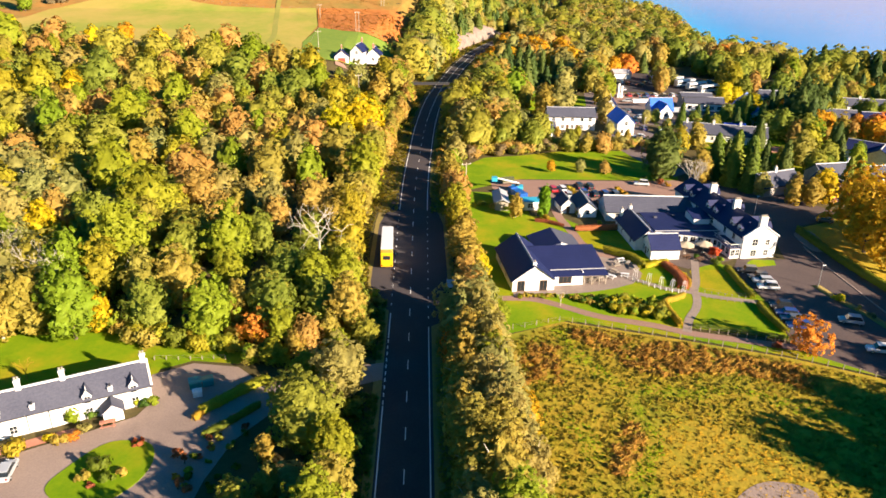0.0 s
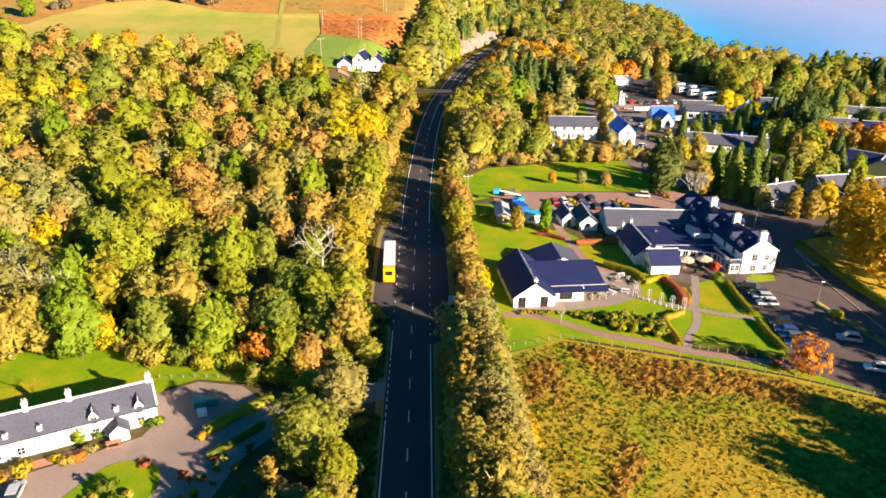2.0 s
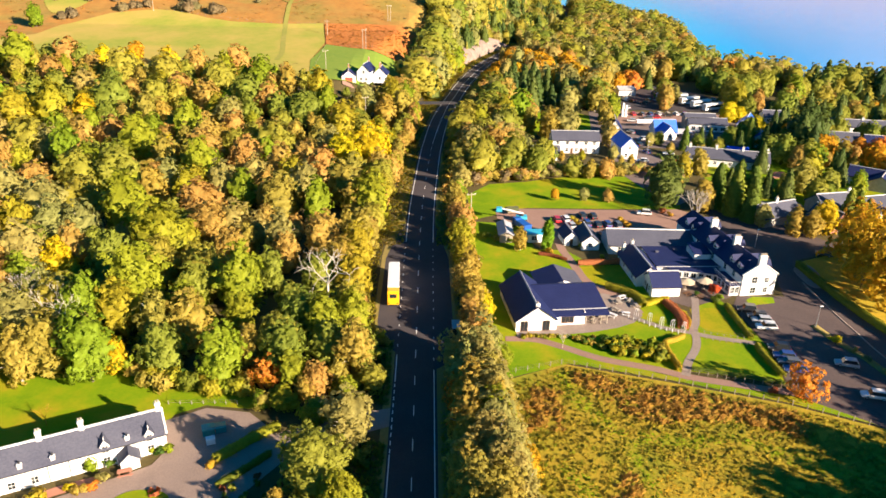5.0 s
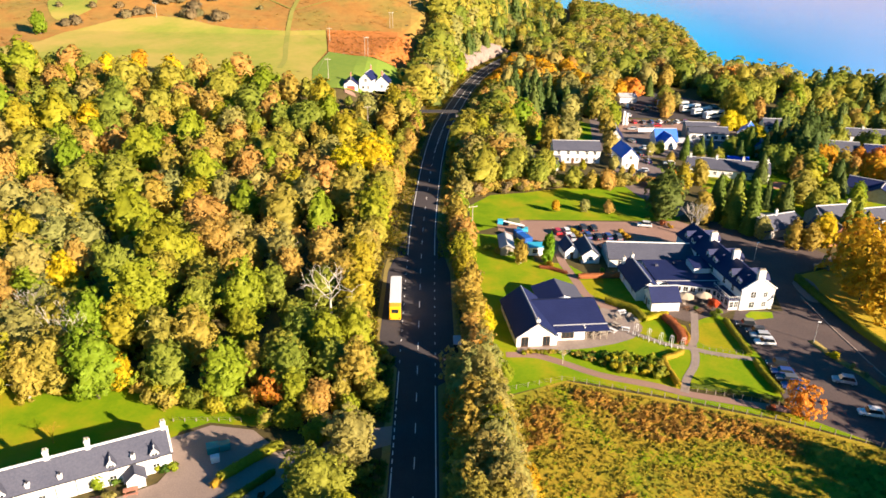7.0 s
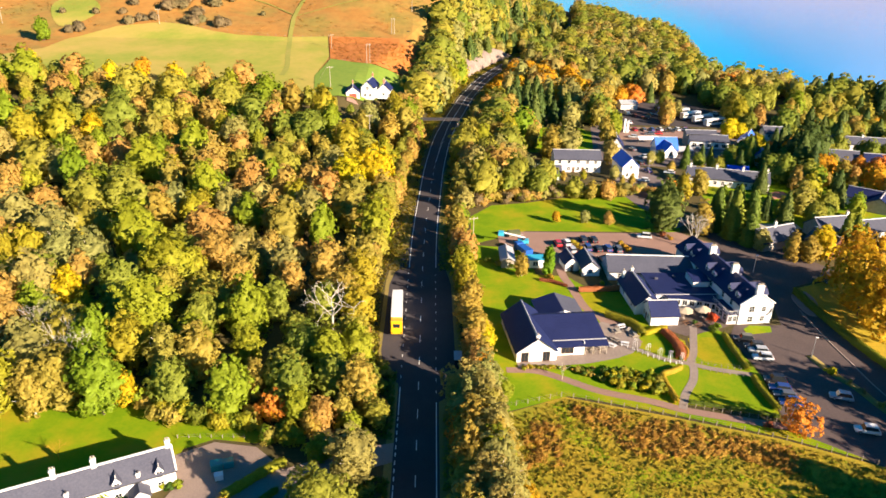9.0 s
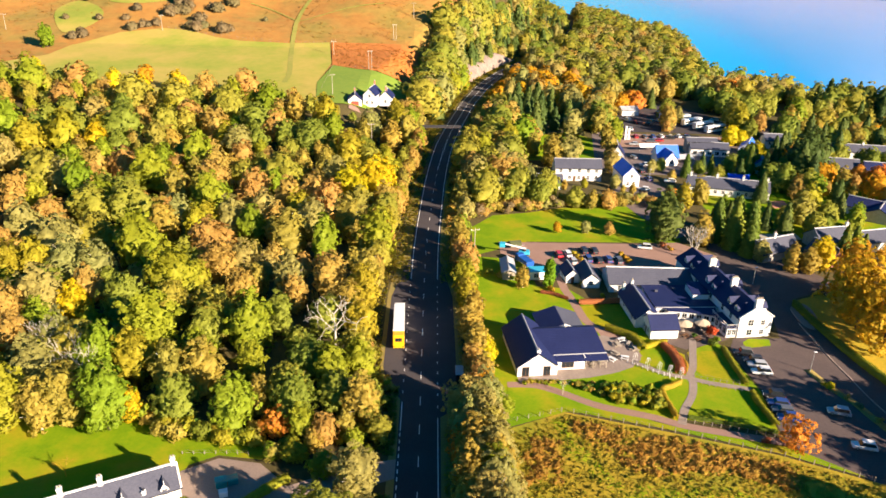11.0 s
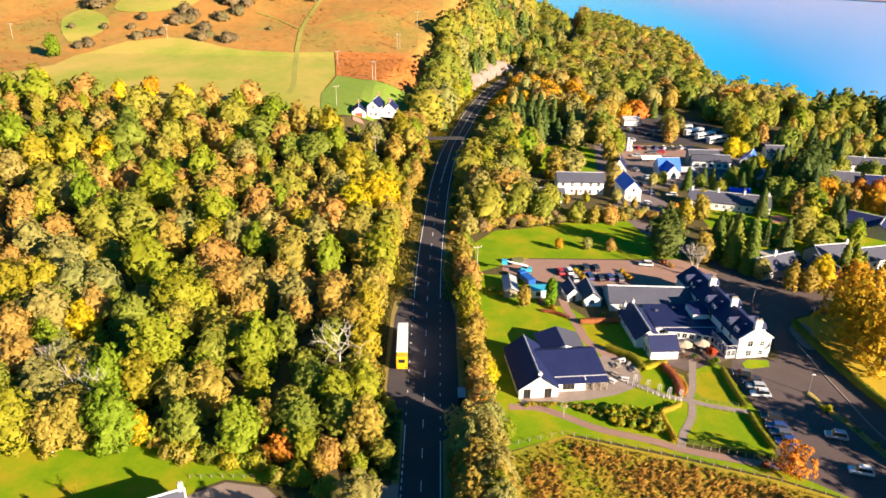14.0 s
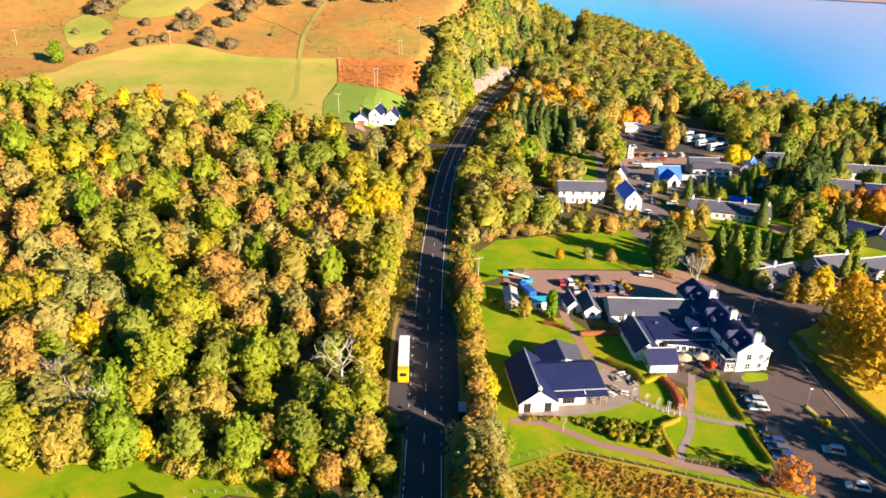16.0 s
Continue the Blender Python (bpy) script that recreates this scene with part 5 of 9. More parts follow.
for y in (3.2, 6.6, 14.6, 18.0, 26.5, 30):
    dormer(ht, pose(0.55, y, EH - 0.15, 0, 0, -90), 1.7, 1.55, 3.2, 2.5, M_SLATE)
    dormer(ht, pose(WH - 0.55, y, EH - 0.15, 0, 0, 90), 1.7, 1.55, 3.2, 2.5, M_SLATE)
window(ht, pose(2.9, 0, 3.9), 1.25, 1.5)
window(ht, pose(5.9, 0, 3.8), 0.95, 1.2)
window(ht, pose(2.9, 0, 1.3), 1.25, 1.4)
window(ht, pose(5.9, 0, 1.3), 0.95, 1.2)
for y in (4, 8, 14, 18, 22, 28):
    window(ht, pose(WH, y, 3.6, 0, 0, 90), 1.0, 1.5)
    window(ht, pose(WH, y, 1.3, 0, 0, 90), 1.0, 1.5)
    window(ht, pose(0, y, 3.9, 0, 0, -90), 1.0, 1.4)
# glazed porch and balcony on the west side
bm = bmesh.new()
box(bm, -2.6, -0.02, 0.3, 7.5, -0.3, 2.5, 0.02)
cs = part("sun_porch", bm, M_WHITE, ht)
bm = bmesh.new()
box(bm, -2.85, -0.02, 0.05, 7.75, 2.5, 2.68, 0.02)
part("porch_roof", bm, M_SLATE, cs)
for u in (-1.9, -0.8):
    window(cs, pose(u, 0.3, 1.45), 0.85, 1.4)
for y in (1.4, 3.2, 5.0, 6.6):
    window(cs, pose(-2.6, y, 1.45, 0, 0, -90), 1.2, 1.4)
bm = bmesh.new()
for y in np.arange(0.2, 7.7, 0.45):
    box(bm, -2.75, -2.71, y, y + 0.04, 2.68, 3.55)
box(bm, -2.77, -2.69, 0.1, 7.7, 3.52, 3.6)
for x in np.arange(-2.7, -0.1, 0.45):
    box(bm, x, x + 0.04, 0.12, 0.16, 2.68, 3.55)
box(bm, -2.7, -0.1, 0.1, 0.18, 3.52, 3.6)
part("railing", bm, M_WHITE, cs)
tagged(ht, "white two-storey hotel with slate roof, dormers and chimneys", "hotel")

house("hotel_wing", (48.5, 144.2), -1.5, 24.5, 9.5, 2.5, 5.0, "long low white wing with weathered grey slate roof", roof=M_GREYSLATE, cap=M_WHITE, cat="building",
      wins=[("f", u, 1.4, 1.2, 1.2) for u in (3, 6.5, 10, 13.5, 17, 20.5)])
house("hotel_outbuilding", (56.8, 126.2), 94, 14.0, 6.0, 2.5, 4.9, "narrow white outbuilding with dark slate roof", cat="building", wins=[("b", 3, 1.4, 0.9, 1.0), ("b", 9, 1.4, 0.9, 1.0), ("f", 4, 1.4, 0.9, 1.0)], stacks=[(13.4, 3.0, 6.0), (13.4, 5.0, 5.2)])
house("hotel_store", (53.0, 120.5), 4, 6.6, 6.0, 2.6, 4.9, "white store with dark slate roof", roof=M_SLATE, cat="building", wins=[("l", 1.8, 1.5, 0.8, 1.1), ("l", 4.4, 1.5, 0.8, 1.1)], doors=[("l", 3.1, 0.9, 2.0)])
house("stable", (46.6, 146.5), 92, 9, 4.6, 2.3, 4.1, "small white stable with slate roof", cat="building", roof=M_GREYSLATE, wins=[("l", 2.3, 1.4, 1.0, 1.0)])
house("garden_shed", (41.6, 149.5), 97, 6, 3.6, 2.2, 3.9, "small white gabled shed with dark slate roof", cat="shed", doors=[("l", 1.8, 0.9, 1.9)])
# flat-roofed links round the courtyard
fl = new("kitchen_block")
fl.matrix_world = pose(57, 131, 0, 0, 0, 2)
bm = bmesh.new()
box(bm, 0, 15.6, 0, 12, -0.4, 2.6)
part("wall", bm, M_WHITE, fl)
bm = bmesh.new()
box(bm, -0.2, 15.7, -0.2, 12.2, 2.6, 2.78, 0.02)
part("flat_roof", bm, M_SLATE, fl)
bm = bmesh.new()
box(bm, 10.5, 14.5, 4.0, 9.5, 2.78, 4.2, 0.02)
rl = part("roof_lantern", bm, M_WHITE, fl)
bm = bmesh.new()
slope(bm, (10.3, 3.8, 4.3), (14.7, 3.8, 4.3), (14.7, 9.7, 5.0), (10.3, 9.7, 5.0), 0.12)
part("lantern_roof", bm, M_SLATE, rl)
for u in (1.6, 4.2, 6.8, 9.4, 12.0):
    window(fl, pose(u, 0, 1.4), 1.3, 1.2)
bm = bmesh.new()
box(bm, -0.22, 15.72, -0.24, 0.02, 2.78, 2.92, 0.02)
part("parapet_capping", bm, M_LEAD, fl)
for x, y in [(2.6, 8.4), (7.6, 9.6)]:
    bm = bmesh.new()
    box(bm, x - 0.4, x + 0.4, y - 0.3, y + 0.3, 2.78, 3.25, 0.04)
    part("roof_duct", bm, M_GREYSLATE, fl)
tagged(fl, "flat-roofed white kitchen block with row of windows", "building")


def garden_room():
    """A curved glazed room along the courtyard: straight bays round an arc."""
    gr = new("garden_room")
    pts = [Vector((59.6 + 11.4 * k / 7, 129.7 - 2.7 * (k / 7) ** 2, 0)) for k in range(8)]
    for a, b in zip(pts, pts[1:]):
        d = b - a
        m = pose(a.x, a.y, 0.05, 0, 0, math.degrees(math.atan2(d.y, d.x)))
        bm = bmesh.new()
        box(bm, 0, d.length, 0, 0.25, -0.3, 2.5, 0.01, m)
        bay = part("bay", bm, M_WHITE, gr)
        window(bay, m @ pose(d.length / 2, 0, 1.45), d.length * 0.62, 1.25, M_WHITE, (1, 0))
    bm = bmesh.new()
    top = [bm.verts.new((p.x, p.y - 0.3, 2.72)) for p in pts] + [bm.verts.new((71.9, 132.6, 2.72)), bm.verts.new((59.0, 131.2, 2.72))]
    low = [bm.verts.new(v.co - Vector((0, 0, 0.16))) for v in top]
    bm.faces.new(top)
    bm.faces.new(low[::-1])
    for k in range(len(top)):
        q = (k + 1) % len(top)
        bm.faces.new((top[k], low[k], low[q], top[q]))
    bmesh.ops.recalc_face_normals(bm, faces=bm.faces[:])
    part("flat_roof", bm, M_SLATE, gr)
    return tagged(gr, "curved white glazed garden room facing the courtyard", "building")


garden_room()

# farmhouse
house("farmhouse", (-24.6, 305), 80, 10.5, 5.8, 4.9, 7.8, "tall white gabled farmhouse with slate roof", cat="farmhouse", z=11.4, wins=[("l", 2.8, 4.6, 0.9, 1.2), ("l", 1.6, 1.5, 0.9, 1.1), ("l", 4.0, 1.5, 0.9, 1.1), ("f", 3, 1.6, 0.9, 1.1), ("f", 7, 1.6, 0.9, 1.1)], stacks=[(10.0, 2.9, 9.6)])
house("farmhouse_extension", (-17.4, 309.5), 84, 7.5, 6.0, 3.4, 6.2, "white farmhouse extension with slate roof and brick stack", cat="farmhouse", z=11.0, wins=[("l", 3, 1.6, 1.0, 1.2), ("f", 3.5, 1.6, 0.9, 1.1)], stacks=[(0.8, 3.0, 8.2), (2.0, 3.0, 8.0)])
wing_house = house("farmhouse_wing", (-30.6, 302.6), 96, 8.0, 6.2, 2.6, 5.0, "low white farmhouse wing with a red garage door", cat="farmhouse", z=12.0, doors=[("l", 3.1, 3.4, 2.1)], stacks=[(7.4, 3.1, 6.6)])
M_REDDOOR = plain("red_door_paint", (0.52, 0.07, 0.05), 0.5)
for c in wing_house.children:
    if c.name.startswith("door"):
        c.data.materials[0] = M_REDDOOR

for c in bpy.data.objects:
    if c.parent and c.parent.name.startswith("farmhouse") and c.name.startswith("chimney"):
        c.data.materials[0] = M_REDSTONE
sheet("patio_farm", [(-36, 297), (-24, 297.5), (-23.5, 302.5), (-36.5, 302)], M_PINKGRAVEL, 0.35, "pinkish paved terrace before the farmhouse", "terrace")

# village
W2 = [("f", u, zz, 1.0, 1.2) for u in (2, 5.5, 9, 12.5, 15.5) for zz in (1.4, 4.0)]
vil = "village houses"
house("village_house", (48.2, 236), 0, 17.5, 8, 5.0, 7.4, "long white two-storey house with grey roof", roof=M_GREYSLATE, wins=W2, doors=[("f", 7.3, 1.0, 2.0), ("f", 10.8, 1.0, 2.0)], group=vil)
house("village_house", (40, 226), 0, 9.5, 7, 2.4, 4.6, "low house with weathered grey slate roof", roof=M_GREYSLATE, wins=[("f", 3, 1.3, 1.0, 1.0), ("f", 6.5, 1.3, 1.0, 1.0)], group=vil)
house("village_house", (78.4, 229.5), 95, 12, 6.2, 4.6, 7.8, "white gabled house with blue slate roof", roof=M_BLUEROOF, wins=[("l", 2, 1.5, 0.9, 1.3), ("l", 4.3, 1.5, 0.9, 1.3), ("l", 3.1, 4.4, 0.9, 1.2), ("b", 3, 1.5, 0.9, 1.2), ("b", 8, 1.5, 0.9, 1.2)], group=vil)
house("village_house", (81, 263), 80, 9, 6.0, 2.4, 6.4, "small white gabled house with brown roof", roof=M_SLATE, wins=[("l", 3, 1.4, 1.4, 1.2)], group=vil)
house("village_hall", (94, 261), 2, 9, 7.5, 2.6, 6.6, "village hall with steep blue-grey roof", roof=M_BLUEROOF, wins=[("f", 3, 1.4, 1.6, 1.2), ("f", 8, 1.4, 1.6, 1.2)], cat="hall")
house("village_hall", (101.5, 258), 100, 8, 5.5, 2.6, 5.6, "village hall wing with blue-grey roof", roof=M_BLUEROOF, wins=[("l", 2.7, 1.4, 1.4, 1.2)], cat="hall")
house("village_shop", (112, 274), -8, 16, 9, 3.2, 4.9, "long low shop with grey roof", roof=M_GREYSLATE, wins=[("f", u, 1.5, 1.6, 1.3) for u in (2, 5, 8, 11, 14)], cat="shop")
house("terrace_house", (94.6, 224.0), -14.5, 28, 7.5, 3.0, 5.6, "long white terrace with weathered grey slate roof", roof=M_GREYSLATE, wins=[("f", u, 1.5, 0.9, 1.1) for u in np.arange(2, 27, 2.6)], stacks=[(1, 3.7, 7.0), (10, 3.7, 7.0), (19, 3.7, 7.0), (27.2, 3.7, 7.0)], cat="terrace", group=vil)
house("village_house", (97, 163.5), 22, 14, 7, 2.8, 5.6, "stone villa with steep grey slate roofs", roof=M_GREYSLATE, wall=M_STONE, wins=[("f", 3, 1.4, 1.0, 1.3), ("f", 10, 1.4, 1.0, 1.3)], stacks=[(7, 3.5, 7.2)], group=vil)
house("village_house", (111, 168), -70, 9, 6.5, 2.8, 5.8, "stone villa wing with red gable and slate roof", roof=M_GREYSLATE, wall=M_REDSTONE, wins=[("r", 3.2, 1.5, 1.2, 1.4)], group=vil)
house("village_house", (118, 172), 12, 12, 8, 3.0, 6.0, "stone house with grey slate roof", roof=M_GREYSLATE, wall=M_STONE, wins=[("f", 3, 1.5, 1.0, 1.2), ("f", 8, 1.5, 1.0, 1.2)], stacks=[(11, 4, 7.4)], group=vil)
house("village_house", (143, 206), -38, 14, 8, 2.8, 5.2, "bungalow with dark blue slate roof", roof=M_SLATE, wins=[("f", 3, 1.4, 1.4, 1.1), ("f", 10, 1.4, 1.4, 1.1)], group=vil)
house("village_house", (152, 194), 50, 13, 8, 2.8, 5.0, "bungalow with hipped slate roof", roof=M_SLATE, wall=M_STONE, wins=[("f", 3, 1.4, 1.4, 1.1)], group=vil)
for dx in (0, 10.5, 21):
    house("terrace_house", (162 + dx, 272 - dx * 0.18), -10, 10.2, 7, 4.2, 6.4, "white terraced house with grey slate roof", roof=M_GREYSLATE, wins=[("f", u, zz, 1.1, 1.1) for u in (2, 5, 8) for zz in (1.4, 3.3)], stacks=[(0.4, 3.5, 7.4)], cat="terrace", group=vil)
house("village_house", (150, 288), -5, 11, 7, 3.6, 5.8, "white house with grey slate roof", roof=M_GREYSLATE, wins=[("f", u, 2.4, 1.1, 1.1) for u in (2, 5, 8)], group=vil)
house("village_house", (160, 250), -12, 11, 7.5, 2.8, 5.6, "house with grey slate roof and red gable", wall=M_REDSTONE, roof=M_GREYSLATE, wins=[("f", 3, 1.4, 1.0, 1.2)], group=vil)
house("village_house", (171, 244), -12, 9, 8.5, 2.8, 5.8, "house with dark blue slate roof", wall=M_STONE, roof=M_SLATE, wins=[("f", 3, 1.4, 1.0, 1.2)], group=vil)
house("village_house", (139, 272), 60, 10, 7, 3.0, 6.2, "house with steep blue slate roof", roof=M_BLUEROOF, wins=[("r", 3, 1.4, 1.0, 1.2)], group=vil)
house("village_house", (132, 172), 14, 11, 8, 3.2, 5.4, "white house with weathered grey slate roof", roof=M_GREYSLATE, wins=[("f", 3, 1.5, 1.2, 1.2), ("f", 7, 1.5, 1.2, 1.2)], group=vil)

# ---- woods ----
def scatter(region, gap, keep, seed):
    """Points inside a region (function of x, y) on a jittered grid."""
    g = np.random.default_rng(seed)
    out = []
    for k, yy in enumerate(np.arange(keep[2], keep[3], gap * 0.87)):
        for xx in np.arange(keep[0] + (k % 2) * gap / 2, keep[1], gap):
            x, y = xx + g.uniform(-0.36, 0.36) * gap, yy + g.uniform(-0.36, 0.36) * gap
            u, s = g.uniform(), g.uniform(0.72, 1.28)
            if in_view(x, y) and region(x, y):
                out.append((x, y, u, s))
    return out


def in_view(x, y):
    """The stretch of the plan that the camera passes over."""
    return abs(x - 2) < 0.64 * (y + 25) + 14


def in_poly(poly):
    p = np.array(poly, float)
    return lambda x, y: bool(inside(p, np.array([x]), np.array([y]))[0])


def clear(x, y, gap):
    """Away from planted trees and from buildings."""
    return all((x - a) ** 2 + (y - b) ** 2 > gap * gap for a, b in PLANTED) and all((x - a) ** 2 + (y - b) ** 2 > r * r for a, b, r in FOOTPRINTS)


def west_edge(y):
    return np.interp(y, [70, 84, 100, 128, 150, 185, 230, 300, 330], [-7.5, -9, -10.5, -12.5, -12, -9.5, -6.5, 0, 6])


def west_wood(x, y):
    if x > west_edge(y) - 2.0:
        return False
    lower = np.interp(x, [-140, -73, -61, -52, -44, -30, -23, -14], [99, 93, 92.5, 89, 84.5, 82, 77, 73])
    upper = np.interp(x, [-240, -191, -159, -133, -104, -81, -59, -46, -36, -22, -10, 8], [332, 322, 311, 303, 291, 299, 291, 276, 266, 268, 288, 312])
    return lower < y < upper


def west_kind(x, y, u):
    """Which tree grows where in the west wood: greens near, russet in the middle, mixed dark and gold far off."""
    n = 0.5 + 0.5 * noise.noise((x * 0.03, y * 0.03, 3.0))
    u = (u + 0.7 * (n - 0.5)) % 1.0
    if y < 125 and x < -22:
        return OAK if u < 0.40 else LIME if u < 0.78 else WILLOW if u < 0.90 else BIRCH
    if x > west_edge(y) - 12 and y < 130:
        return OAK if u < 0.45 else LIME if u < 0.75 else BIRCH if u < 0.9 else WILLOW
    if x > west_edge(y) - 12:
        return BIRCH if u < 0.55 else LIME if u < 0.80 else BROWN if u < 0.9 else OAK
    if y < 215:
        return BROWN if u < 0.44 else BIRCH if u < 0.70 else OAK if u < 0.84 else LIME
    return OAK if u < 0.40 else BROWN if u < 0.62 else BIRCH if u < 0.82 else LIME


# the large crowns of the west wood: x, y, size
WEST_TREES = {
    LIME: [(-181.1, 307.5, 1.25), (-139.4, 248.1, 1.25), (-149.2, 240.5, 1.25), (-165.8, 256.8, 1.25), (-83, 227.9, 1.25), (-121.8, 214.5, 1.12), (-94.2, 209.2, 1.25), (-113, 200.8, 1.01), (-67.5, 187.5, 1.03), (-76.5, 153.1, 1.25), (-68.8, 282.7, 1.25), (-43, 273.2, 1.13), (-29.9, 238.2, 1.25), (-28.3, 161.5, 0.79), (-13.4, 163.6, 0.89), (-50.4, 172.4, 0.73), (-104.1, 138.8, 1.09), (-60.4, 131.6, 1.25), (-58.2, 109.6, 1.25), (-64.8, 100.4, 0.9), (-58.4, 86.8, 0.93), (-77.4, 87.2, 0.88), (-58.2, 100.8, 0.81), (-14.4, 132.2, 0.77), (-37.1, 112.6, 0.95), (-13.7, 117.1, 0.74), (-12.4, 101.8, 0.68), (-34.9, 102, 0.65), (-34.6, 86.4, 0.79)],
    BROWN: [(-159.9, 310.4, 1.25), (-155.5, 283.9, 1.25), (-100.9, 298.8, 1.24), (-97.3, 268.2, 1.25), (-84.2, 259.7, 1.25), (-116.6, 219.4, 1.19), (-106.6, 219.5, 1.2), (-73.9, 217.4, 1.22), (-112.4, 176.5, 1.1), (-128.6, 190.2, 1.06), (-57.7, 157.1, 1.25), (-83.6, 306.9, 1.16), (-61.8, 260.2, 1.15), (-70.5, 206.3, 1.25), (-66.3, 228, 1.05), (-57.2, 199.2, 1.19), (-44.2, 192.7, 1.06), (-37.3, 199.8, 1.13), (-31.3, 190.7, 1.05), (-12.9, 195.8, 1.1), (-94.2, 118.2, 0.98), (-87.1, 107.5, 0.99), (-52.1, 145.1, 1.08), (-31.1, 131.7, 0.75), (-23.1, 137, 0.95)],
    OAK: [(-128.6, 288.6, 1.25), (-108.8, 286.2, 1.25), (-120.3, 258, 1.25), (-103.9, 258.1, 0.98), (-129.5, 210.4, 1.25), (-90, 182.4, 1.25), (-101.6, 182, 1.16), (-92, 163.1, 0.93), (-84.9, 279.7, 1.25), (-69.2, 261.6, 1.18), (-44.7, 249, 1.17), (-49.1, 211.9, 1.25), (-70, 126.2, 0.82), (-57.2, 124.2, 0.75), (-48.8, 123.6, 0.73), (-47.3, 112.8, 0.72), (-46.3, 89.9, 0.69), (-44.7, 116.9, 0.75), (-13.4, 106.8, 0.67), (-23.6, 102.6, 0.68), (-25.4, 93.1, 0.67), (-16.1, 91.9, 0.62)],
    BEECH: [(-135.6, 323.8, 0.6)],
    WILLOW: [(-136.1, 269.1, 1.25), (-152.3, 229.3, 1.25), (-123.3, 208.1, 1.15), (-116.2, 170, 1.25), (-72.6, 177.8, 1.17), (-99, 157, 1.25), (-71.8, 243.5, 1.25), (-31.4, 215.4, 1.25), (-49.5, 182.6, 1.18), (-57.4, 176.9, 1.25), (-33.1, 174.6, 1.12), (-24.4, 273.8, 1.25), (-89.8, 125.5, 1.25), (-91.7, 144.9, 1.17), (-83.7, 143.8, 1.1), (-77.1, 108, 0.93), (-77, 98.4, 1.15), (-46.9, 147.8, 1.05), (-33.2, 138.4, 0.95), (-41.5, 148.1, 0.64)],
    MAPLE: [(-126.4, 245.5, 0.91), (-81.4, 126, 0.68), (-55.9, 89.9, 0.53)],
    BIRCH: [(-103.4, 244.3, 1.25), (-81.4, 198, 1.25), (-75.1, 170.6, 1.07), (-56.2, 278.8, 1.25), (-22.9, 176.3, 1.25), (-38.5, 165.6, 1.25), (-17.5, 166, 1.18), (-21.3, 192, 1.15), (-14.5, 265.6, 1.25), (-9, 282.9, 1.25), (-66.6, 88.6, 1.17), (-70.8, 86.6, 0.85), (-49.7, 97.3, 0.98), (-43.5, 98.2, 1.16), (-14.5, 141.7, 1.13), (-17.6, 125.1, 1.04), (-11.1, 88.3, 0.85), (-30.7, 91, 0.7)],
}
MAPLE.plant(-16.8, 203, 1.28, 0.4, "large maple in brilliant yellow autumn leaf", k=0)
MAPLE.plant(-24, 198, 1.08, 2.0, "large maple in brilliant yellow autumn leaf", k=1)
far_plants = []
for sp, spots in WEST_TREES.items():
    for i, (x, y, s) in enumerate(spots):
        if y + 0.3 * abs(x) < 188:
            sp.plant(x, y, s, i * 1.3, squash=0.84 if s > 1.0 else 1.0)
        else:
            far_plants.append((sp, x, y, s * 0.92))
            PLANTED.append((x, y))

for sp, x, y, s in [(LIME, -21.5, 83, 0.5), (BROWN, -17, 82, 0.5), (BIRCH, -13.5, 84, 0.48), (LIME, -11.5, 80, 0.32), (OAK, -24, 88, 0.7), (OAK, -71, 103, 0.85), (LIME, -66.5, 100, 0.75), (OAK, -75, 100.5, 0.7), (OAK, -10.5, 90, 0.6), (CHERRY, -26.5, 84.5, 1.0)]:
    sp.plant(x, y, s, x, "small orange-leaved tree at the wood's edge" if sp is CHERRY else "")
# younger trees between the large crowns
for x, y, u, s in scatter(west_wood, 7.4, (-250, 12, 74, 345), 11):
    if not clear(x, y, 6.2):
        continue
    sp = west_kind(x, y, u)
    s *= 0.62
    if math.hypot(x + 18, y - 201) < 9 or (y < 94 and x > -27):
        continue
    PLANTED.append((x, y))
    if y + 0.3 * abs(x) < 150:
        sp.plant(x, y, s, u * 6.28)
    else:
        far_plants.append((sp, x, y, s))
for x, y, s in [(-117, 315, 0.6), (-148, 318, 0.6), (-190, 330, 0.7), (-86, 214, 0.6), (-130, 306, 0.6), (-170, 318, 0.5)]:
    far_plants.append((MAPLE, x, y, s))
forest_stuff("far_woodland", "dense mixed autumn wood in green, russet and gold", far_plants)

# the wood's edge along the road
g = np.random.default_rng(23)
for y in np.arange(142, 292, 5.2):
    sp = [BIRCH, LIME, OAK, BROWN, BIRCH][int(g.integers(5))]
    sp.plant(float(west_edge(y)) - 0.6 - g.uniform(0, 2.2), y + g.uniform(-1.5, 1.5), g.uniform(0.42, 0.66), g.uniform(0, 6))

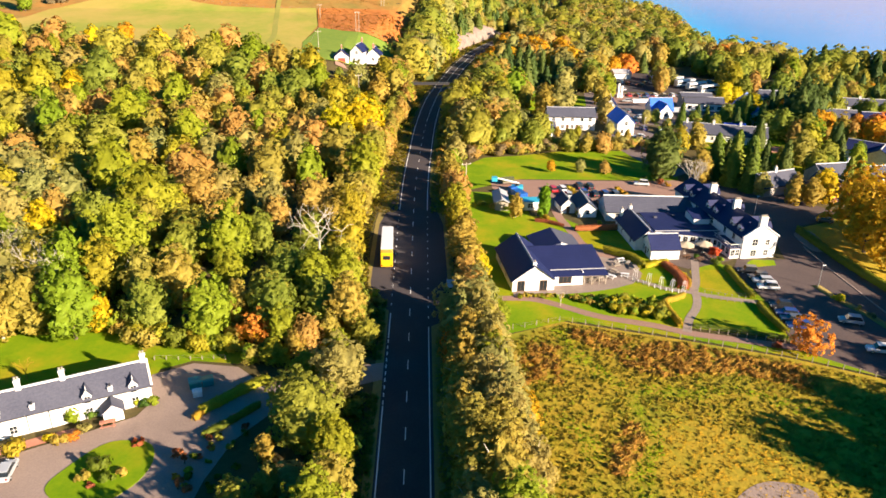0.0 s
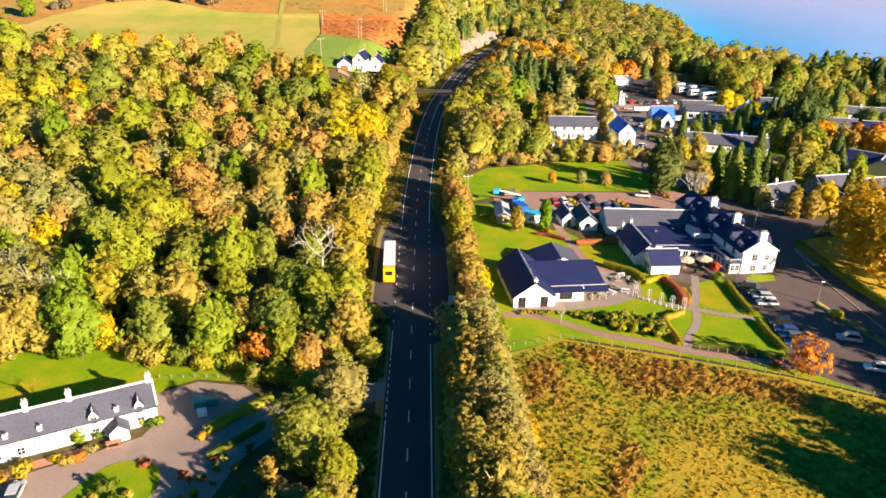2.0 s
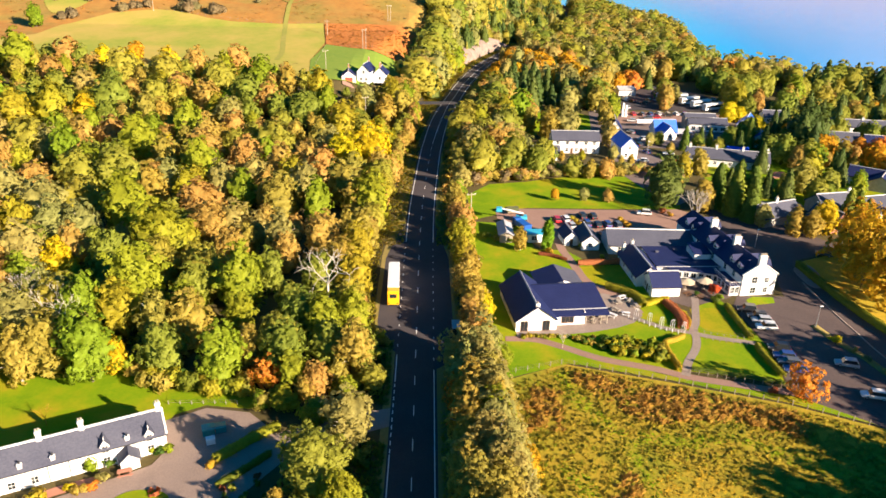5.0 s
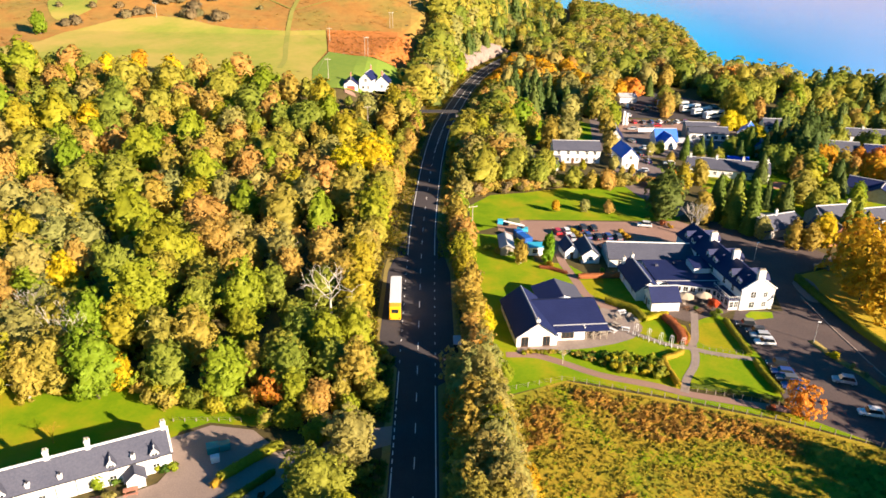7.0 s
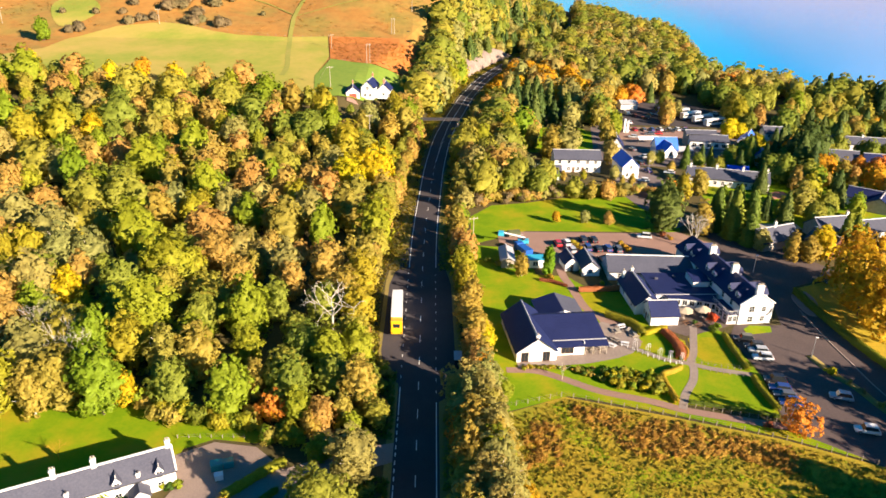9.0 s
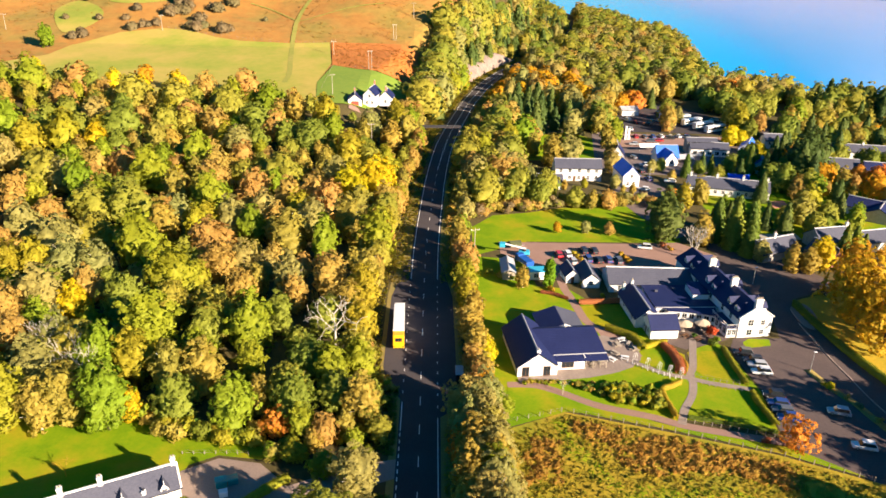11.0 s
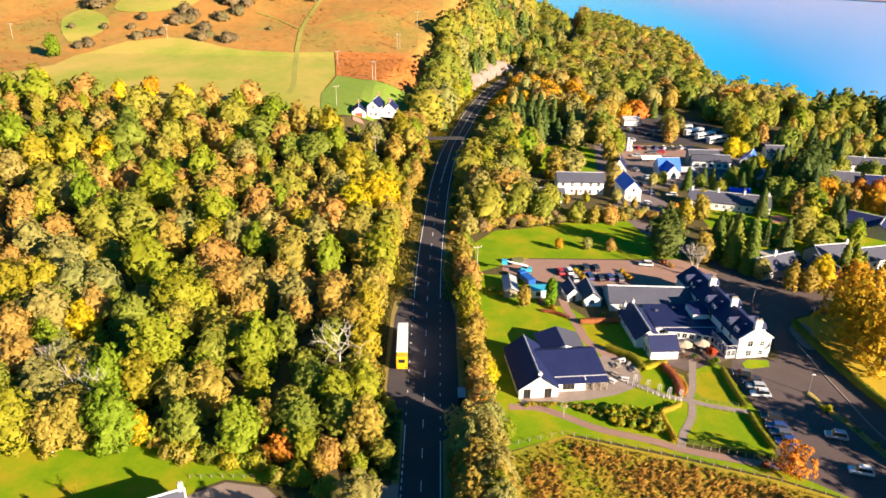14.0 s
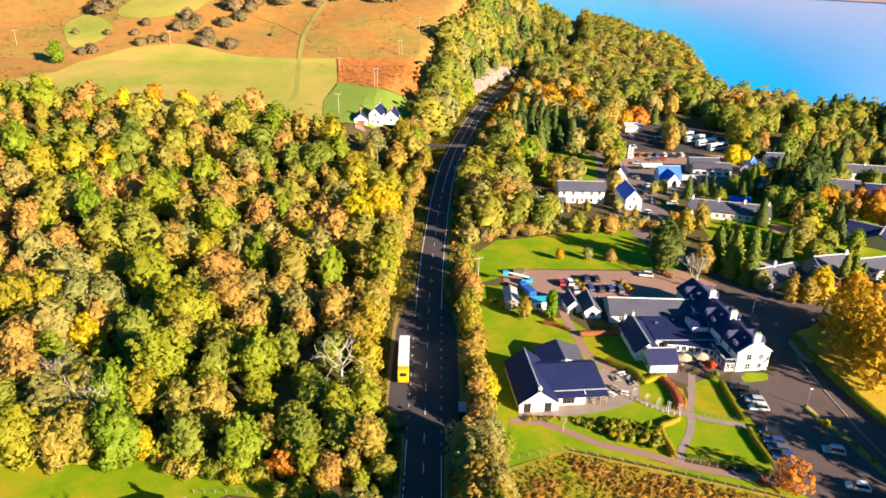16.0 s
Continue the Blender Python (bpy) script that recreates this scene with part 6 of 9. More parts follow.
# between the cottage yard and the road
for sp, x, y, s, q in [(OAK, -14.1, 58.0, 0.91, 0.78), (WILLOW, -10, 68.2, 0.95, 0.8), (LIME, -9.3, 50.9, 0.62, 1.0), (BIRCH, -18.7, 54, 0.38, 0.88), (LIME, -16, 74, 0.44, 0.69), (LIME, -22.2, 77.8, 0.43, 0.7), (BIRCH, -19.1, 80.3, 0.48, 0.77), (OAK, -7.4, 83.7, 0.43, 0.78), (WILLOW, -13.7, 46.7, 0.56, 0.66),
                       (BIRCH, -8.6, 42, 0.8, 1), (LIME, -9.4, 37, 0.75, 1), (WILLOW, -14, 37, 0.6, 1), (BIRCH, -9, 32, 0.85, 1), (BIRCH, -17, 46, 0.45, 1), (OAK, -20, 43, 0.4, 1), (OAK, -12, 27, 0.8, 1), (LIME, -17, 32, 0.6, 1)]:
    sp.plant(x, y, s, x, {OAK: "bushy oak with yellowing leaves by the road"}.get(sp, ""), squash=q)

# tree belt between the road and the hotel
g = np.random.default_rng(5)
for y in np.arange(30, 88, 3.4):
    for x0 in (8.6, 12.4) if y < 66 else (9.2, 12.6):
        x, yy = x0 + g.uniform(-1.1, 1.1), y + g.uniform(-1.4, 1.4)
        sp = BIRCH if g.uniform() < 0.45 else LIME if g.uniform() < 0.08 else WILLOW
        sp.plant(x, yy, g.uniform(0.68, 0.95), g.uniform(0, 6), group="roadside tree belt")
for x, y, s in [(15.5, 52, 0.7), (16, 46, 0.75), (15.5, 58, 0.6), (15, 66, 0.55)]:
    WILLOW.plant(x, y, s, y, group="roadside tree belt")
BEECH.plant(16.8, 60, 0.42, 1, "slim tree with pale orange leaves at the meadow edge")
CHERRY.plant(8.6, 78, 1.25, 0, "small scarlet-leaved cherry by the road")
CHERRY.plant(8.2, 72, 0.8, 2, "small dark red cherry by the road")
for y in np.arange(88, 178, 4.4):
    x, yy = 11.3 + g.uniform(-1.0, 1.0) - 1.2 * float(smooth(150, 175, y)), y + g.uniform(-1.6, 1.6)
    u = g.uniform()
    sp = BIRCH if u < 0.5 else BROWN if u < 0.62 else LIME if u < 0.8 else BROWN
    sp.plant(x, yy, g.uniform(0.5, 0.72), g.uniform(0, 6), group="roadside tree belt")
BIRCH.plant(13, 101, 0.6, 1)
MAPLE.plant(14.0, 109.5, 0.46, 1, "small bright yellow maple in the roadside belt", group="roadside tree belt")
MAPLE.plant(13.2, 114.5, 0.38, 2, "small bright yellow maple in the roadside belt", group="roadside tree belt")
BEECH.plant(12.2, 97.0, 0.42, 1, "slim golden orange tree in the roadside belt", group="roadside tree belt")
LIME.plant(16.4, 90.5, 0.36, 1, "low round lime-green tree beside the annex lawn", squash=0.85)
CHERRY.plant(9.9, 92.0, 0.85, 1, "small scarlet-leaved cherry by the road")

# woods east of the road, to the shore
EAST_WOOD = in_poly([(2, 178), (14, 189), (26, 200), (46, 208), (66, 207), (68, 214), (38, 217), (36, 250), (68, 252), (74, 300), (92, 330), (98, 374), (120, 384), (150, 384), (176, 356), (186, 374), (222, 388), (180, 436), (186, 476), (200, 540), (212, 636), (190, 763), (146, 850), (132, 970), (100, 990), (40, 700)])
GLADE = in_poly([(44, 266), (72, 264), (75, 298), (60, 306), (46, 296)])


def east_wood(x, y):
    return x > road_x(y) + (7.5 if y < 222 else 10.5 if y < 285 else 12 if y < 440 else 7) and EAST_WOOD(x, y) and not GLADE(x, y) and not (54 < x < 84 and 206 < y < 236)


def east_kind(x, y, u):
    if math.hypot((x - 56) / 17, (y - 332) / 28) < 1:
        return FIR
    if 340 < y < 434 and x < 90 and u < 0.75:
        return BEECH if u < 0.5 else BROWN
    if y < 300:
        return BIRCH if u < 0.25 else OAK if u < 0.50 else WILLOW if u < 0.82 else LIME if u < 0.88 else BROWN
    return OAK if u < 0.36 else BIRCH if u < 0.46 else BROWN if u < 0.60 else WILLOW if u < 0.95 else FIR


plants = []
for x, y, u, s in scatter(east_wood, 9.6, (0, 240, 172, 980), 21):
    if not clear(x, y, 3.5):
        continue
    sp = east_kind(x, y, u)
    s *= (0.95 if y < 330 else 0.92) * (0.62 if 285 < y < 470 and x < road_x(y) + 19 else 1.0)
    if y < 222:
        sp.plant(x, y, s * 0.85, u * 6)
    else:
        plants.append((sp, x, y, s * (0.75 if sp is FIR else 0.72 if sp is BEECH else 1)))
forest_stuff("shore_woodland", "autumn woods running down to the loch", plants)

# plantation on the slope above the bend
PLANTATION = in_poly([(-4, 322), (-2, 350), (3, 395), (8, 440), (17, 468), (31, 520), (50, 600), (60, 760), (135, 900), (132, 720), (110, 620), (80, 540), (58, 500), (46, 470), (30, 428), (20, 380), (12, 350), (6, 330), (-2, 318)])
plants = []
for x, y, u, s in scatter(lambda x, y: PLANTATION(x, y) and x < road_x(y) - 8 - 7 * float(smooth(400, 420, y)) * float(smooth(540, 505, y)), 6.8, (-20, 140, 312, 900), 31):
    edge = x < np.interp(y, [322, 395, 440, 468, 520], [5, 11, 16, 26, 42])
    upper = y > 445
    sp = (FIR if u < 0.35 else OAK if u < 0.7 else WILLOW) if edge else (FIR if u < 0.3 else LARCH if u < 0.5 else OAK if u < 0.75 else WILLOW) if upper else LARCH if u < 0.40 else LIME if u < 0.58 else WILLOW if u < 0.9 else FIR
    plants.append((sp, x, y, s * (1.35 if edge and sp is not FIR else 1.05 if edge else {FIR: 0.72, LARCH: 0.85}.get(sp, 0.75))))
plants.append((FIR, 70, 594, 1.7))
forest_stuff("hillside_plantation", "yellowing larch and dark spruce on the slope", plants)

# village trees
g = np.random.default_rng(9)
for sp, x, y, s in [(PINE, 73, 180, 0.95), (BEECH, 104, 364, 0.55), (MAPLE, 138, 296, 0.6), (MAPLE, 141, 292, 0.5), (CYPRESS, 100, 243, 0.95), (PINE, 144, 240, 1.1), (PINE, 150, 246, 1.05), (BEECH, 146, 231, 0.6), (OAK, 127, 252, 0.7),
                    (LIME, 127, 200, 0.75), (BIRCH, 122, 195, 0.85), (FIR, 91, 186, 0.62), (FIR, 95, 186, 0.6), (CYPRESS, 92, 174, 1.5), (CYPRESS, 95, 169, 1.35), (CYPRESS, 98, 177, 1.4), (CYPRESS, 101, 182, 1.3), (CYPRESS, 89, 180, 1.4), (CYPRESS, 95, 180, 1.5), (WILLOW, 97, 165, 0.5), (LIME, 88, 208, 0.55), (BIRCH, 95, 212, 0.7), (BIRCH, 84, 176, 0.75),
                    (MAPLE, 112, 160, 0.62), (MAPLE, 115, 164, 0.55), (BIRCH, 103, 158, 0.6), (BIRCH, 107, 157, 0.6), (CYPRESS, 122, 167, 1.1), (CYPRESS, 126, 169, 1.0), (LIME, 135, 186, 0.5), (LIME, 139, 192, 0.5), (CHERRY, 171, 236, 1.2), (CHERRY, 166, 240, 1.0),
                    (BIRCH, 173, 317, 0.9), (LARCH, 171, 306, 1.0), (FIR, 188, 297, 0.7), (BROWN, 116, 322, 0.75), (BROWN, 119, 330, 0.7), (OAK, 150, 305, 0.6), (BIRCH, 56, 206, 0.5), (BROWN, 62, 207, 0.5), (OAK, 51, 208, 0.5), (FIR, 118, 216, 0.6), (OAK, 130, 226, 0.75), (OAK, 137, 222, 0.7), (FIR, 141, 228, 0.8)]:
    sp.plant(x, y, s, x * 1.7)
for sp, x, y, s in [(BEECH, 101.5, 357, 0.55), (CHERRY, 108, 362, 1.6), (CHERRY, 111, 361, 1.4), (FIR, 120, 366, 0.62), (BROWN, 134, 384, 0.8), (OAK, 121, 341, 0.7), (WILLOW, 125, 334, 0.6), (BROWN, 113.5, 315, 0.42), (BIRCH, 116, 318, 0.36), (LIME, 83, 291, 0.75), (BIRCH, 80, 311, 0.9), (BROWN, 76, 318, 0.85), (MAPLE, 135, 292, 0.62),
                    (OAK, 149, 362, 0.85), (OAK, 154, 352, 0.85), (OAK, 158, 362, 0.9), (CHERRY, 168, 382, 2.0), (LIME, 148, 315, 0.85), (OAK, 151, 330, 0.9), (OAK, 159, 334, 0.9), (BROWN, 160, 320, 0.7), (OAK, 166, 344, 0.95), (OAK, 163.5, 300, 0.85), (LIME, 178, 321, 0.95), (FIR, 175, 300, 0.75), (OAK, 184, 330, 0.9), (OAK, 176, 350, 0.95),
                    (CYPRESS, 126.5, 248, 1.2), (MAPLE, 133, 257, 0.7), (FIR, 108.6, 250, 0.42), (OAK, 120, 251, 0.5), (FIR, 113, 252, 0.38), (CHERRY, 131, 249, 0.8), (FIR, 138.5, 232, 1.0), (FIR, 155.5, 252, 0.9), (BEECH, 137, 229, 0.42), (BEECH, 149, 233, 0.55), (FIR, 173, 271, 0.7), (BROWN, 191, 300, 0.5), (OAK, 190, 318, 0.8), (LIME, 137, 216, 0.6), (BIRCH, 152, 226, 0.7), (CHERRY, 167, 230, 1.2),
                    (LIME, 97, 214, 0.28), (LIME, 103, 210, 0.28), (BROWN, 93, 238, 0.32), (CHERRY, 89, 221, 0.4), (CYPRESS, 111, 246, 0.6), (OAK, 106, 246, 0.38), (WILLOW, 88, 248, 0.4), (BROWN, 86, 216, 0.35), (BIRCH, 70, 220, 0.3), (OAK, 44, 222, 0.5), (BIRCH, 50, 226, 0.28), (LIME, 58, 228, 0.22), (WILLOW, 69, 228, 0.4), (BIRCH, 74, 222, 0.3), (BROWN, 90, 214, 0.4), (WILLOW, 72, 248, 0.7), (BIRCH, 76, 268, 0.7), (BIRCH, 78, 284, 0.8), (OAK, 92, 250, 0.35)]:
    sp.plant(x, y, s, x * 1.3)
VILLAGE = in_poly([(98, 190), (140, 182), (190, 215), (260, 300), (250, 335), (190, 335), (165, 310), (120, 250), (100, 225)])
plants = []
for x, y, u, s in scatter(lambda x, y: VILLAGE(x, y), 7.2, (95, 270, 180, 340), 41):
    if clear(x, y, 5) and not (90 < x < 128 and 196 < y < 232):
        plants.append((FIR if u < 0.26 else BIRCH if u < 0.42 else OAK if u < 0.84 else BROWN if u < 0.94 else BEECH, x, y, s * 0.5))
SHORE_E = in_poly([(186, 338), (214, 344), (262, 332), (420, 320), (420, 375), (265, 386), (224, 390), (200, 374)])
for x, y, u, s in scatter(lambda x, y: SHORE_E(x, y), 7.5, (180, 420, 318, 392), 43):
    plants.append((OAK if u < 0.4 else FIR if u < 0.85 else WILLOW, x, y, s * 0.7))
forest_stuff("village_trees", "garden trees among the village houses", plants)

# golden beeches beside the access road, and the trees beyond the meadow
for x, y, s in [(104, 115, 1.12), (104.5, 126, 1.2), (109, 138, 1.05), (114, 120, 1.2), (121, 132, 1.15), (127, 118, 1.0)]:
    BEECH.plant(x, y, s, x, group="golden beeches")
for x, y, s in [(88, 45, 0.9), (93, 52, 1.0), (98, 42, 1.0), (90, 34, 1.0), (104, 58, 0.9), (80, 33, 0.7)]:
    OAK.plant(x, y, s, x)
for x, y, s in [(116, 82, 0.9), (104, 64, 0.85), (114, 60, 0.9)]:
    OAK.plant(x, y, s, x, "tall autumn oak beyond the car park")
for x, y, s in [(113, 72, 1.1), (80, 41, 0.9), (85, 36, 1.0)]:
    OAK.plant(x, y, s, x, "tall autumn oak beyond the meadow")
FIR.plant(119, 163, 0.45, 1)
BEECH.plant(122, 160, 0.5, 1)
for x, y, s in [(99, 84, 0.9), (112, 82, 0.9)]:
    BEECH.plant(x, y, s, x, "tall russet beech beyond the car park")
LIME.plant(-17.5, 98.5, 0.72, 2)
LIME.plant(125, 166, 0.5, 2)
FIR.plant(129, 169, 0.42, 2)
LIME.plant(134, 165, 0.42, 1)
BROWN.plant(139, 168, 0.5, 1)
CHERRY.plant(69.3, 81.6, 1.1, 0.7, "round ornamental tree with vivid orange leaves")
BEECH.plant(41, 184, 0.19, 41, "young lawn tree with pale orange leaves", squash=1.25)
WILLOW.plant(50, 184.6, 0.33, 1, "young lawn tree with thin yellowish leaves", squash=0.9)
BROWN.plant(57.4, 183.4, 0.32, 2, "young lawn tree with pale brown leaves", squash=0.95)
COLUMN.plant(33, 146.5, 0.95, 0)
BIRCH.plant(26, 146, 0.50, 0, "small silver birch with thin leaves")

# hillside bushes
g = np.random.default_rng(19)
LIME.plant(-211, 387, 0.78, 1, "round yellow-green tree at the pasture's edge")
for k, (x, y, r) in enumerate([(-215, 461, 6), (-221, 465, 5), (-216, 474, 6), (-209, 470, 5), (-199, 404, 4), (-204, 402, 3), (-159, 436, 4.5), (-155, 438, 4), (-150, 439, 4), (-156, 450, 4.6), (-150, 447, 4), (-138, 416, 4), (-142, 418, 3.4), (-138.6, 429, 4.2), (-134, 420, 3), (-122, 414, 4.4), (-118, 416, 3), (-132, 446, 4.4), (-137, 448, 3), (-125, 458, 4.4), (-122, 470, 4.6),
                               (-132, 469, 6), (-138, 472, 4), (-118, 478, 5), (-103, 479, 6), (-108, 482, 4), (-101, 435, 1.8), (-175, 416, 3.4), (-170, 420, 3), (-163, 422, 3.2), (-167, 420, 2.4), (-183, 429, 2.6), (-180, 441, 3.2), (-80, 478, 4.4), (-68, 486, 5), (-41, 485, 5.6), (-30, 489, 4.4), (-219, 430, 2.2), (-199, 429, 2.6), (-50, 490, 4), (-90, 490, 5)]):
    THORN.plant(x, y, r / 6.0, k * 1.1, squash=0.85)
# trees below the farmhouse
for sp, x, y, s in [(BIRCH, -20, 296, 0.5), (LIME, -16, 301, 0.7), (BIRCH, -13, 306, 0.75), (BROWN, -11, 312, 0.8), (LIME, -9, 300, 0.75), (BIRCH, -26, 288, 0.35), (OAK, -33, 286, 0.28), (BIRCH, -40, 288, 0.35), (LIME, -47, 294, 0.45), (OAK, -52, 290, 0.5), (BROWN, -6, 318, 0.7), (BIRCH, -17, 312, 0.6), (LIME, -13, 292, 0.8), (BIRCH, -5, 306, 0.8)]:
    sp.plant(x, y, s, x)

# ---- shrubs, hedges, grass ----
JOINED = {"wayside bush at the edge of the wood": [], "wayside bush beside the road": [], "bush with thinning autumn leaves at the lawn's end": [], "tangled wayside bush at the edge of the wood": [], "tangled wayside bush beside the road": []}


def shrub(x, y, r, h, mat, label, seed=0, name="shrub", group=""):
    g = np.random.default_rng(int(abs(x * 31 + y * 17)) + seed)
    n = max(5, int(7 * r))
    c = np.stack([g.uniform(-0.6, 0.6, n) * r, g.uniform(-0.6, 0.6, n) * r, g.uniform(0.25, 0.78, n) * h], 1)
    v, q, t, nn = lumps_mesh(g, c, g.uniform(0.32, 0.5, n) * min(r, h), 30, 0.12 + 0.07 * r)
    if label in JOINED:
        JOINED[label].append((v + np.array([x, y, height1(x, y)]), q, t, nn, mat))
        return None
    s = new(name)
    mesh_part("foliage", mesh_np(name, v, q, t, [mat], normals=nn), s)
    bm = bmesh.new()
    for k in range(3):
        tube(bm, (0.1 * k - 0.1, 0, -0.2), (c[k][0] * 0.6, c[k][1] * 0.6, c[k][2]), 0.05, 0.025, 5)
    part("stem", bm, M_BARK, s)
    s.location = (x, y, height1(x, y))
    return tagged(s, label, "shrub", group)


def hedge(line, w, h, mat, label, dens=1.0):
    """A clipped hedge along a line of points: a rounded closed body with short leaf sprays all over it."""
    p = np.array(open_curve(line, 6) if len(line) > 2 else line, float)
    seg = np.linalg.norm(np.diff(p, axis=0), axis=1)
    total = seg.sum()
    n = int(total / 0.45) + 2
    at = np.linspace(0, total, n)
    cum = np.concatenate([[0], np.cumsum(seg)])
    x, y = np.interp(at, cum, p[:, 0]), np.interp(at, cum, p[:, 1])
    tx, ty = np.gradient(x), np.gradient(y)
    tl = np.hypot(tx, ty)
    sx, sy = -ty / tl, tx / tl
    g = np.random.default_rng(int(total * 10))
    z = height(x, y)
    swell = 1 + 0.07 * np.sin(at * 1.3 + g.uniform(0, 6)) + 0.05 * np.sin(at * 2.9)
    swell *= np.clip(np.minimum(at, total - at) / (0.35 * w) + 0.35, 0, 1) ** 0.5
    m = 13
    ang = np.pi * (-0.12 + 1.24 * np.arange(m) / (m - 1))
    cu, cz = np.sign(np.cos(ang)) * np.abs(np.cos(ang)) ** 0.5, np.clip(0.5 + 0.5 * np.sign(np.sin(ang)) * np.abs(np.sin(ang)) ** 0.5, -0.05, 1)

    def skin(i, k, out):
        u, q = cu[k] * swell[i] * (w / 2) * out, cz[k] * h * (0.93 + 0.07 * swell[i]) * out
        return np.stack([x[i] + sx[i] * u, y[i] + sy[i] * u, z[i] + q], 1), np.stack([sx[i] * cu[k], sy[i] * cu[k], 2.0 * np.clip(cz[k] - 0.45, 0, 1) ** 1.2 + 0.05 + 0 * u], 1)
    ii, kk = np.repeat(np.arange(n), m), np.tile(np.arange(m), n)
    cv, cn = skin(ii, kk, 0.9 * g.uniform(0.95, 1.04, n * m))
    a = (np.arange(n - 1)[:, None] * m + np.arange(m - 1)).ravel()
    body = np.stack([a, a + 1, a + m + 1, a + m], 1)
    many = int(total * (w + 2 * h) * 26 * dens)
    li, lk = g.integers(0, n, many), g.integers(0, m, many)
    lv, ln = skin(li, lk, g.uniform(0.88, 0.98, many))
    lv += g.uniform(-0.12, 0.12, (many, 3))
    v, q, nn = leaf_quads(g, lv, ln, 0.10)
    cn /= np.linalg.norm(cn, axis=1)[:, None]
    hd = new("hedge", mesh_np("hedge", np.concatenate([v, cv]), np.concatenate([q, body + len(v)]), None, [mat], normals=np.concatenate([nn, cn])))
    return tagged(hd, label, "hedge")


GREEN_S, GOLD_S, RUST_S = "rounded green garden shrub", "golden yellow garden shrub", "russet red garden shrub"
# cottage garden
for x, y, r, h, m, lb in [(-48.6, 63.2, 1.5, 2.6, M_LIME, "tall bright green shrub against the cottage wall"), (-46.4, 64.3, 1.0, 1.4, M_HEDGE, GREEN_S), (-41.0, 67.0, 0.7, 1.3, M_LIME, GREEN_S), (-39.6, 67.2, 0.9, 1.3, M_HEDGE, GREEN_S), (-38.4, 67.8, 0.9, 1.4, M_LIME, GREEN_S),
                          (-53.5, 56.5, 1.8, 1.6, M_GOLD, GOLD_S), (-50.0, 59.0, 0.9, 1.3, M_YELLOW, GOLD_S), (-48.2, 58.6, 1.2, 1.2, M_OLIVE, "olive-gold shrub in the cottage garden"), (-46.8, 59.2, 1.0, 1.2, M_RED, "orange-leaved shrub in the cottage garden"), (-45.8, 60.6, 1.1, 1.5, M_GREY, "silver-grey shrub in the cottage garden"), (-56, 55, 1.4, 1.2, M_GOLD, GOLD_S),
                          (-40.5, 52.5, 1.5, 2.6, M_HEDGE, "feathery yellow-green shrub on the lawn island"), (-38.8, 51.0, 1.3, 1.1, M_HEDGE, GREEN_S), (-42.0, 51.2, 1.1, 1.0, M_OLIVE, "olive-gold shrub in the cottage garden"), (-40.4, 49.6, 0.6, 0.6, M_RUSSET, RUST_S), (-37.4, 52.2, 1.0, 1.0, M_OLIVE, "olive-gold shrub in the cottage garden"), (-41.2, 53.8, 1.2, 1.8, M_LIME, GREEN_S), (-37.6, 58.2, 1.2, 0.6, M_RUSSET, RUST_S),
                          (-29.5, 53.5, 0.6, 2.8, M_RUSSET, "tall thin red-leaved shrub"), (-30.8, 54.8, 0.8, 2.2, M_RUSSET, RUST_S), (-28.6, 51.6, 0.7, 1.0, M_LIME, GREEN_S), (-29.8, 50.6, 0.6, 1.0, M_GOLD, GOLD_S), (-28.9, 48.6, 0.6, 2.2, M_RUSSET, "tall thin red-leaved shrub")]:
    shrub(x, y, r, h, m, lb)
hedge([(-30.5, 64.6), (-28, 67), (-24.5, 70.5), (-22, 72.4)], 1.7, 1.4, M_LIME, "loose yellow-green hedge along the cottage drive")
hedge([(-31, 63), (-30, 65)], 1.2, 1.1, M_GOLD, "golden end of the drive hedge")
hedge([(-28.6, 59), (-25.5, 62), (-22, 66)], 1.2, 1.0, M_HEDGE, "low green hedge along the cottage drive")
g = np.random.default_rng(77)
for k in range(44):
    x, y = g.uniform(-29, -16), g.uniform(41, 61)
    if x < -14 - (y - 40) * 0.25:
        shrub(x, y, g.uniform(0.4, 0.9), g.uniform(0.4, 1.1), [M_HEDGE, M_HEDGE, M_OAK, M_RUSSET][k % 4], "low dark green shrub in the shaded garden" if k % 4 != 3 else "low russet shrub in the shaded garden", k)
for k in range(34):
    y = g.uniform(79, 104)
    x = -6.6 - g.uniform(0, 1) * np.interp(y, [79, 90, 104], [9, 6, 4])
    shrub(x, y, g.uniform(0.8, 1.8), g.uniform(1.0, 3.2), [M_OLIVE, M_LIME, M_OAK, M_HEDGE, M_BROWN][k % 5], "tangled wayside bush at the edge of the wood", k)
for k in range(26):
    y = g.uniform(36, 67)
    shrub(-6.2 - g.uniform(0, 1) * 6, y, g.uniform(0.8, 1.7), g.uniform(0.9, 2.6), [M_OLIVE, M_OAK, M_HEDGE][k % 3], "tangled wayside bush beside the road", k)
for k in range(40):
    y = g.uniform(76, 300)
    x = float(west_edge(y)) - g.uniform(0.0, 2.5)
    shrub(x, y, g.uniform(0.9, 1.7), g.uniform(1.2, 2.6), [M_OLIVE, M_LIME, M_OAK, M_BROWN][k % 4], "wayside bush at the edge of the wood", k)
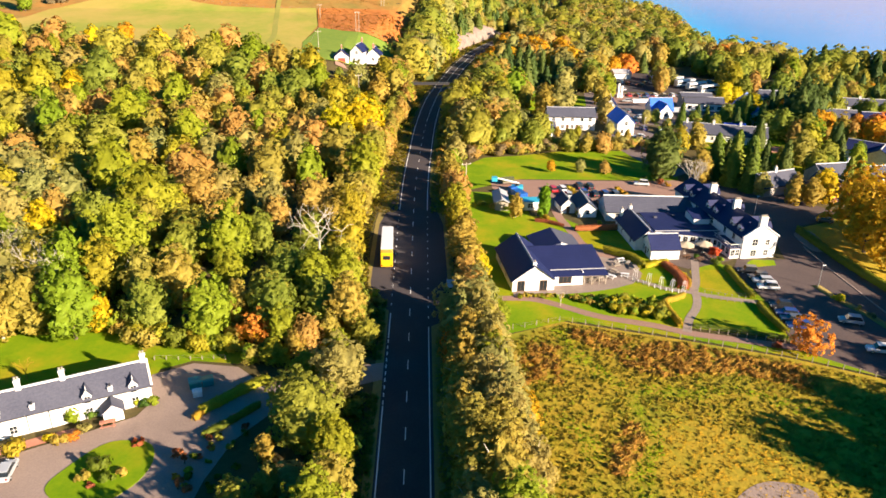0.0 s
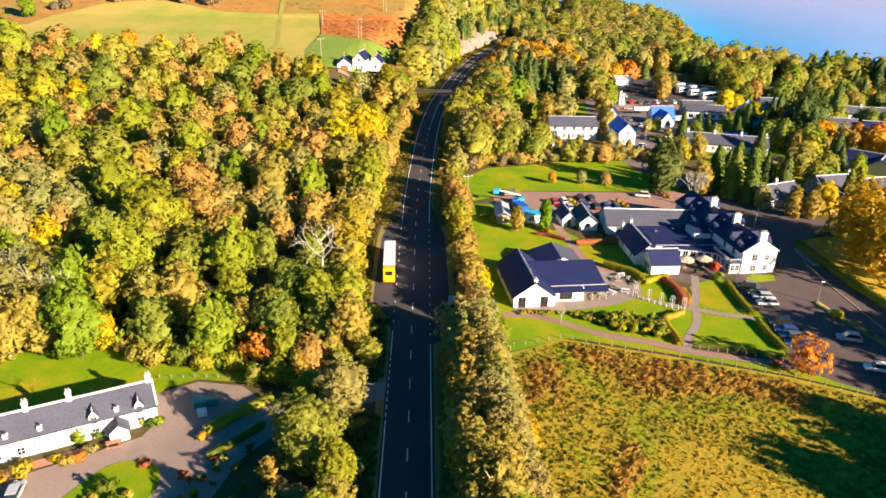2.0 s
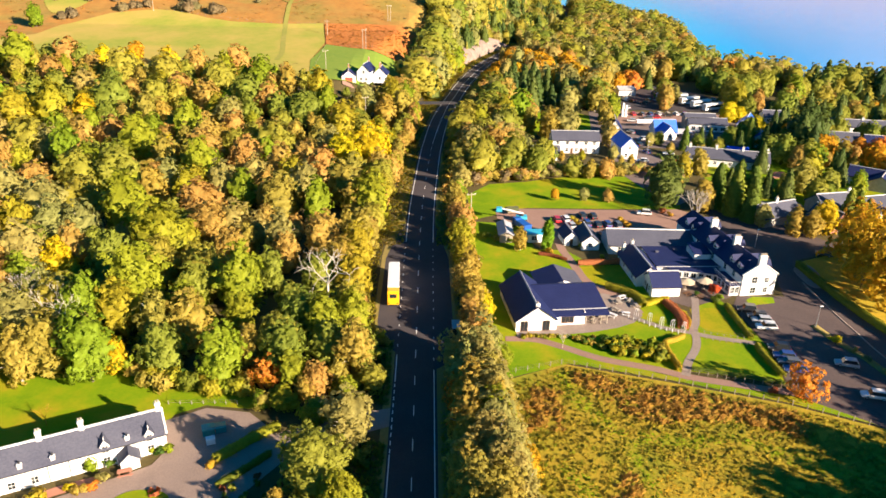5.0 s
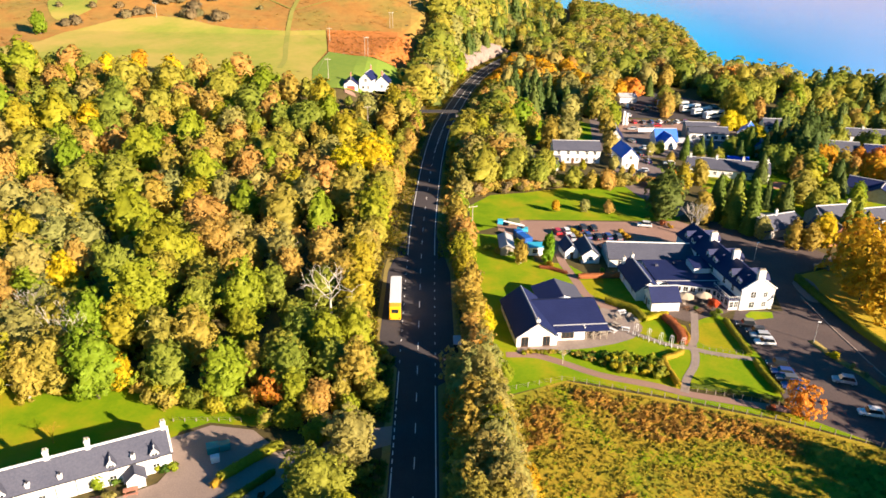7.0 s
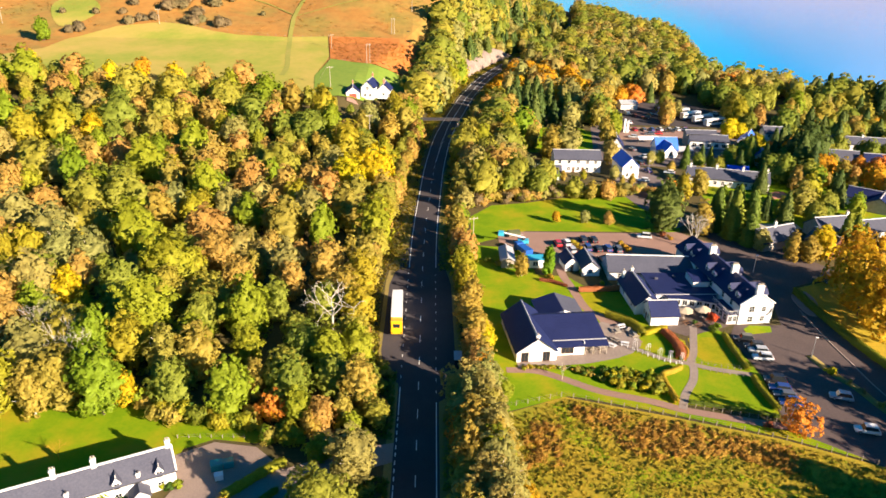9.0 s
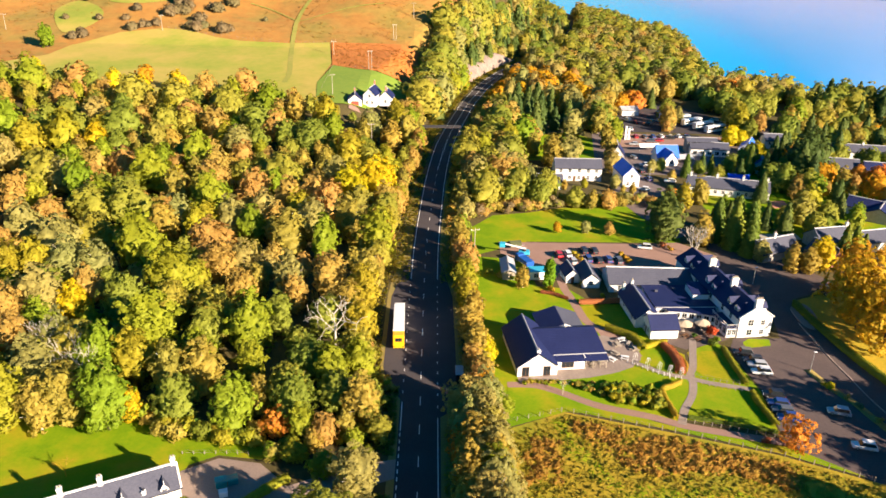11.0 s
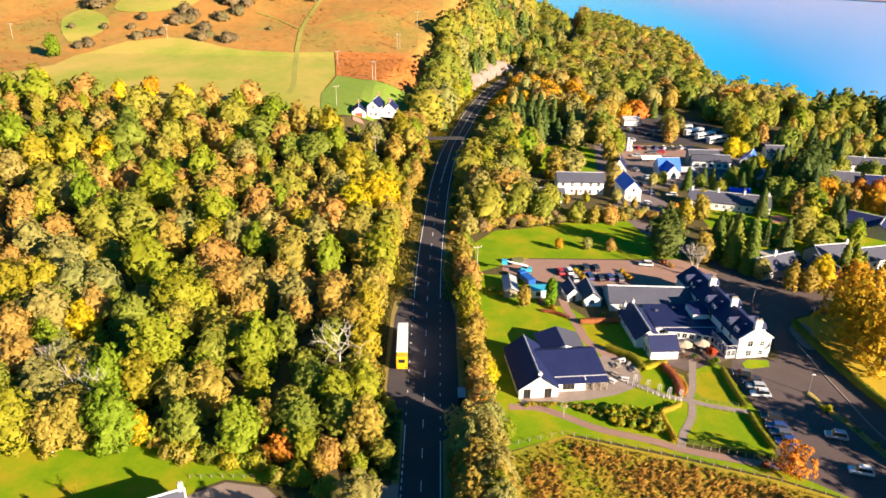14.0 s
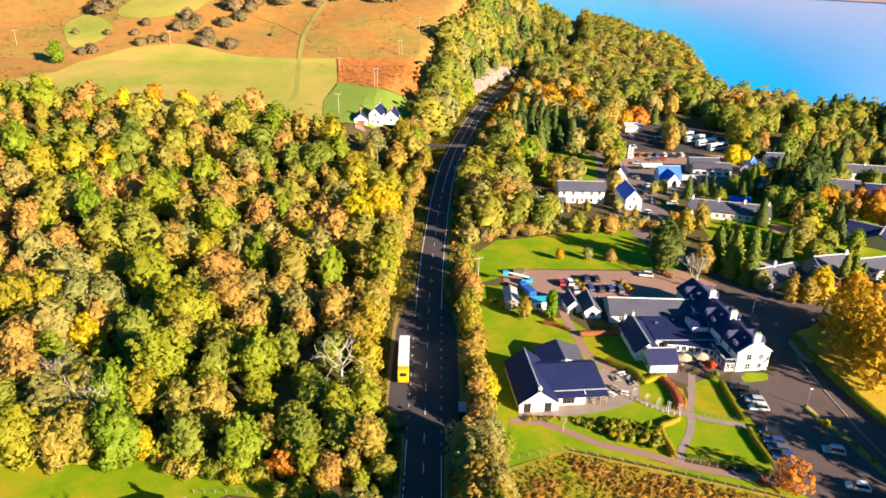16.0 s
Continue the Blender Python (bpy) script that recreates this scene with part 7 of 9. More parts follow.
for x, y, m in [(-28, 86, M_RED), (-26.5, 85, M_ORANGE), (-30, 85.5, M_BROWN), (-56, 91.5, M_ORANGE), (-53.5, 91, M_BROWN), (-24, 80, M_HEDGE), (-21, 78, M_LIME), (-34, 83.5, M_LIME), (-46, 87, M_LIME), (-48.5, 88, M_OAK), (-65, 94, M_GOLD), (-69, 94.5, M_OLIVE), (-73, 95, M_OLIVE), (-40, 85.6, M_OAK), (-43, 86, M_HEDGE), (-37, 84.6, M_GOLD), (-60, 93, M_OAK)]:
    shrub(x, y, 1.9, 3.0, m, "bush with autumn leaves at the wood's edge")
for k in range(44):
    x = g.uniform(-100, -14)
    y = float(np.interp(x, [-140, -73, -61, -52, -44, -30, -23, -14], [99, 93, 92.5, 89, 84.5, 82, 77, 73])) - g.uniform(-1.0, 1.2)
    shrub(x, y, g.uniform(1.4, 2.4), g.uniform(2.2, 4.2), [M_LIME, M_OAK, M_HEDGE, M_OLIVE, M_LIME][k % 5], "leafy bush along the wood's edge", k)
for k in range(30):
    y = g.uniform(86, 176)
    shrub(13.2 + g.uniform(-1, 0.8) - 2 * float(smooth(150, 175, y)), y, g.uniform(0.8, 1.5), g.uniform(1.0, 2.4), [M_OLIVE, M_GOLD, M_LIME, M_BROWN, M_ORANGE][k % 5], "autumn bush in the roadside tree belt", k)
for k in range(24):
    y = g.uniform(34, 88)
    shrub(14.5 + g.uniform(-1, 2.2), y, g.uniform(0.8, 1.5), g.uniform(1.0, 2.2), [M_OLIVE, M_GREY, M_LIME][k % 3], "autumn bush in the roadside tree belt", k)
for k in range(84):
    x = g.uniform(12, 86)
    y = float(np.interp(x, [12, 22, 34, 46, 60, 76, 86], [191, 199.4, 202.4, 207.4, 209.4, 210, 199])) + g.uniform(0, 3.5)
    shrub(x, y, g.uniform(1.3, 2.6), g.uniform(2.0, 4.6), [M_OLIVE, M_BROWN, M_GREY, M_OAK, M_THORN][k % 5], "bush with thinning autumn leaves at the lawn's end", k)
for k in range(40):
    y = g.uniform(178, 300)
    shrub(float(road_x(y)) + 6.2 + g.uniform(0, 1.6), y, g.uniform(0.9, 1.7), g.uniform(1.2, 3.0), [M_OLIVE, M_GREY, M_BROWN][k % 3], "wayside bush beside the road", k)

for label, items in JOINED.items():
    V, Q, T, N, mats, mq, mt, b = [], [], [], [], [], [], [], 0
    for v, q, t, nn, mat in items:
        if mat not in mats:
            mats.append(mat)
        V.append(v); Q.append(q + b); T.append(t + b); N.append(nn); b += len(v)
        mq.append(np.full(len(q), mats.index(mat))); mt.append(np.full(len(t), mats.index(mat)))
    me = mesh_np("undergrowth", np.concatenate(V), np.concatenate(Q), np.concatenate(T), mats, normals=np.concatenate(N))
    me.polygons.foreach_set("material_index", np.concatenate(mq + mt).astype(np.int32))
    tagged(new("undergrowth", me), label.replace("bush", "bushes"), "bushes", kind="stuff")

# hotel garden
hedge([(43.6, 124.9), (46.7, 122.4), (48.6, 120.8), (49.6, 117.8), (49.8, 115.0)], 1.9, 1.6, M_CLIPPED, "clipped olive-green garden hedge")
hedge([(50.4, 116.2), (53.3, 117.7), (56.2, 118.8)], 1.6, 1.2, M_GOLDGREEN, "clipped yellow garden hedge")
hedge([(55.2, 117.6), (56.0, 115.0), (56.5, 111.4), (56.2, 108.0), (55.4, 105.9)], 2.3, 1.2, M_RUSSET, "broad clipped copper beech hedge")
hedge([(57.6, 112.5), (57.9, 109.4), (57.0, 106.6)], 0.7, 0.9, M_GOLD, "low golden hedge beside the path")
hedge([(54.6, 102.5), (52.2, 100.9), (49.9, 99.7), (49.5, 96.3), (49.8, 93.4), (49.9, 90.1)], 1.0, 1.3, M_GOLD, "clipped golden beech hedge")
hedge([(30.5, 143.2), (33.5, 142.2), (37, 139.6)], 1.0, 0.9, M_RUSSET, "low russet hedge along the lawn")
hedge([(39.4, 137.0), (44, 137.4), (50.0, 138.2)], 1.1, 1.6, M_RUSSET, "clipped russet hedge beside the lane")
hedge([(68.6, 116.4), (68.3, 108.7), (68.4, 102.0)], 1.2, 1.1, M_CLIPPED, "clipped green hedge by the car park")
hedge([(68.4, 99.6), (68.2, 96), (68.8, 88.2)], 1.2, 1.1, M_CLIPPED, "clipped green hedge by the car park")
hedge([(52.5, 90.8), (60, 88.6), (68, 86.4)], 0.8, 0.8, M_HEDGE, "low green hedge along the track")
hedge([(94.6, 138), (95.2, 127), (96.4, 115), (98.4, 104), (102, 91), (106, 78)], 1.6, 1.9, M_HEDGE, "long dark hedge along the field wall")
g = np.random.default_rng(61)
BORDER = in_poly([(31.2, 101.2), (34.2, 98.8), (40.3, 95.4), (45.4, 93.6), (48.3, 92.4), (48.3, 99.0), (47.2, 102.6), (44.0, 100.2), (37.2, 101.4), (32.1, 102.3)])
many = 0
while many < 76:
    x, y = g.uniform(31, 52), g.uniform(91.5, 105)
    if BORDER(x, y):
        many += 1
        big = x > 38
        shrub(x, y, g.uniform(0.7, 1.2) if big else g.uniform(0.5, 0.8), g.uniform(1.1, 2.2) if big else g.uniform(0.6, 1.1), ([M_LIME, M_OAK, M_LIME, M_GOLDGREEN, M_LIME, M_HEDGE] if big else [M_OLIVE, M_HEDGE, M_GOLD, M_OAK, M_BROWN, M_HEDGE])[many % 6],
              "leafy shrub in the garden border" if big else "low autumn shrub in the garden border", many, group="garden border shrubs")
for k in range(12):
    shrub(21.5 + k * 0.75, 102.0 + g.uniform(-0.3, 0.4), 0.6, 0.8, [M_LIME, M_OLIVE][k % 2], "low yellow shrub below the terrace", k)
for x, y, r, h, m, lb in [(67, 118.6, 1.2, 1.4, M_HEDGE, GREEN_S), (68.5, 119.8, 0.9, 1.2, M_LIME, GREEN_S), (63.8, 121.2, 0.8, 1.0, M_HEDGE, GREEN_S), (33.5, 144.4, 1.0, 1.2, M_GOLD, GOLD_S), (46.2, 140.6, 0.8, 1.6, M_LIME, GREEN_S), (42.0, 147.5, 0.8, 1.7, M_OAK, GREEN_S), (52.0, 128, 1.0, 1.5, M_BROWN, "bare brown garden shrub"),
                          (85.2, 101.0, 1.3, 1.7, M_YELLOW, GOLD_S), (87.4, 98.0, 0.7, 0.9, M_BROWN, "brown leafless shrub in the car park"), (88.4, 94.6, 0.8, 1.0, M_THORN, "grey twiggy shrub in the car park"), (89.6, 90.0, 0.9, 1.2, M_BROWN, "brown leafless shrub in the car park"), (43.7, 168.2, 1.1, 1.3, M_GOLD, GOLD_S), (44.0, 165.6, 1.2, 1.4, M_GOLD, GOLD_S), (44.4, 163.0, 1.2, 1.3, M_GOLD, GOLD_S), (57.2, 167.6, 1.0, 1.2, M_GOLD, GOLD_S), (57.8, 165.0, 1.2, 1.3, M_GOLD, GOLD_S), (58.4, 162.6, 1.1, 1.2, M_GOLD, GOLD_S), (71.5, 174, 1.2, 1.8, M_RUSSET, RUST_S), (73, 172, 1.0, 1.3, M_GOLD, GOLD_S), (18, 155, 1.3, 1.0, M_OAK, GREEN_S), (21, 152.5, 1.6, 1.2, M_OLIVE, "olive green shrub beside the lawn"), (24, 151, 1.4, 1.2, M_OAK, GREEN_S), (64.8, 83.5, 1.0, 1.2, M_RUSSET, RUST_S), (99, 96, 2.0, 2.4, M_BROWN, "brown leafless shrub in the car park"), (98, 90, 1.8, 2.0, M_BROWN, "brown leafless shrub in the car park")]:
    shrub(x, y, r, h, m, lb)
shrub(67.8, 122.2, 1.5, 2.8, M_SCARLET, "small scarlet maple beside the courtyard")


def grass_stuff(name, label, pts, mat, size, tall, seed, blades=9):
    """Tufts of blades, all in one object; pts are (x, y, scale)."""
    g = np.random.default_rng(seed)
    p = np.repeat(np.asarray(pts), blades, 0)
    n = len(p)
    a = g.uniform(0, 2 * math.pi, n)
    k = p[:, 2] * g.uniform(0.5, 1.2, n)
    d = np.stack([np.cos(a), np.sin(a), np.zeros(n)], 1)
    side = np.stack([-np.sin(a), np.cos(a), np.zeros(n)], 1)
    foot = np.stack([p[:, 0], p[:, 1], height(p[:, 0], p[:, 1])], 1) + d * (size * 0.45 * k * g.uniform(0, 1, n))[:, None]
    wide = (size * 0.30 * k)[:, None]
    tip = foot + d * (size * 0.75 * k)[:, None] + np.stack([np.zeros(n), np.zeros(n), tall * k * g.uniform(0.5, 1.2, n)], 1)
    v = np.stack([foot + side * wide, foot - side * wide, tip], 1).reshape(-1, 3)
    nn = np.repeat(d * 0.4 + np.array([0, 0, 0.9]), 3, 0)
    me = mesh_np(name, v, None, np.arange(3 * n).reshape(-1, 3), [mat], tint=np.repeat(np.repeat(g.uniform(0, 1, n // blades), blades), 3), normals=nn)
    return tagged(new(name, me), label, "grass", kind="stuff")


g = np.random.default_rng(101)
MEADOW = np.array([(14, 10), (14, 84), (28.5, 91.5), (48, 85.4), (66, 79), (79, 72.5), (96, 64), (90, 20)], float)
px_, py_ = g.uniform(12, 92, 42000), g.uniform(24, 92, 42000)
nz = np.array([noise.noise((a * 0.09, b * 0.12, 1.0)) + 0.5 * noise.noise((a * 0.3, b * 0.4, 4.0)) for a, b in zip(px_, py_)])
line = np.interp(px_, [14, 28.5, 48, 66, 79, 96], [84, 91.5, 85.4, 79, 72.5, 64]) - py_
ok = inside(MEADOW, px_, py_) & (line > 0.1)
at_ = np.stack([px_ + 1.6 * nz, py_ + 1.6 * nz[::-1]], 1)
u_ = g.uniform(0, 1, len(px_))


def grown(poly, soft=2.0):
    """1 well inside a patch of the meadow, fading to 0 past its edge."""
    p = np.array(poly, float)
    d = edge_distance(p, at_[:, 0], at_[:, 1])
    return np.clip(0.5 + np.where(inside(p, at_[:, 0], at_[:, 1]), d, -d) / (2 * soft), 0, 1)


def streak(points, half):
    p = np.array(open_curve(points), float)
    return np.clip(1.5 - edge_distance(p, at_[:, 0], at_[:, 1], False) / half, 0, 1)


green = np.max([streak([(26.5, 90), (27.5, 86.3), (29.1, 81.6), (30.7, 77.2), (32.7, 71.5), (34.4, 69.2), (37.8, 70), (41.6, 70.4), (44.9, 69.3), (51, 70.9), (58.6, 67.2), (67.3, 62.3)], 1.5),
                streak([(34.4, 69.2), (35.5, 64.9), (36.3, 60.2), (35.6, 56.4), (33.4, 52.9), (31.3, 49.6), (29, 44)], 1.1), streak([(22.2, 63.4), (25.4, 60.1), (26.3, 54.6)], 1.3)], axis=0)
brown = np.max([grown([(29, 87), (35.4, 77.6), (42.2, 72.8), (51.9, 73.8), (66.4, 72.2), (68, 77), (51.2, 84.2), (37, 88.8)], 2.5), grown([(20.8, 86.2), (18.5, 72.2), (25, 72.2), (26.5, 83.4)], 1.6), 0.85 * grown([(30, 62.1), (27.1, 52.9), (30.4, 50.7), (34.5, 55.2), (35.4, 62.2)], 1.8)], axis=0)
straw = grown([(37.6, 61.5), (33.6, 48.6), (34, 40), (58, 40), (55, 50), (50.6, 59), (44.1, 64.2)], 2.5)
mead = ok & (u_ < 0.74)
is_green = mead & (green + 0.5 * nz + 0.5 * (u_ - 0.37) > 0.56)
fern = mead & ~is_green & (brown + 0.7 * nz + 0.5 * (u_ - 0.37) > 0.68)
is_straw = mead & ~is_green & ~fern & (straw + 0.4 * nz + 0.6 * (u_ - 0.37) > 0.5)
rush = mead & ~is_green & ~fern & ~is_straw & (u_ < 0.5)
tuft = np.c_[px_, py_, g.uniform(0.5, 1.25, len(px_))]
grass_stuff("meadow_rushes", "olive and straw-coloured rush tussocks", tuft[rush], M_RUSH, 0.52, 0.34, 1, 6)
grass_stuff("meadow_straw", "short golden ochre grass in the meadow", tuft[is_straw & (u_ < 0.5)], M_STRAW, 0.52, 0.18, 7, 6)
grass_stuff("meadow_green_grass", "streaks of fresh green grass in the meadow", tuft[is_green], M_FRESH, 0.72, 0.14, 10, 6)
grass_stuff("dead_bracken", "patches of brown dead bracken in the meadow", tuft[fern & (u_ < 0.62)], M_FERN, 0.72, 0.46, 2, 8)
vx, vy = g.uniform(4.6, 9.5, 3000), g.uniform(30, 175, 3000)
grass_stuff("verge_grass", "dry roadside grass", np.c_[vx, vy, g.uniform(0.5, 1, 3000)][(vx > 8.2) | (vy < 86)], M_RUSH, 0.45, 0.4, 3)
vy = g.uniform(80, 230, 3000)
vx = west_edge(vy) + g.uniform(-1.0, 2.6, 3000)
grass_stuff("verge_grass_west", "dry roadside grass", np.c_[vx, vy, g.uniform(0.5, 1, 3000)][vx < -8.6], M_RUSH, 0.45, 0.4, 4)
vy = g.uniform(20, 100, 2600)
vx = -4.6 - g.uniform(0, 1, 2600) ** 1.5 * 9
grass_stuff("verge_grass_near", "dark rank grass under the roadside bushes", np.c_[vx, vy, g.uniform(0.6, 1.2, 2600)][(vy < 69) | (vy > 79)], M_HEDGE, 0.5, 0.4, 8)
vy = g.uniform(148, 240, 2600)
vs = np.where(g.uniform(0, 1, 2600) < 0.5, -1, 1)
vx = road_x(vy) + vs * g.uniform(4.4, 9.0, 2600)
grass_stuff("verge_grass_far", "straw-coloured grass along the road", np.c_[vx, vy, g.uniform(0.6, 1.2, 2600)], M_RUSH, 0.5, 0.4, 9)
vy = g.uniform(235, 520, 7000)
vs = np.where(g.uniform(0, 1, 7000) < 0.5, -1, 1)
vx = road_x(vy) + vs * g.uniform(5.5, 13, 7000)
grass_stuff("bend_verge_grass", "rank green and straw grass beside the road bend", np.c_[vx, vy, g.uniform(0.7, 1.4, 7000)], M_RUSH, 0.8, 0.6, 6, 6)
hx, hy = g.uniform(-300, 0, 14000), g.uniform(345, 560, 14000)
hk = np.array([noise.noise((a * 0.03, b * 0.03, 5.0)) + 0.6 * noise.noise((a * 0.12, b * 0.12, 2.0)) for a, b in zip(hx, hy)]) > 0.05
hk &= ~inside(np.array([(-225, 340), (-206, 377), (-190, 413), (-156, 421), (-136, 414), (-88, 403), (-55, 403), (-48, 360), (0, 358), (0, 300), (-225, 300)], float), hx, hy) & (hx < road_x(hy) - 50)
grass_stuff("hill_bracken", "rust-brown bracken on the hillside", np.c_[hx, hy, g.uniform(0.7, 1.6, 14000)][hk & (np.arange(14000) % 2 == 0)], M_FERN, 1.1, 0.3, 5, 6)


rx, ry = g.uniform(-57, -8, 2600), g.uniform(353, 402, 2600)
rk = inside(np.array([(-51.5, 363), (-38, 357), (-24, 354), (-9, 358), (-8, 376), (-14, 394), (-30, 401), (-57, 401)], float), rx, ry)
grass_stuff("red_bracken_tufts", "thick red-brown bracken above the paddock", np.c_[rx, ry, g.uniform(0.7, 1.5, 2600)][rk], M_FERN, 0.9, 0.6, 12, 6)


# ---- bare trees ----
def bare_tree(x, y, h, seed, label, mat=M_PALEBARK, spread=0.5, start=0.35, z=None):
    g = np.random.default_rng(seed)
    bm = bmesh.new()

    def grow(p, d, length, r, depth):
        q = p + d * length
        tube(bm, p, q, r * 0.8, r * 0.5, 5)
        if depth == 0:
            return
        for _ in range(3 if depth > 1 else 2):
            nd = (d + Vector(g.normal(0, spread, 3)) + Vector((0, 0, 0.12))).normalized()
            grow(q, nd, length * g.uniform(0.55, 0.8), r * 0.6, depth - 1)
    t = new("bare_tree")
    tb = bmesh.new()
    tube(tb, (0, 0, -0.3), (0, 0, h * start), 0.022 * h, 0.016 * h, 7)
    part("trunk", tb, mat, t)
    for k in range(4):
        a = k * 1.57 + g.uniform(-0.4, 0.4)
        grow(Vector((0, 0, h * start * 0.96)), Vector((math.cos(a) * spread, math.sin(a) * spread, 0.9)).normalized(), h * 0.26, 0.012 * h, 3)
    part("branch_crown", bm, mat, t)
    t.location = (x, y, height1(x, y) if z is None else z)
    return tagged(t, label, "tree")


bare_tree(-17.7, 104.5, 14.0, 3, "dead tree with bleached bare branches above the wood", spread=0.75, start=0.78)
bare_tree(-70, 99, 10.5, 4, "half-dead pale tree with bare limbs in the wood", spread=0.5, start=0.6)
bare_tree(-66, 96, 10.5, 5, "half-dead pale tree with bare limbs in the wood", spread=0.5, start=0.6)
bare_tree(-77, 105, 10.5, 6, "half-dead pale tree with bare limbs in the wood", spread=0.5, start=0.6)
bare_tree(77.4, 165.6, 12.0, 7, "leafless grey tree with fine upright twigs by the hotel", spread=0.35, start=0.2)
bare_tree(79.6, 168.6, 11.5, 8, "leafless grey tree with fine upright twigs by the hotel", spread=0.35, start=0.2)
bare_tree(29, 98.3, 3.6, 9, "young bare sapling beside the track", spread=0.4)
bare_tree(-60.5, 74, 4.2, 10, "young thin sapling on the cottage lawn", M_GOLD, 0.4)

# ---- vehicles ----
def paint(name, c):
    m, n, l, p = nodes_of(name)
    p.inputs["Base Color"].default_value = (*c, 1)
    p.inputs["Roughness"].default_value, p.inputs["Coat Weight"].default_value = 0.35, 0.6
    l.new(mixc(n, l, noise_of(n, l, 3.0, 3), tuple(v * 0.88 for v in c), c), p.inputs["Base Color"])
    return m


P_WHITE, P_SILVER, P_BLACK, P_BLUE, P_RED, P_GREY = paint("white_paint", (0.75, 0.75, 0.75)), paint("silver_paint", (0.42, 0.44, 0.47)), paint("black_paint", (0.02, 0.022, 0.028)), paint("blue_paint", (0.03, 0.06, 0.22)), paint("red_paint", (0.45, 0.02, 0.03)), paint("grey_paint", (0.10, 0.11, 0.13))
P_YELLOW, P_SKY, P_CYAN, P_TEAL = paint("yellow_paint", (0.75, 0.42, 0.01)), paint("sky_blue_paint", (0.05, 0.42, 0.60)), paint("deep_blue_paint", (0.02, 0.10, 0.40)), paint("teal_paint", (0.01, 0.22, 0.22))
M_TYRE = plain("tyre_rubber", (0.02, 0.02, 0.02), 0.9)
M_LAMP = plain("lamp_glass", (0.7, 0.7, 0.68), 0.2)
M_TAIL = plain("tail_lamp", (0.35, 0.01, 0.01), 0.3)


def wheel(parent, x, y, r=0.32, w=0.2):
    bm = bmesh.new()
    tube(bm, (x - w / 2, y, r), (x + w / 2, y, r), r, r, 14)
    wh = part("wheel", bm, M_TYRE, parent)
    bm = bmesh.new()
    sx = 1 if x > 0 else -1
    tube(bm, (x + sx * (w / 2 - 0.02), y, r), (x + sx * (w / 2 + 0.012), y, r), r * 0.62, r * 0.55, 10)
    part("rim", bm, M_METAL, wh)


def car(x, y, turn, mat, colour, kind="car", L=4.3, W=1.78, H=1.48, z=None, where="parked in the car park", group="parked cars"):
    """A car: nose along local +y. Kinds: car, suv, van."""
    c = new(kind if kind != "suv" else "car")
    h = L / 2
    if kind == "van":
        H, prof = 2.0, [(-h, 0.35), (-h, 1.0), (-h + 0.05, 1.9), (-h + 0.2, 2.0), (h - 1.6, 2.0), (h - 0.85, 1.15), (h - 0.1, 0.95), (h, 0.7), (h, 0.35)]
        glass = [(h - 1.7, 1.93), (h - 1.56, 1.95), (h - 0.86, 1.2), (h - 1.7, 1.2)]
    else:
        H = 1.7 if kind == "suv" else H
        prof = [(-h, 0.32), (-h, 0.75), (-h + 0.12, 0.95), (-h + 0.5, 0.98), (h - 1.25, 0.95), (h - 0.2, 0.78), (h, 0.62), (h, 0.32)]
        glass = [(-h + 0.28, 0.95), (-h + 0.75, H - 0.03), (0.45, H - 0.02), (h - 1.15, 0.95)]
    bm = bmesh.new()
    prism(bm, prof, -W / 2, W / 2, "x")
    bmesh.ops.bevel(bm, geom=[e for e in bm.edges if abs(e.verts[0].co.x - e.verts[1].co.x) < 0.01], offset=0.09, segments=2, affect="EDGES")
    part("body", bm, mat, c)
    bm = bmesh.new()
    prism(bm, glass, -W / 2 + 0.1, W / 2 - 0.1, "x")
    for v in bm.verts:
        if v.co.z > 1.2 and kind != "van":
            v.co.x *= 0.84
    part("glazing", bm, M_GLASS, c, "dark tinted car windows")
    if kind != "van":
        bm = bmesh.new()
        box(bm, -W / 2 + 0.2, W / 2 - 0.2, -h + 0.62, 0.62, H - 0.06, H + 0.03, 0.03)
        part("roof_panel", bm, mat, c)
    for sx in (-1, 1):
        for wy in (-h + 0.8, h - 0.85):
            wheel(c, sx * (W / 2 - 0.1), wy)
        bm = bmesh.new()
        box(bm, sx * (W / 2 - 0.32) - 0.2, sx * (W / 2 - 0.32) + 0.2, h - 0.06, h + 0.02, 0.55, 0.72, 0.01)
        part("headlight", bm, M_LAMP, c)
        bm = bmesh.new()
        box(bm, sx * (W / 2 - 0.25) - 0.16, sx * (W / 2 - 0.25) + 0.16, -h - 0.02, -h + 0.05, 0.62, 0.85, 0.01)
        part("tail_light", bm, M_TAIL, c)
        bm = bmesh.new()
        box(bm, sx * (W / 2 + 0.1) - 0.1, sx * (W / 2 + 0.1) + 0.1, h - 1.55, h - 1.4, 0.92, 1.05, 0.02)
        part("mirror", bm, mat, c)
    c.matrix_world = pose(x, y, (height1(x, y) if z is None else z) + 0.06, 0, 0, turn)
    return tagged(c, f"{colour} {'van' if kind == 'van' else 'estate car' if kind == 'suv' else 'hatchback car'} {where}", "van" if kind == "van" else "car", group)


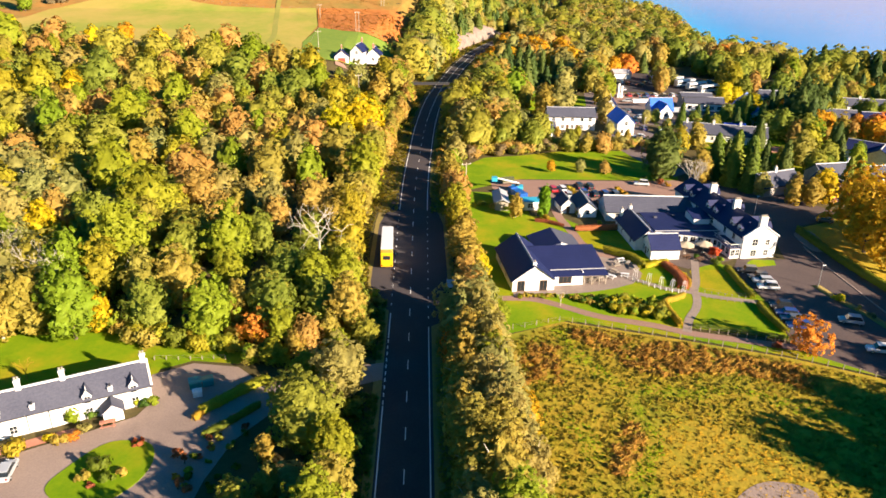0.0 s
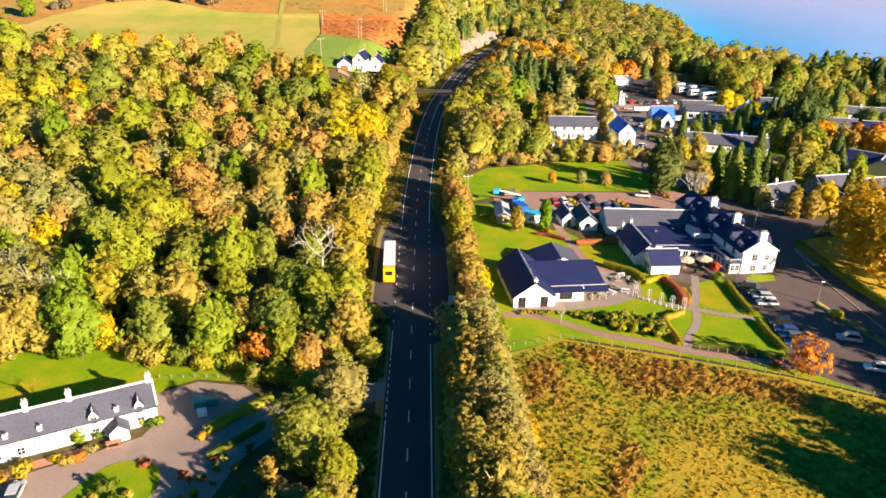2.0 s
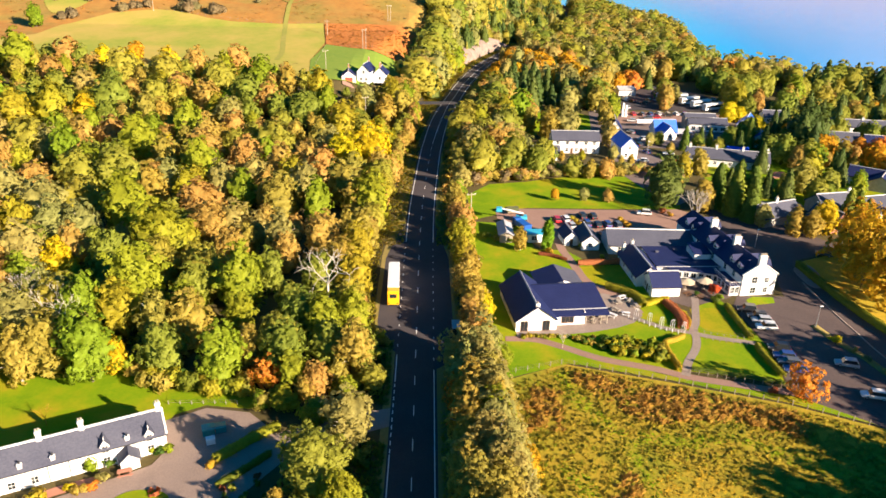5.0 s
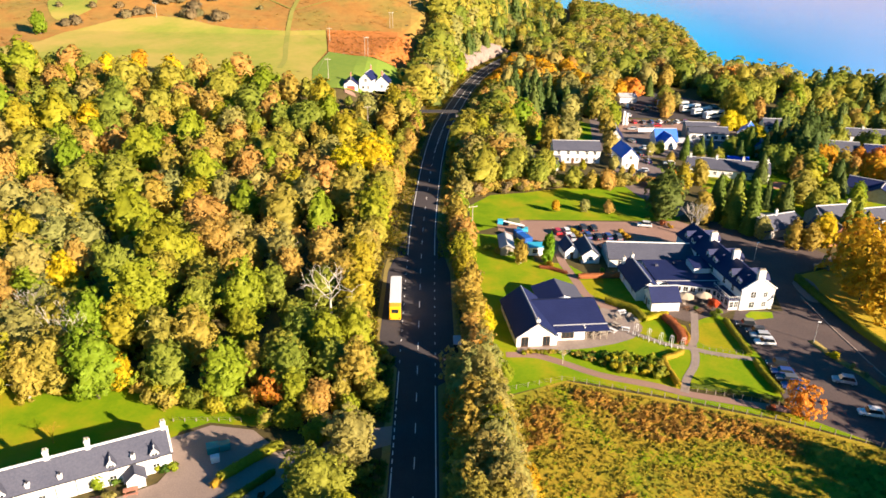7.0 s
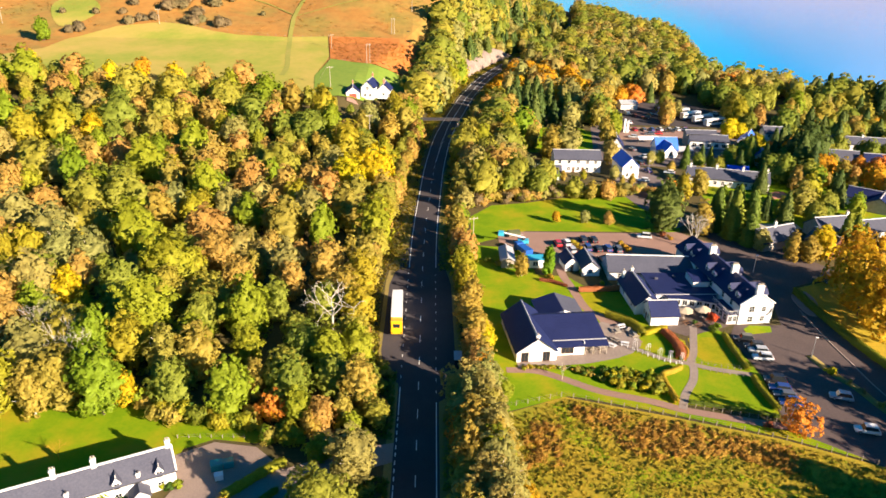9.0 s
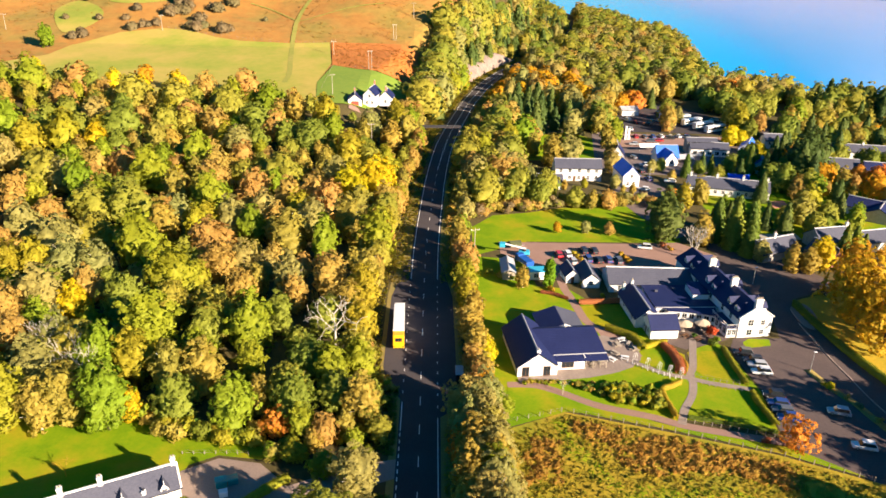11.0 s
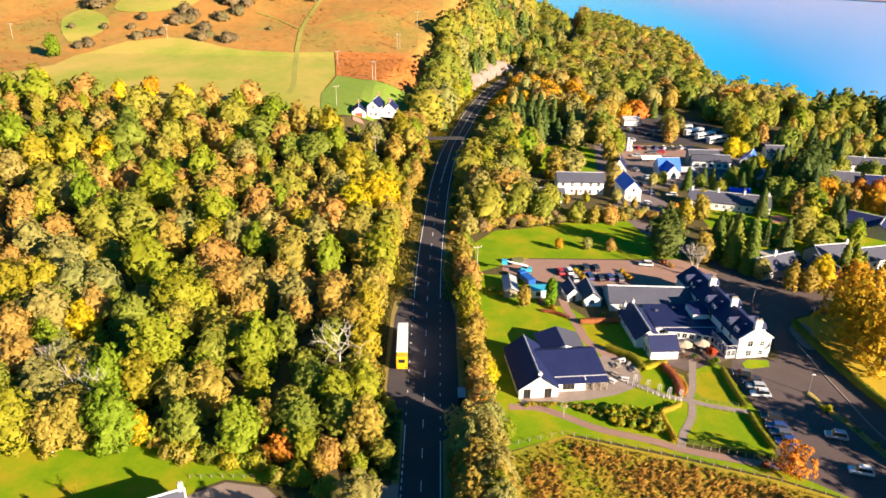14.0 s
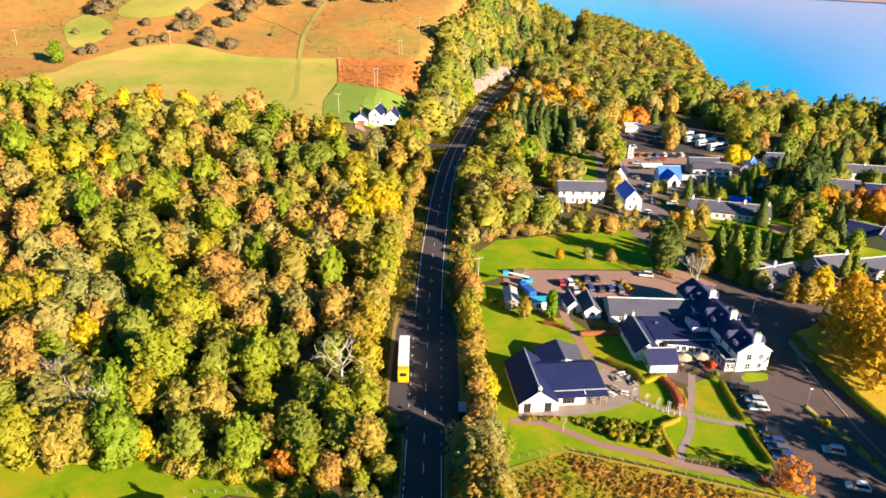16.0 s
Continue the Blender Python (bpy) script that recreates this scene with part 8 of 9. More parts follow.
for x, y, a, m, col, k in [(72.4, 114.3, 80, P_BLACK, "black", "suv"), (73.4, 111.2, 82, P_BLACK, "dark", "suv"), (73.6, 109.4, 82, P_SILVER, "silver", "car"), (73.4, 106.6, 82, P_WHITE, "white", "suv"), (72.4, 98.3, 78, P_BLACK, "black", "suv"), (72.1, 95.3, 78, P_BLUE, "dark blue", "car"), (72.0, 92.9, 78, P_GREY, "dark grey", "car"), (72.0, 90.5, 78, P_BLUE, "dark blue", "suv"),
                           (83.0, 92.6, 72, P_SILVER, "silver", "suv"), (82.4, 82.2, 75, P_WHITE, "white", "suv"), (105, 145, 60, P_GREY, "grey", "car")]:
    car(x, y, a, m, col, k)
for x, y, m, col, k in [(38.8, 166.7, P_RED, "red", "car"), (41.5, 167.2, P_WHITE, "white", "car"), (42.2, 162.4, P_SILVER, "silver", "car"), (46.6, 169.5, P_BLACK, "black", "suv"), (49.7, 169.6, P_BLACK, "black", "car"), (46.8, 163.8, P_BLUE, "dark blue", "suv"), (49.7, 163.1, P_BLACK, "black", "car"), (52.6, 163.6, P_BLUE, "dark blue", "car"), (55.3, 162.9, P_GREY, "grey", "suv"),
                        (39.8, 155.6, P_SILVER, "silver", "car"), (42.4, 155.8, P_BLACK, "black", "car"), (45.0, 155.8, P_BLUE, "blue", "car"), (49.4, 155.6, P_BLACK, "black", "car")]:
    car(x, y, 8, m, col, k)
car(65.6, 172.8, 78, P_WHITE, "white", "suv")
car(-52.3, 52.2, 10, P_SILVER, "silver", "car", where="parked in the cottage yard")
for x, y, a, m, col, k in [(100, 336, 20, P_WHITE, "white", "van"), (103, 331, 20, P_BLACK, "black", "car"), (105, 297, 85, P_RED, "red", "car"), (101, 296, 85, P_GREY, "grey", "car"), (97, 318, 20, P_SILVER, "silver", "car"), (140, 321, 60, P_WHITE, "white", "car"), (84, 248, 10, P_BLACK, "black", "car"), (79.5, 226, 80, P_WHITE, "white", "car"), (112, 334, 15, P_GREY, "grey", "car"), (116, 335, 15, P_SILVER, "silver", "car"), (120, 352, 15, P_BLUE, "blue", "car"), (146, 340, 70, P_SILVER, "silver", "car"), (150, 336, 70, P_WHITE, "white", "car"), (92, 290, 85, P_SILVER, "silver", "car"), (112, 302, 85, P_BLACK, "black", "car"), (120, 305, 85, P_SILVER, "silver", "car")]:
    car(x, y, a, m, col, k, where="parked in the village")


def coach(x, y, turn, mat, colour):
    c = new("coach")
    bm = bmesh.new()
    box(bm, -1.27, 1.27, -6, 6, 0.4, 3.4, 0.15)
    part("body", bm, mat, c)
    bm = bmesh.new()
    box(bm, -1.29, 1.29, -5.6, 5.4, 1.6, 2.5, 0.02)
    part("glazing", bm, M_GLASS, c, "dark side windows")
    bm = bmesh.new()
    box(bm, -1.1, 1.1, 5.9, 6.03, 1.3, 2.9, 0.02)
    part("windscreen", bm, M_GLASS, c)
    for sx in (-1, 1):
        for wy in (-3.6, 3.9):
            wheel(c, sx * 1.15, wy, 0.5, 0.28)
    c.matrix_world = pose(x, y, height1(x, y) + 0.06, 0, 0, turn)
    return tagged(c, f"{colour} coach parked in the village coach park", "coach", "coaches")


for k in range(5):
    coach(123.5 + k * 3.6, 343 - k * 6.5, -62, P_WHITE if k != 1 else P_SILVER, "white" if k != 1 else "silver")

# lorry in the layby
lo = new("lorry")
bm = bmesh.new()
box(bm, -1.27, 1.27, -4.0, 8.0, 1.0, 4.0, 0.04)
part("cargo_box", bm, P_WHITE, lo, "white box body of the lorry")
bm = bmesh.new()
box(bm, -1.29, 1.29, -6.2, -4.0, 0.5, 3.75, 0.12)
rear = part("rear_body", bm, P_YELLOW, lo, "bright yellow rear body of the lorry")
bm = bmesh.new()
box(bm, -0.75, 0.75, -6.24, -6.18, 2.2, 3.1, 0.02)
part("rear_window", bm, M_GLASS, rear)
bm = bmesh.new()
box(bm, -1.24, 1.24, 8.2, 10.2, 0.5, 3.3, 0.15)
cab = part("cab", bm, P_WHITE, lo)
bm = bmesh.new()
box(bm, -1.1, 1.1, 10.15, 10.24, 1.8, 2.9, 0.02)
part("windscreen", bm, M_GLASS, cab)
bm = bmesh.new()
box(bm, -0.5, 0.5, -6, 9.8, 0.55, 1.0)
part("chassis", bm, M_DARK, lo)
for sx in (-1, 1):
    for wy in (-5.0, -3.7, 5.5, 9.0):
        wheel(lo, sx * 1.05, wy, 0.5, 0.3)
    bm = bmesh.new()
    box(bm, sx * 1.0 - 0.18, sx * 1.0 + 0.18, -6.24, -6.18, 0.8, 1.0, 0.01)
    part("tail_light", bm, M_TAIL, rear)
lo.matrix_world = pose(-5.4, 120.5, 0.06, 0, 0, 1.5)
tagged(lo, "long lorry with white box and yellow rear in the layby", "lorry")

# stalls, sign and marquee in the village
def pillar_sign(x, y):
    p = new("pillar_sign")
    for dx, h in ((-0.7, 6.5), (0.7, 5.5)):
        bm = bmesh.new()
        box(bm, dx - 0.45, dx + 0.45, -0.3, 0.3, 0, h, 0.03)
        part("panel", bm, P_WHITE, p)
    bm = bmesh.new()
    box(bm, -1.5, 1.5, -0.6, 0.6, -0.2, 0.25, 0.03)
    part("plinth", bm, M_STONE, p)
    p.location = (x, y, height1(x, y))
    tagged(p, "tall white double pillar sign at the car park", "sign")


pillar_sign(91, 299.4)


def marquee(x, y, turn, L, W, mat, label):
    m = new("marquee")
    for sx in (-1, 1):
        for sy in (-1, 1):
            bm = bmesh.new()
            tube(bm, (sx * L / 2, sy * W / 2, -0.1), (sx * L / 2, sy * W / 2, 2.1), 0.05, 0.05, 6)
            part("post", bm, M_METAL, m)
    bm = bmesh.new()
    prism(bm, [(-W / 2 - 0.1, 2.0), (0, 3.2), (W / 2 + 0.1, 2.0), (W / 2 + 0.1, 1.85), (0, 3.05), (-W / 2 - 0.1, 1.85)], -L / 2, L / 2, "x")
    part("canopy", bm, mat, m)
    m.matrix_world = pose(x, y, height1(x, y), 0, 0, turn)
    tagged(m, label, "marquee")


M_OLIVETARP = plain("olive_tarpaulin", (0.075, 0.085, 0.035), 0.85, var=0.3)
M_TARP = plain("blue_tarpaulin", (0.02, 0.10, 0.70), 0.5)
marquee(118.4, 237.8, -12, 8, 4, M_TARP, "vivid blue tarpaulin marquee behind the terrace")
marquee(96, 281, 4, 9, 3, P_WHITE, "white market awning beside the village car park")
marquee(105, 264.5, 6, 9, 6, M_LEAD, "pale open-sided shelter beside the village hall")
house("village_shop", (111.4, 277.6), -2, 13, 5, 5.2, 6.2, "grey upper storey of the shop with small windows", roof=M_GREYSLATE, wall=M_STONE, wins=[("f", u, 4.4, 0.9, 0.9) for u in (1.8, 4.2, 6.6, 9, 11.4)], cat="shop", courses=0)
house("village_house", (134.5, 246), 70, 11, 7.5, 2.8, 6.0, "house with deep blue slate roof", roof=M_BLUEROOF, wins=[("r", 3, 1.4, 1.0, 1.2)], group=vil)
sheet("deck_villa", [(104, 181), (117, 181.5), (117, 185.5), (104, 185)], M_PALEWOOD, 0.3, "pale timber terrace behind the stone villa", "terrace", thick=0.25)
sheet("red_court", [(120.5, 209), (127, 210), (127, 217), (120.5, 216)], M_REDSTONE, 0.12, "red paved court at the terrace end", "courtyard")
for k in range(9):
    car(88 + k * 4.1, 302.5 + 0.3 * (k % 3) + k * 0.4, 6 + 3 * (k % 2), [P_SILVER, P_WHITE, P_RED, P_GREY, P_BLUE, P_WHITE][k % 6], ["silver", "white", "red", "grey", "dark blue", "white"][k % 6], "car", where="parked in the village car park")
for x, y, a, m, col in [(86, 268, 20, P_GREY, "grey"), (88, 257, 100, P_SILVER, "silver"), (84.5, 238, 12, P_BLUE, "dark blue"), (92, 236, 80, P_WHITE, "white"), (90, 330, 20, P_WHITE, "white"), (108, 328, 70, P_BLACK, "black"), (140, 330, 60, P_SILVER, "silver"), (144, 324, 60, P_GREY, "grey")]:
    car(x, y, a, m, col, "car", where="parked in the village")

# building site by the far car park
th = new("boom_lift")
bm = bmesh.new()
box(bm, -1.1, 1.1, -1.6, 1.6, 0.7, 1.6, 0.1)
part("chassis", bm, P_SKY, th)
bm = bmesh.new()
tube(bm, (0, 0, 1.5), (0, 0, 2.2), 0.6, 0.55, 12)
part("turret", bm, M_DARK, th)
bm = bmesh.new()
tube(bm, (0, 0.5, 2.2), (0, -5.5, 3.4), 0.28, 0.22, 8)
bo = part("boom", bm, P_WHITE, th)
bm = bmesh.new()
box(bm, -0.9, 0.9, -7.2, -5.6, 2.6, 3.7, 0.05)
part("basket", bm, P_SKY, bo)
for sx in (-1, 1):
    for wy in (-1.1, 1.1):
        wheel(th, sx * 1.1, wy, 0.45, 0.3)
th.matrix_world = pose(28.7, 166.5, 0.05, 0, 0, -96)
tagged(th, "turquoise and white boom lift on the gravel", "boom lift")
tk = new("tipper_truck")
bm = bmesh.new()
box(bm, -1.2, 1.2, -3.4, 1.2, 1.0, 2.4, 0.06)
part("tipper_body", bm, P_CYAN, tk)
bm = bmesh.new()
box(bm, -1.15, 1.15, 1.5, 3.3, 0.6, 2.6, 0.15)
cb = part("cab", bm, P_CYAN, tk)
bm = bmesh.new()
box(bm, -1.0, 1.0, 3.25, 3.34, 1.6, 2.4, 0.02)
part("windscreen", bm, M_GLASS, cb)
for sx in (-1, 1):
    for wy in (-2.2, 2.4):
        wheel(tk, sx * 1.0, wy, 0.48, 0.3)
tk.matrix_world = pose(28.0, 160.2, 0.05, 0, 0, 24)
tagged(tk, "blue tipper truck by the gravel car park", "truck")
house("workshop", (24.5, 150.6), 89, 8.8, 3.4, 2.2, 2.9, "grey workshop with pale corrugated roof", wall=M_PALEWOOD, roof=M_LEAD, cat="shed", courses=0)
tr = new("site_cabin")
bm = bmesh.new()
box(bm, -3.2, 3.2, -1.7, 1.7, 0.3, 2.6, 0.05)
part("body", bm, P_WHITE, tr)
bm = bmesh.new()
box(bm, -3.3, 3.3, -1.85, 1.85, 2.6, 2.78, 0.03)
part("roof", bm, P_SKY, tr)
bm = bmesh.new()
box(bm, -3.2, 3.2, -1.2, 1.2, 0.0, 0.3)
part("skid", bm, M_DARK, tr)
window(tr, pose(-1.5, -1.7, 1.6), 1.4, 1.1)
window(tr, pose(1.5, -1.7, 1.6), 1.4, 1.1)
tr.matrix_world = pose(31.6, 151.9, 0.05, 0, 0, 3)
tagged(tr, "white site cabin with pale blue roof", "cabin")
ct = new("covered_trailer")
bm = bmesh.new()
box(bm, -1.7, 1.7, -1.2, 1.2, 0.55, 1.1, 0.05)
part("bed", bm, M_OLDWOOD, ct)
bm = bmesh.new()
prism(bm, [(-1.3, 1.0), (-1.2, 1.7), (0, 2.2), (1.2, 1.7), (1.3, 1.0)], -1.75, 1.75, "x")
part("cover", bm, M_OLIVETARP, ct, "sagging dark olive tarpaulin")
for sx in (-1, 1):
    wheel(ct, sx * 1.1, 0, 0.4, 0.24)
bm = bmesh.new()
tube(bm, (1.6, 0, 0.6), (3.0, 0, 0.45), 0.06, 0.05, 6)
part("drawbar", bm, M_METAL, ct)
ct.matrix_world = pose(26.6, 172.4, 0.05, 0, 0, 12)
tagged(ct, "trailer under dark olive tarpaulin beside the lawn", "trailer")

# ---- street furniture ----
def lamp_post(x, y, h=5.0):
    lp = new("street_lamp")
    bm = bmesh.new()
    tube(bm, (0, 0, -0.2), (0, 0, h), 0.09, 0.05, 8)
    part("post", bm, M_METAL, lp)
    bm = bmesh.new()
    box(bm, -0.2, 0.55, -0.14, 0.14, h - 0.05, h + 0.12, 0.04)
    part("lantern", bm, P_WHITE, lp)
    lp.location = (x, y, height1(x, y))
    tagged(lp, "grey steel street lamp beside the access road", "street lamp", "street lamps")


for x, y in [(84.4, 107.6), (89, 150), (84, 236), (86, 300)]:
    lamp_post(x, y)


def power_pole(x, y, h=8.0, turn=0, twin=False):
    pp = new("power_pole")
    for dx in ((-0.8, 0.8) if twin else (0,)):
        bm = bmesh.new()
        tube(bm, (dx, 0, -0.4), (dx, 0, h), 0.16, 0.11, 7)
        part("post", bm, M_PALEWOOD, pp)
    bm = bmesh.new()
    box(bm, -1.4, 1.4, -0.08, 0.08, h - 0.6, h - 0.42, 0.01)
    ca = part("cross_arm", bm, M_PALEWOOD, pp)
    for dx in (-1.2, 0, 1.2):
        bm = bmesh.new()
        tube(bm, (dx, 0, h - 0.42), (dx, 0, h - 0.1), 0.07, 0.05, 6)
        part("insulator", bm, P_WHITE, ca)
    pp.matrix_world = pose(x, y, height1(x, y), 0, 0, turn)
    tagged(pp, "weathered wooden power pole with cross-arm", "power pole", "power poles")


for x, y, h, tw in [(-45, 312, 10, False), (-53, 381, 8, False), (-31, 355, 10, True), (-21, 408, 9, True), (-11, 440, 9, False), (-246, 412, 9, False), (-157, 415, 9, False), (-23, 262, 12, False), (14.5, 170, 7, False)]:
    power_pole(x, y, h, 20, tw)

sh = new("bus_shelter")
for dx in (-1.6, 1.6):
    bm = bmesh.new()
    box(bm, dx - 0.04, dx + 0.04, -0.7, 0.7, 0, 2.2)
    part("side_panel", bm, M_GLASS, sh)
bm = bmesh.new()
box(bm, -1.6, 1.6, 0.68, 0.74, 0, 2.2)
part("back_panel", bm, M_GLASS, sh)
bm = bmesh.new()
box(bm, -1.8, 1.8, -0.85, 0.85, 2.2, 2.34, 0.05)
part("roof", bm, M_LEAD, sh)
bm = bmesh.new()
box(bm, -1.3, 1.3, 0.25, 0.6, 0.45, 0.52, 0.01)
part("bench", bm, M_PALEWOOD, sh)
sh.matrix_world = pose(8.0, 103.2, 0.04, 0, 0, -90)
tagged(sh, "small grey bus shelter beside the layby", "bus shelter")




def fence(points, label, gap=2.4, h=1.1, mat=M_OLDWOOD):
    f = new("fence")
    p = np.array(points, float)
    seg = np.linalg.norm(np.diff(p, axis=0), axis=1)
    cum = np.concatenate([[0], np.cumsum(seg)])
    at = np.arange(0, cum[-1], gap)
    x, y = np.interp(at, cum, p[:, 0]), np.interp(at, cum, p[:, 1])
    z = height(x, y)
    bm = bmesh.new()
    box(bm, -0.06, 0.06, -0.06, 0.06, -0.3, h, 0.01)
    me = bpy.data.meshes.new("post")
    bm.to_mesh(me)
    bm.free()
    me.materials.append(mat)
    for a, b, c in zip(x, y, z):
        mesh_part("post", me, f).location = (a, b, c)
    for zz in (0.45, 0.95):
        for i in range(len(x) - 1):
            bm = bmesh.new()
            tube(bm, (x[i], y[i], z[i] + zz), (x[i + 1], y[i + 1], z[i + 1] + zz), 0.010, 0.010, 4)
            part("rail", bm, mat, f)
    return tagged(f, label, "fence")


fence([(16.5, 88.6), (28.3, 92.6), (48, 86.5), (66, 80.1), (79, 73.6), (92, 67.5)], "weathered post and rail fence round the meadow")
fence([(51.6, 89.6), (60, 87.2), (68, 85)], "low wooden fence along the track", 1.6, 0.9)
fence([(45.2, 110.4), (48.8, 107.4), (52.2, 105.1), (55.4, 103.9)], "low white garden fence beside the arches", 1.2, 0.8, M_WHITE)
fence([(58.4, 105.2), (62.6, 103.7), (67.6, 102.3)], "low wooden edging rail beside the path", 1.3, 0.5)
fence([(59.2, 102.4), (62.2, 101.2), (67.4, 99.8)], "low wooden edging rail beside the path", 1.3, 0.5)
fence([(-51.5, 322), (-51, 358), (-30, 358.6), (-6, 355)], "wire field fence on wooden posts", 4.0, 1.1)
fence([(-52, 401), (-88, 401.5), (-136, 412.5), (-156, 419.5)], "wire field fence on wooden posts", 5.0, 1.1)
fence([(-42.5, 80), (-36, 80), (-30, 79.5)], "low wooden fence beside the cottage yard", 2.0, 0.8)


def arch(x, y, turn):
    a = new("garden_arch")
    for s in (-0.22, 0.22):
        bm = bmesh.new()
        prev = None
        for k in range(11):
            t = math.pi * k / 10
            q = (0.75 * math.cos(t), s, 1.5 + 0.75 * math.sin(t))
            if prev:
                tube(bm, prev, q, 0.035, 0.035, 5)
            prev = q
        for sx in (-0.75, 0.75):
            tube(bm, (sx, s, 0), (sx, s, 1.5), 0.035, 0.035, 5)
        part("hoop", bm, M_WHITE, a)
    for k in (2, 4, 6, 8):
        t = math.pi * k / 10
        bm = bmesh.new()
        tube(bm, (0.75 * math.cos(t), -0.22, 1.5 + 0.75 * math.sin(t)), (0.75 * math.cos(t), 0.22, 1.5 + 0.75 * math.sin(t)), 0.02, 0.02, 5)
        part("slat", bm, M_WHITE, a)
    a.matrix_world = pose(x, y, 0.05, 0, 0, turn)
    tagged(a, "white arched garden trellis over the path", "garden arch", "garden arches")


for x, y in [(46.9, 110.6), (49.2, 108.7), (51.3, 107.1), (53.2, 105.9), (55.4, 105.1)]:
    arch(x, y, 55)


def parasol(x, y):
    p = new("parasol")
    bm = bmesh.new()
    tube(bm, (0, 0, 0), (0, 0, 2.9), 0.04, 0.04, 6)
    part("pole", bm, M_PALEWOOD, p)
    bm = bmesh.new()
    ring = [bm.verts.new((2.0 * math.cos(k * math.pi / 4), 2.0 * math.sin(k * math.pi / 4), 2.15)) for k in range(8)]
    top = bm.verts.new((0, 0, 2.95))
    low = [bm.verts.new(v.co - Vector((0, 0, 0.2))) for v in ring]
    for k in range(8):
        bm.faces.new((ring[k], ring[(k + 1) % 8], top))
        bm.faces.new((low[k], low[(k + 1) % 8], ring[(k + 1) % 8], ring[k]))
    part("canopy", bm, M_CREAM, p)
    bm = bmesh.new()
    tube(bm, (0, 0, 0), (0, 0, 0.12), 0.4, 0.35, 10)
    part("base", bm, M_STONE, p)
    p.location = (x, y, 0.05)
    tagged(p, "cream canvas parasol open in the courtyard", "parasol", "courtyard parasols")


M_CREAM = plain("cream_canvas", (0.40, 0.33, 0.24), 0.9)
for x, y in [(62.0, 124.4), (66.4, 125.0)]:
    parasol(x, y)


def picnic_table(x, y, turn, mat, label, group=""):
    t = new("picnic_table")
    bm = bmesh.new()
    for k in range(4):
        box(bm, -0.9, 0.9, -0.36 + k * 0.18, -0.20 + k * 0.18, 0.72, 0.76)
    part("tabletop", bm, mat, t)
    for s in (-1, 1):
        bm = bmesh.new()
        box(bm, -0.9, 0.9, s * 0.68 - 0.13, s * 0.68 + 0.13, 0.42, 0.46)
        part("seat", bm, mat, t)
    for dx in (-0.65, 0.65):
        bm = bmesh.new()
        tube(bm, (dx, -0.62, 0), (dx, -0.2, 0.72), 0.05, 0.05, 4)
        tube(bm, (dx, 0.62, 0), (dx, 0.2, 0.72), 0.05, 0.05, 4)
        box(bm, dx - 0.04, dx + 0.04, -0.75, 0.75, 0.36, 0.44)
        part("trestle", bm, mat, t)
    t.matrix_world = pose(x, y, height1(x, y) + 0.06, 0, 0, turn)
    return tagged(t, label, "table", group)


picnic_table(-43.2, 62.4, 20, M_REDSTONE, "red-brown picnic table on the yard gravel").scale = (1.2, 1.2, 1.0)
for k, (x, y) in enumerate([(46, 119.5), (47.2, 117.6), (48.2, 115.6), (43.4, 113.6), (45, 111.8), (39.4, 109.8), (37.2, 108.8), (44.6, 117.2), (42, 111)]):
    picnic_table(x, y, 20 + 37 * k, P_WHITE if k % 4 == 0 else M_PALEWOOD, "white garden table with benches on the terrace" if k % 4 == 0 else "wooden garden table with benches on the terrace", "terrace tables")
for x, y in [(61.5, 121.5), (64, 120.4)]:
    picnic_table(x, y, 30, M_WOOD, "dark wooden picnic table in the courtyard", "courtyard tables")


def wheelie_bin(x, y, mat, label, s=1.0):
    b = new("wheelie_bin")
    bm = bmesh.new()
    prism(bm, [(-0.55, 0.1), (0.55, 0.1), (0.65, 1.1), (-0.65, 1.1)], -0.75, 0.75, "x")
    part("bin_body", bm, mat, b)
    bm = bmesh.new()
    prism(bm, [(-0.7, 1.1), (0.7, 1.1), (0.6, 1.25), (-0.6, 1.35)], -0.8, 0.8, "x")
    part("lid", bm, mat, b)
    for sx in (-0.6, 0.6):
        wheel(b, sx, -0.4, 0.1, 0.08)
    b.matrix_world = pose(x, y, height1(x, y) + 0.08, 0, 0, 20) @ Matrix.Diagonal((s, s, s, 1))
    tagged(b, label, "bin", "yard bins")


wheelie_bin(-33.2, 71.6, P_TEAL, "green waste container in the cottage yard", 1.25)
wheelie_bin(-31.4, 72.2, P_TEAL, "green waste container in the cottage yard", 1.1)
wheelie_bin(-32.2, 69.2, P_WHITE, "white waste container in the cottage yard", 0.9)

# ---- footbridge, rock cutting, shore ----
br = new("footbridge")
bm = bmesh.new()
box(bm, -9, 9.5, -0.6, 0.6, 4.2, 4.5, 0.03)
part("deck", bm, M_ASPHALT, br)
for y in (-0.6, 0.6):
    bm = bmesh.new()
    box(bm, -9, 9.5, y - 0.08, y + 0.08, 4.5, 5.3, 0.02)
    part("parapet", bm, M_DARK, br, "dark timber parapet")
for x in (-8.4, 9.0):
    bm = bmesh.new()
    box(bm, x - 0.6, x + 0.6, -0.9, 0.9, -1.0, 4.2, 0.05)
    part("pier", bm, M_STONE, br)
br.matrix_world = pose(5.0, 296, 0, 0, 0, 4)
tagged(br, "footbridge with dark timber parapets over the road", "bridge")
g = np.random.default_rng(3)
yy = np.arange(414, 512, 1.2)
rows = []
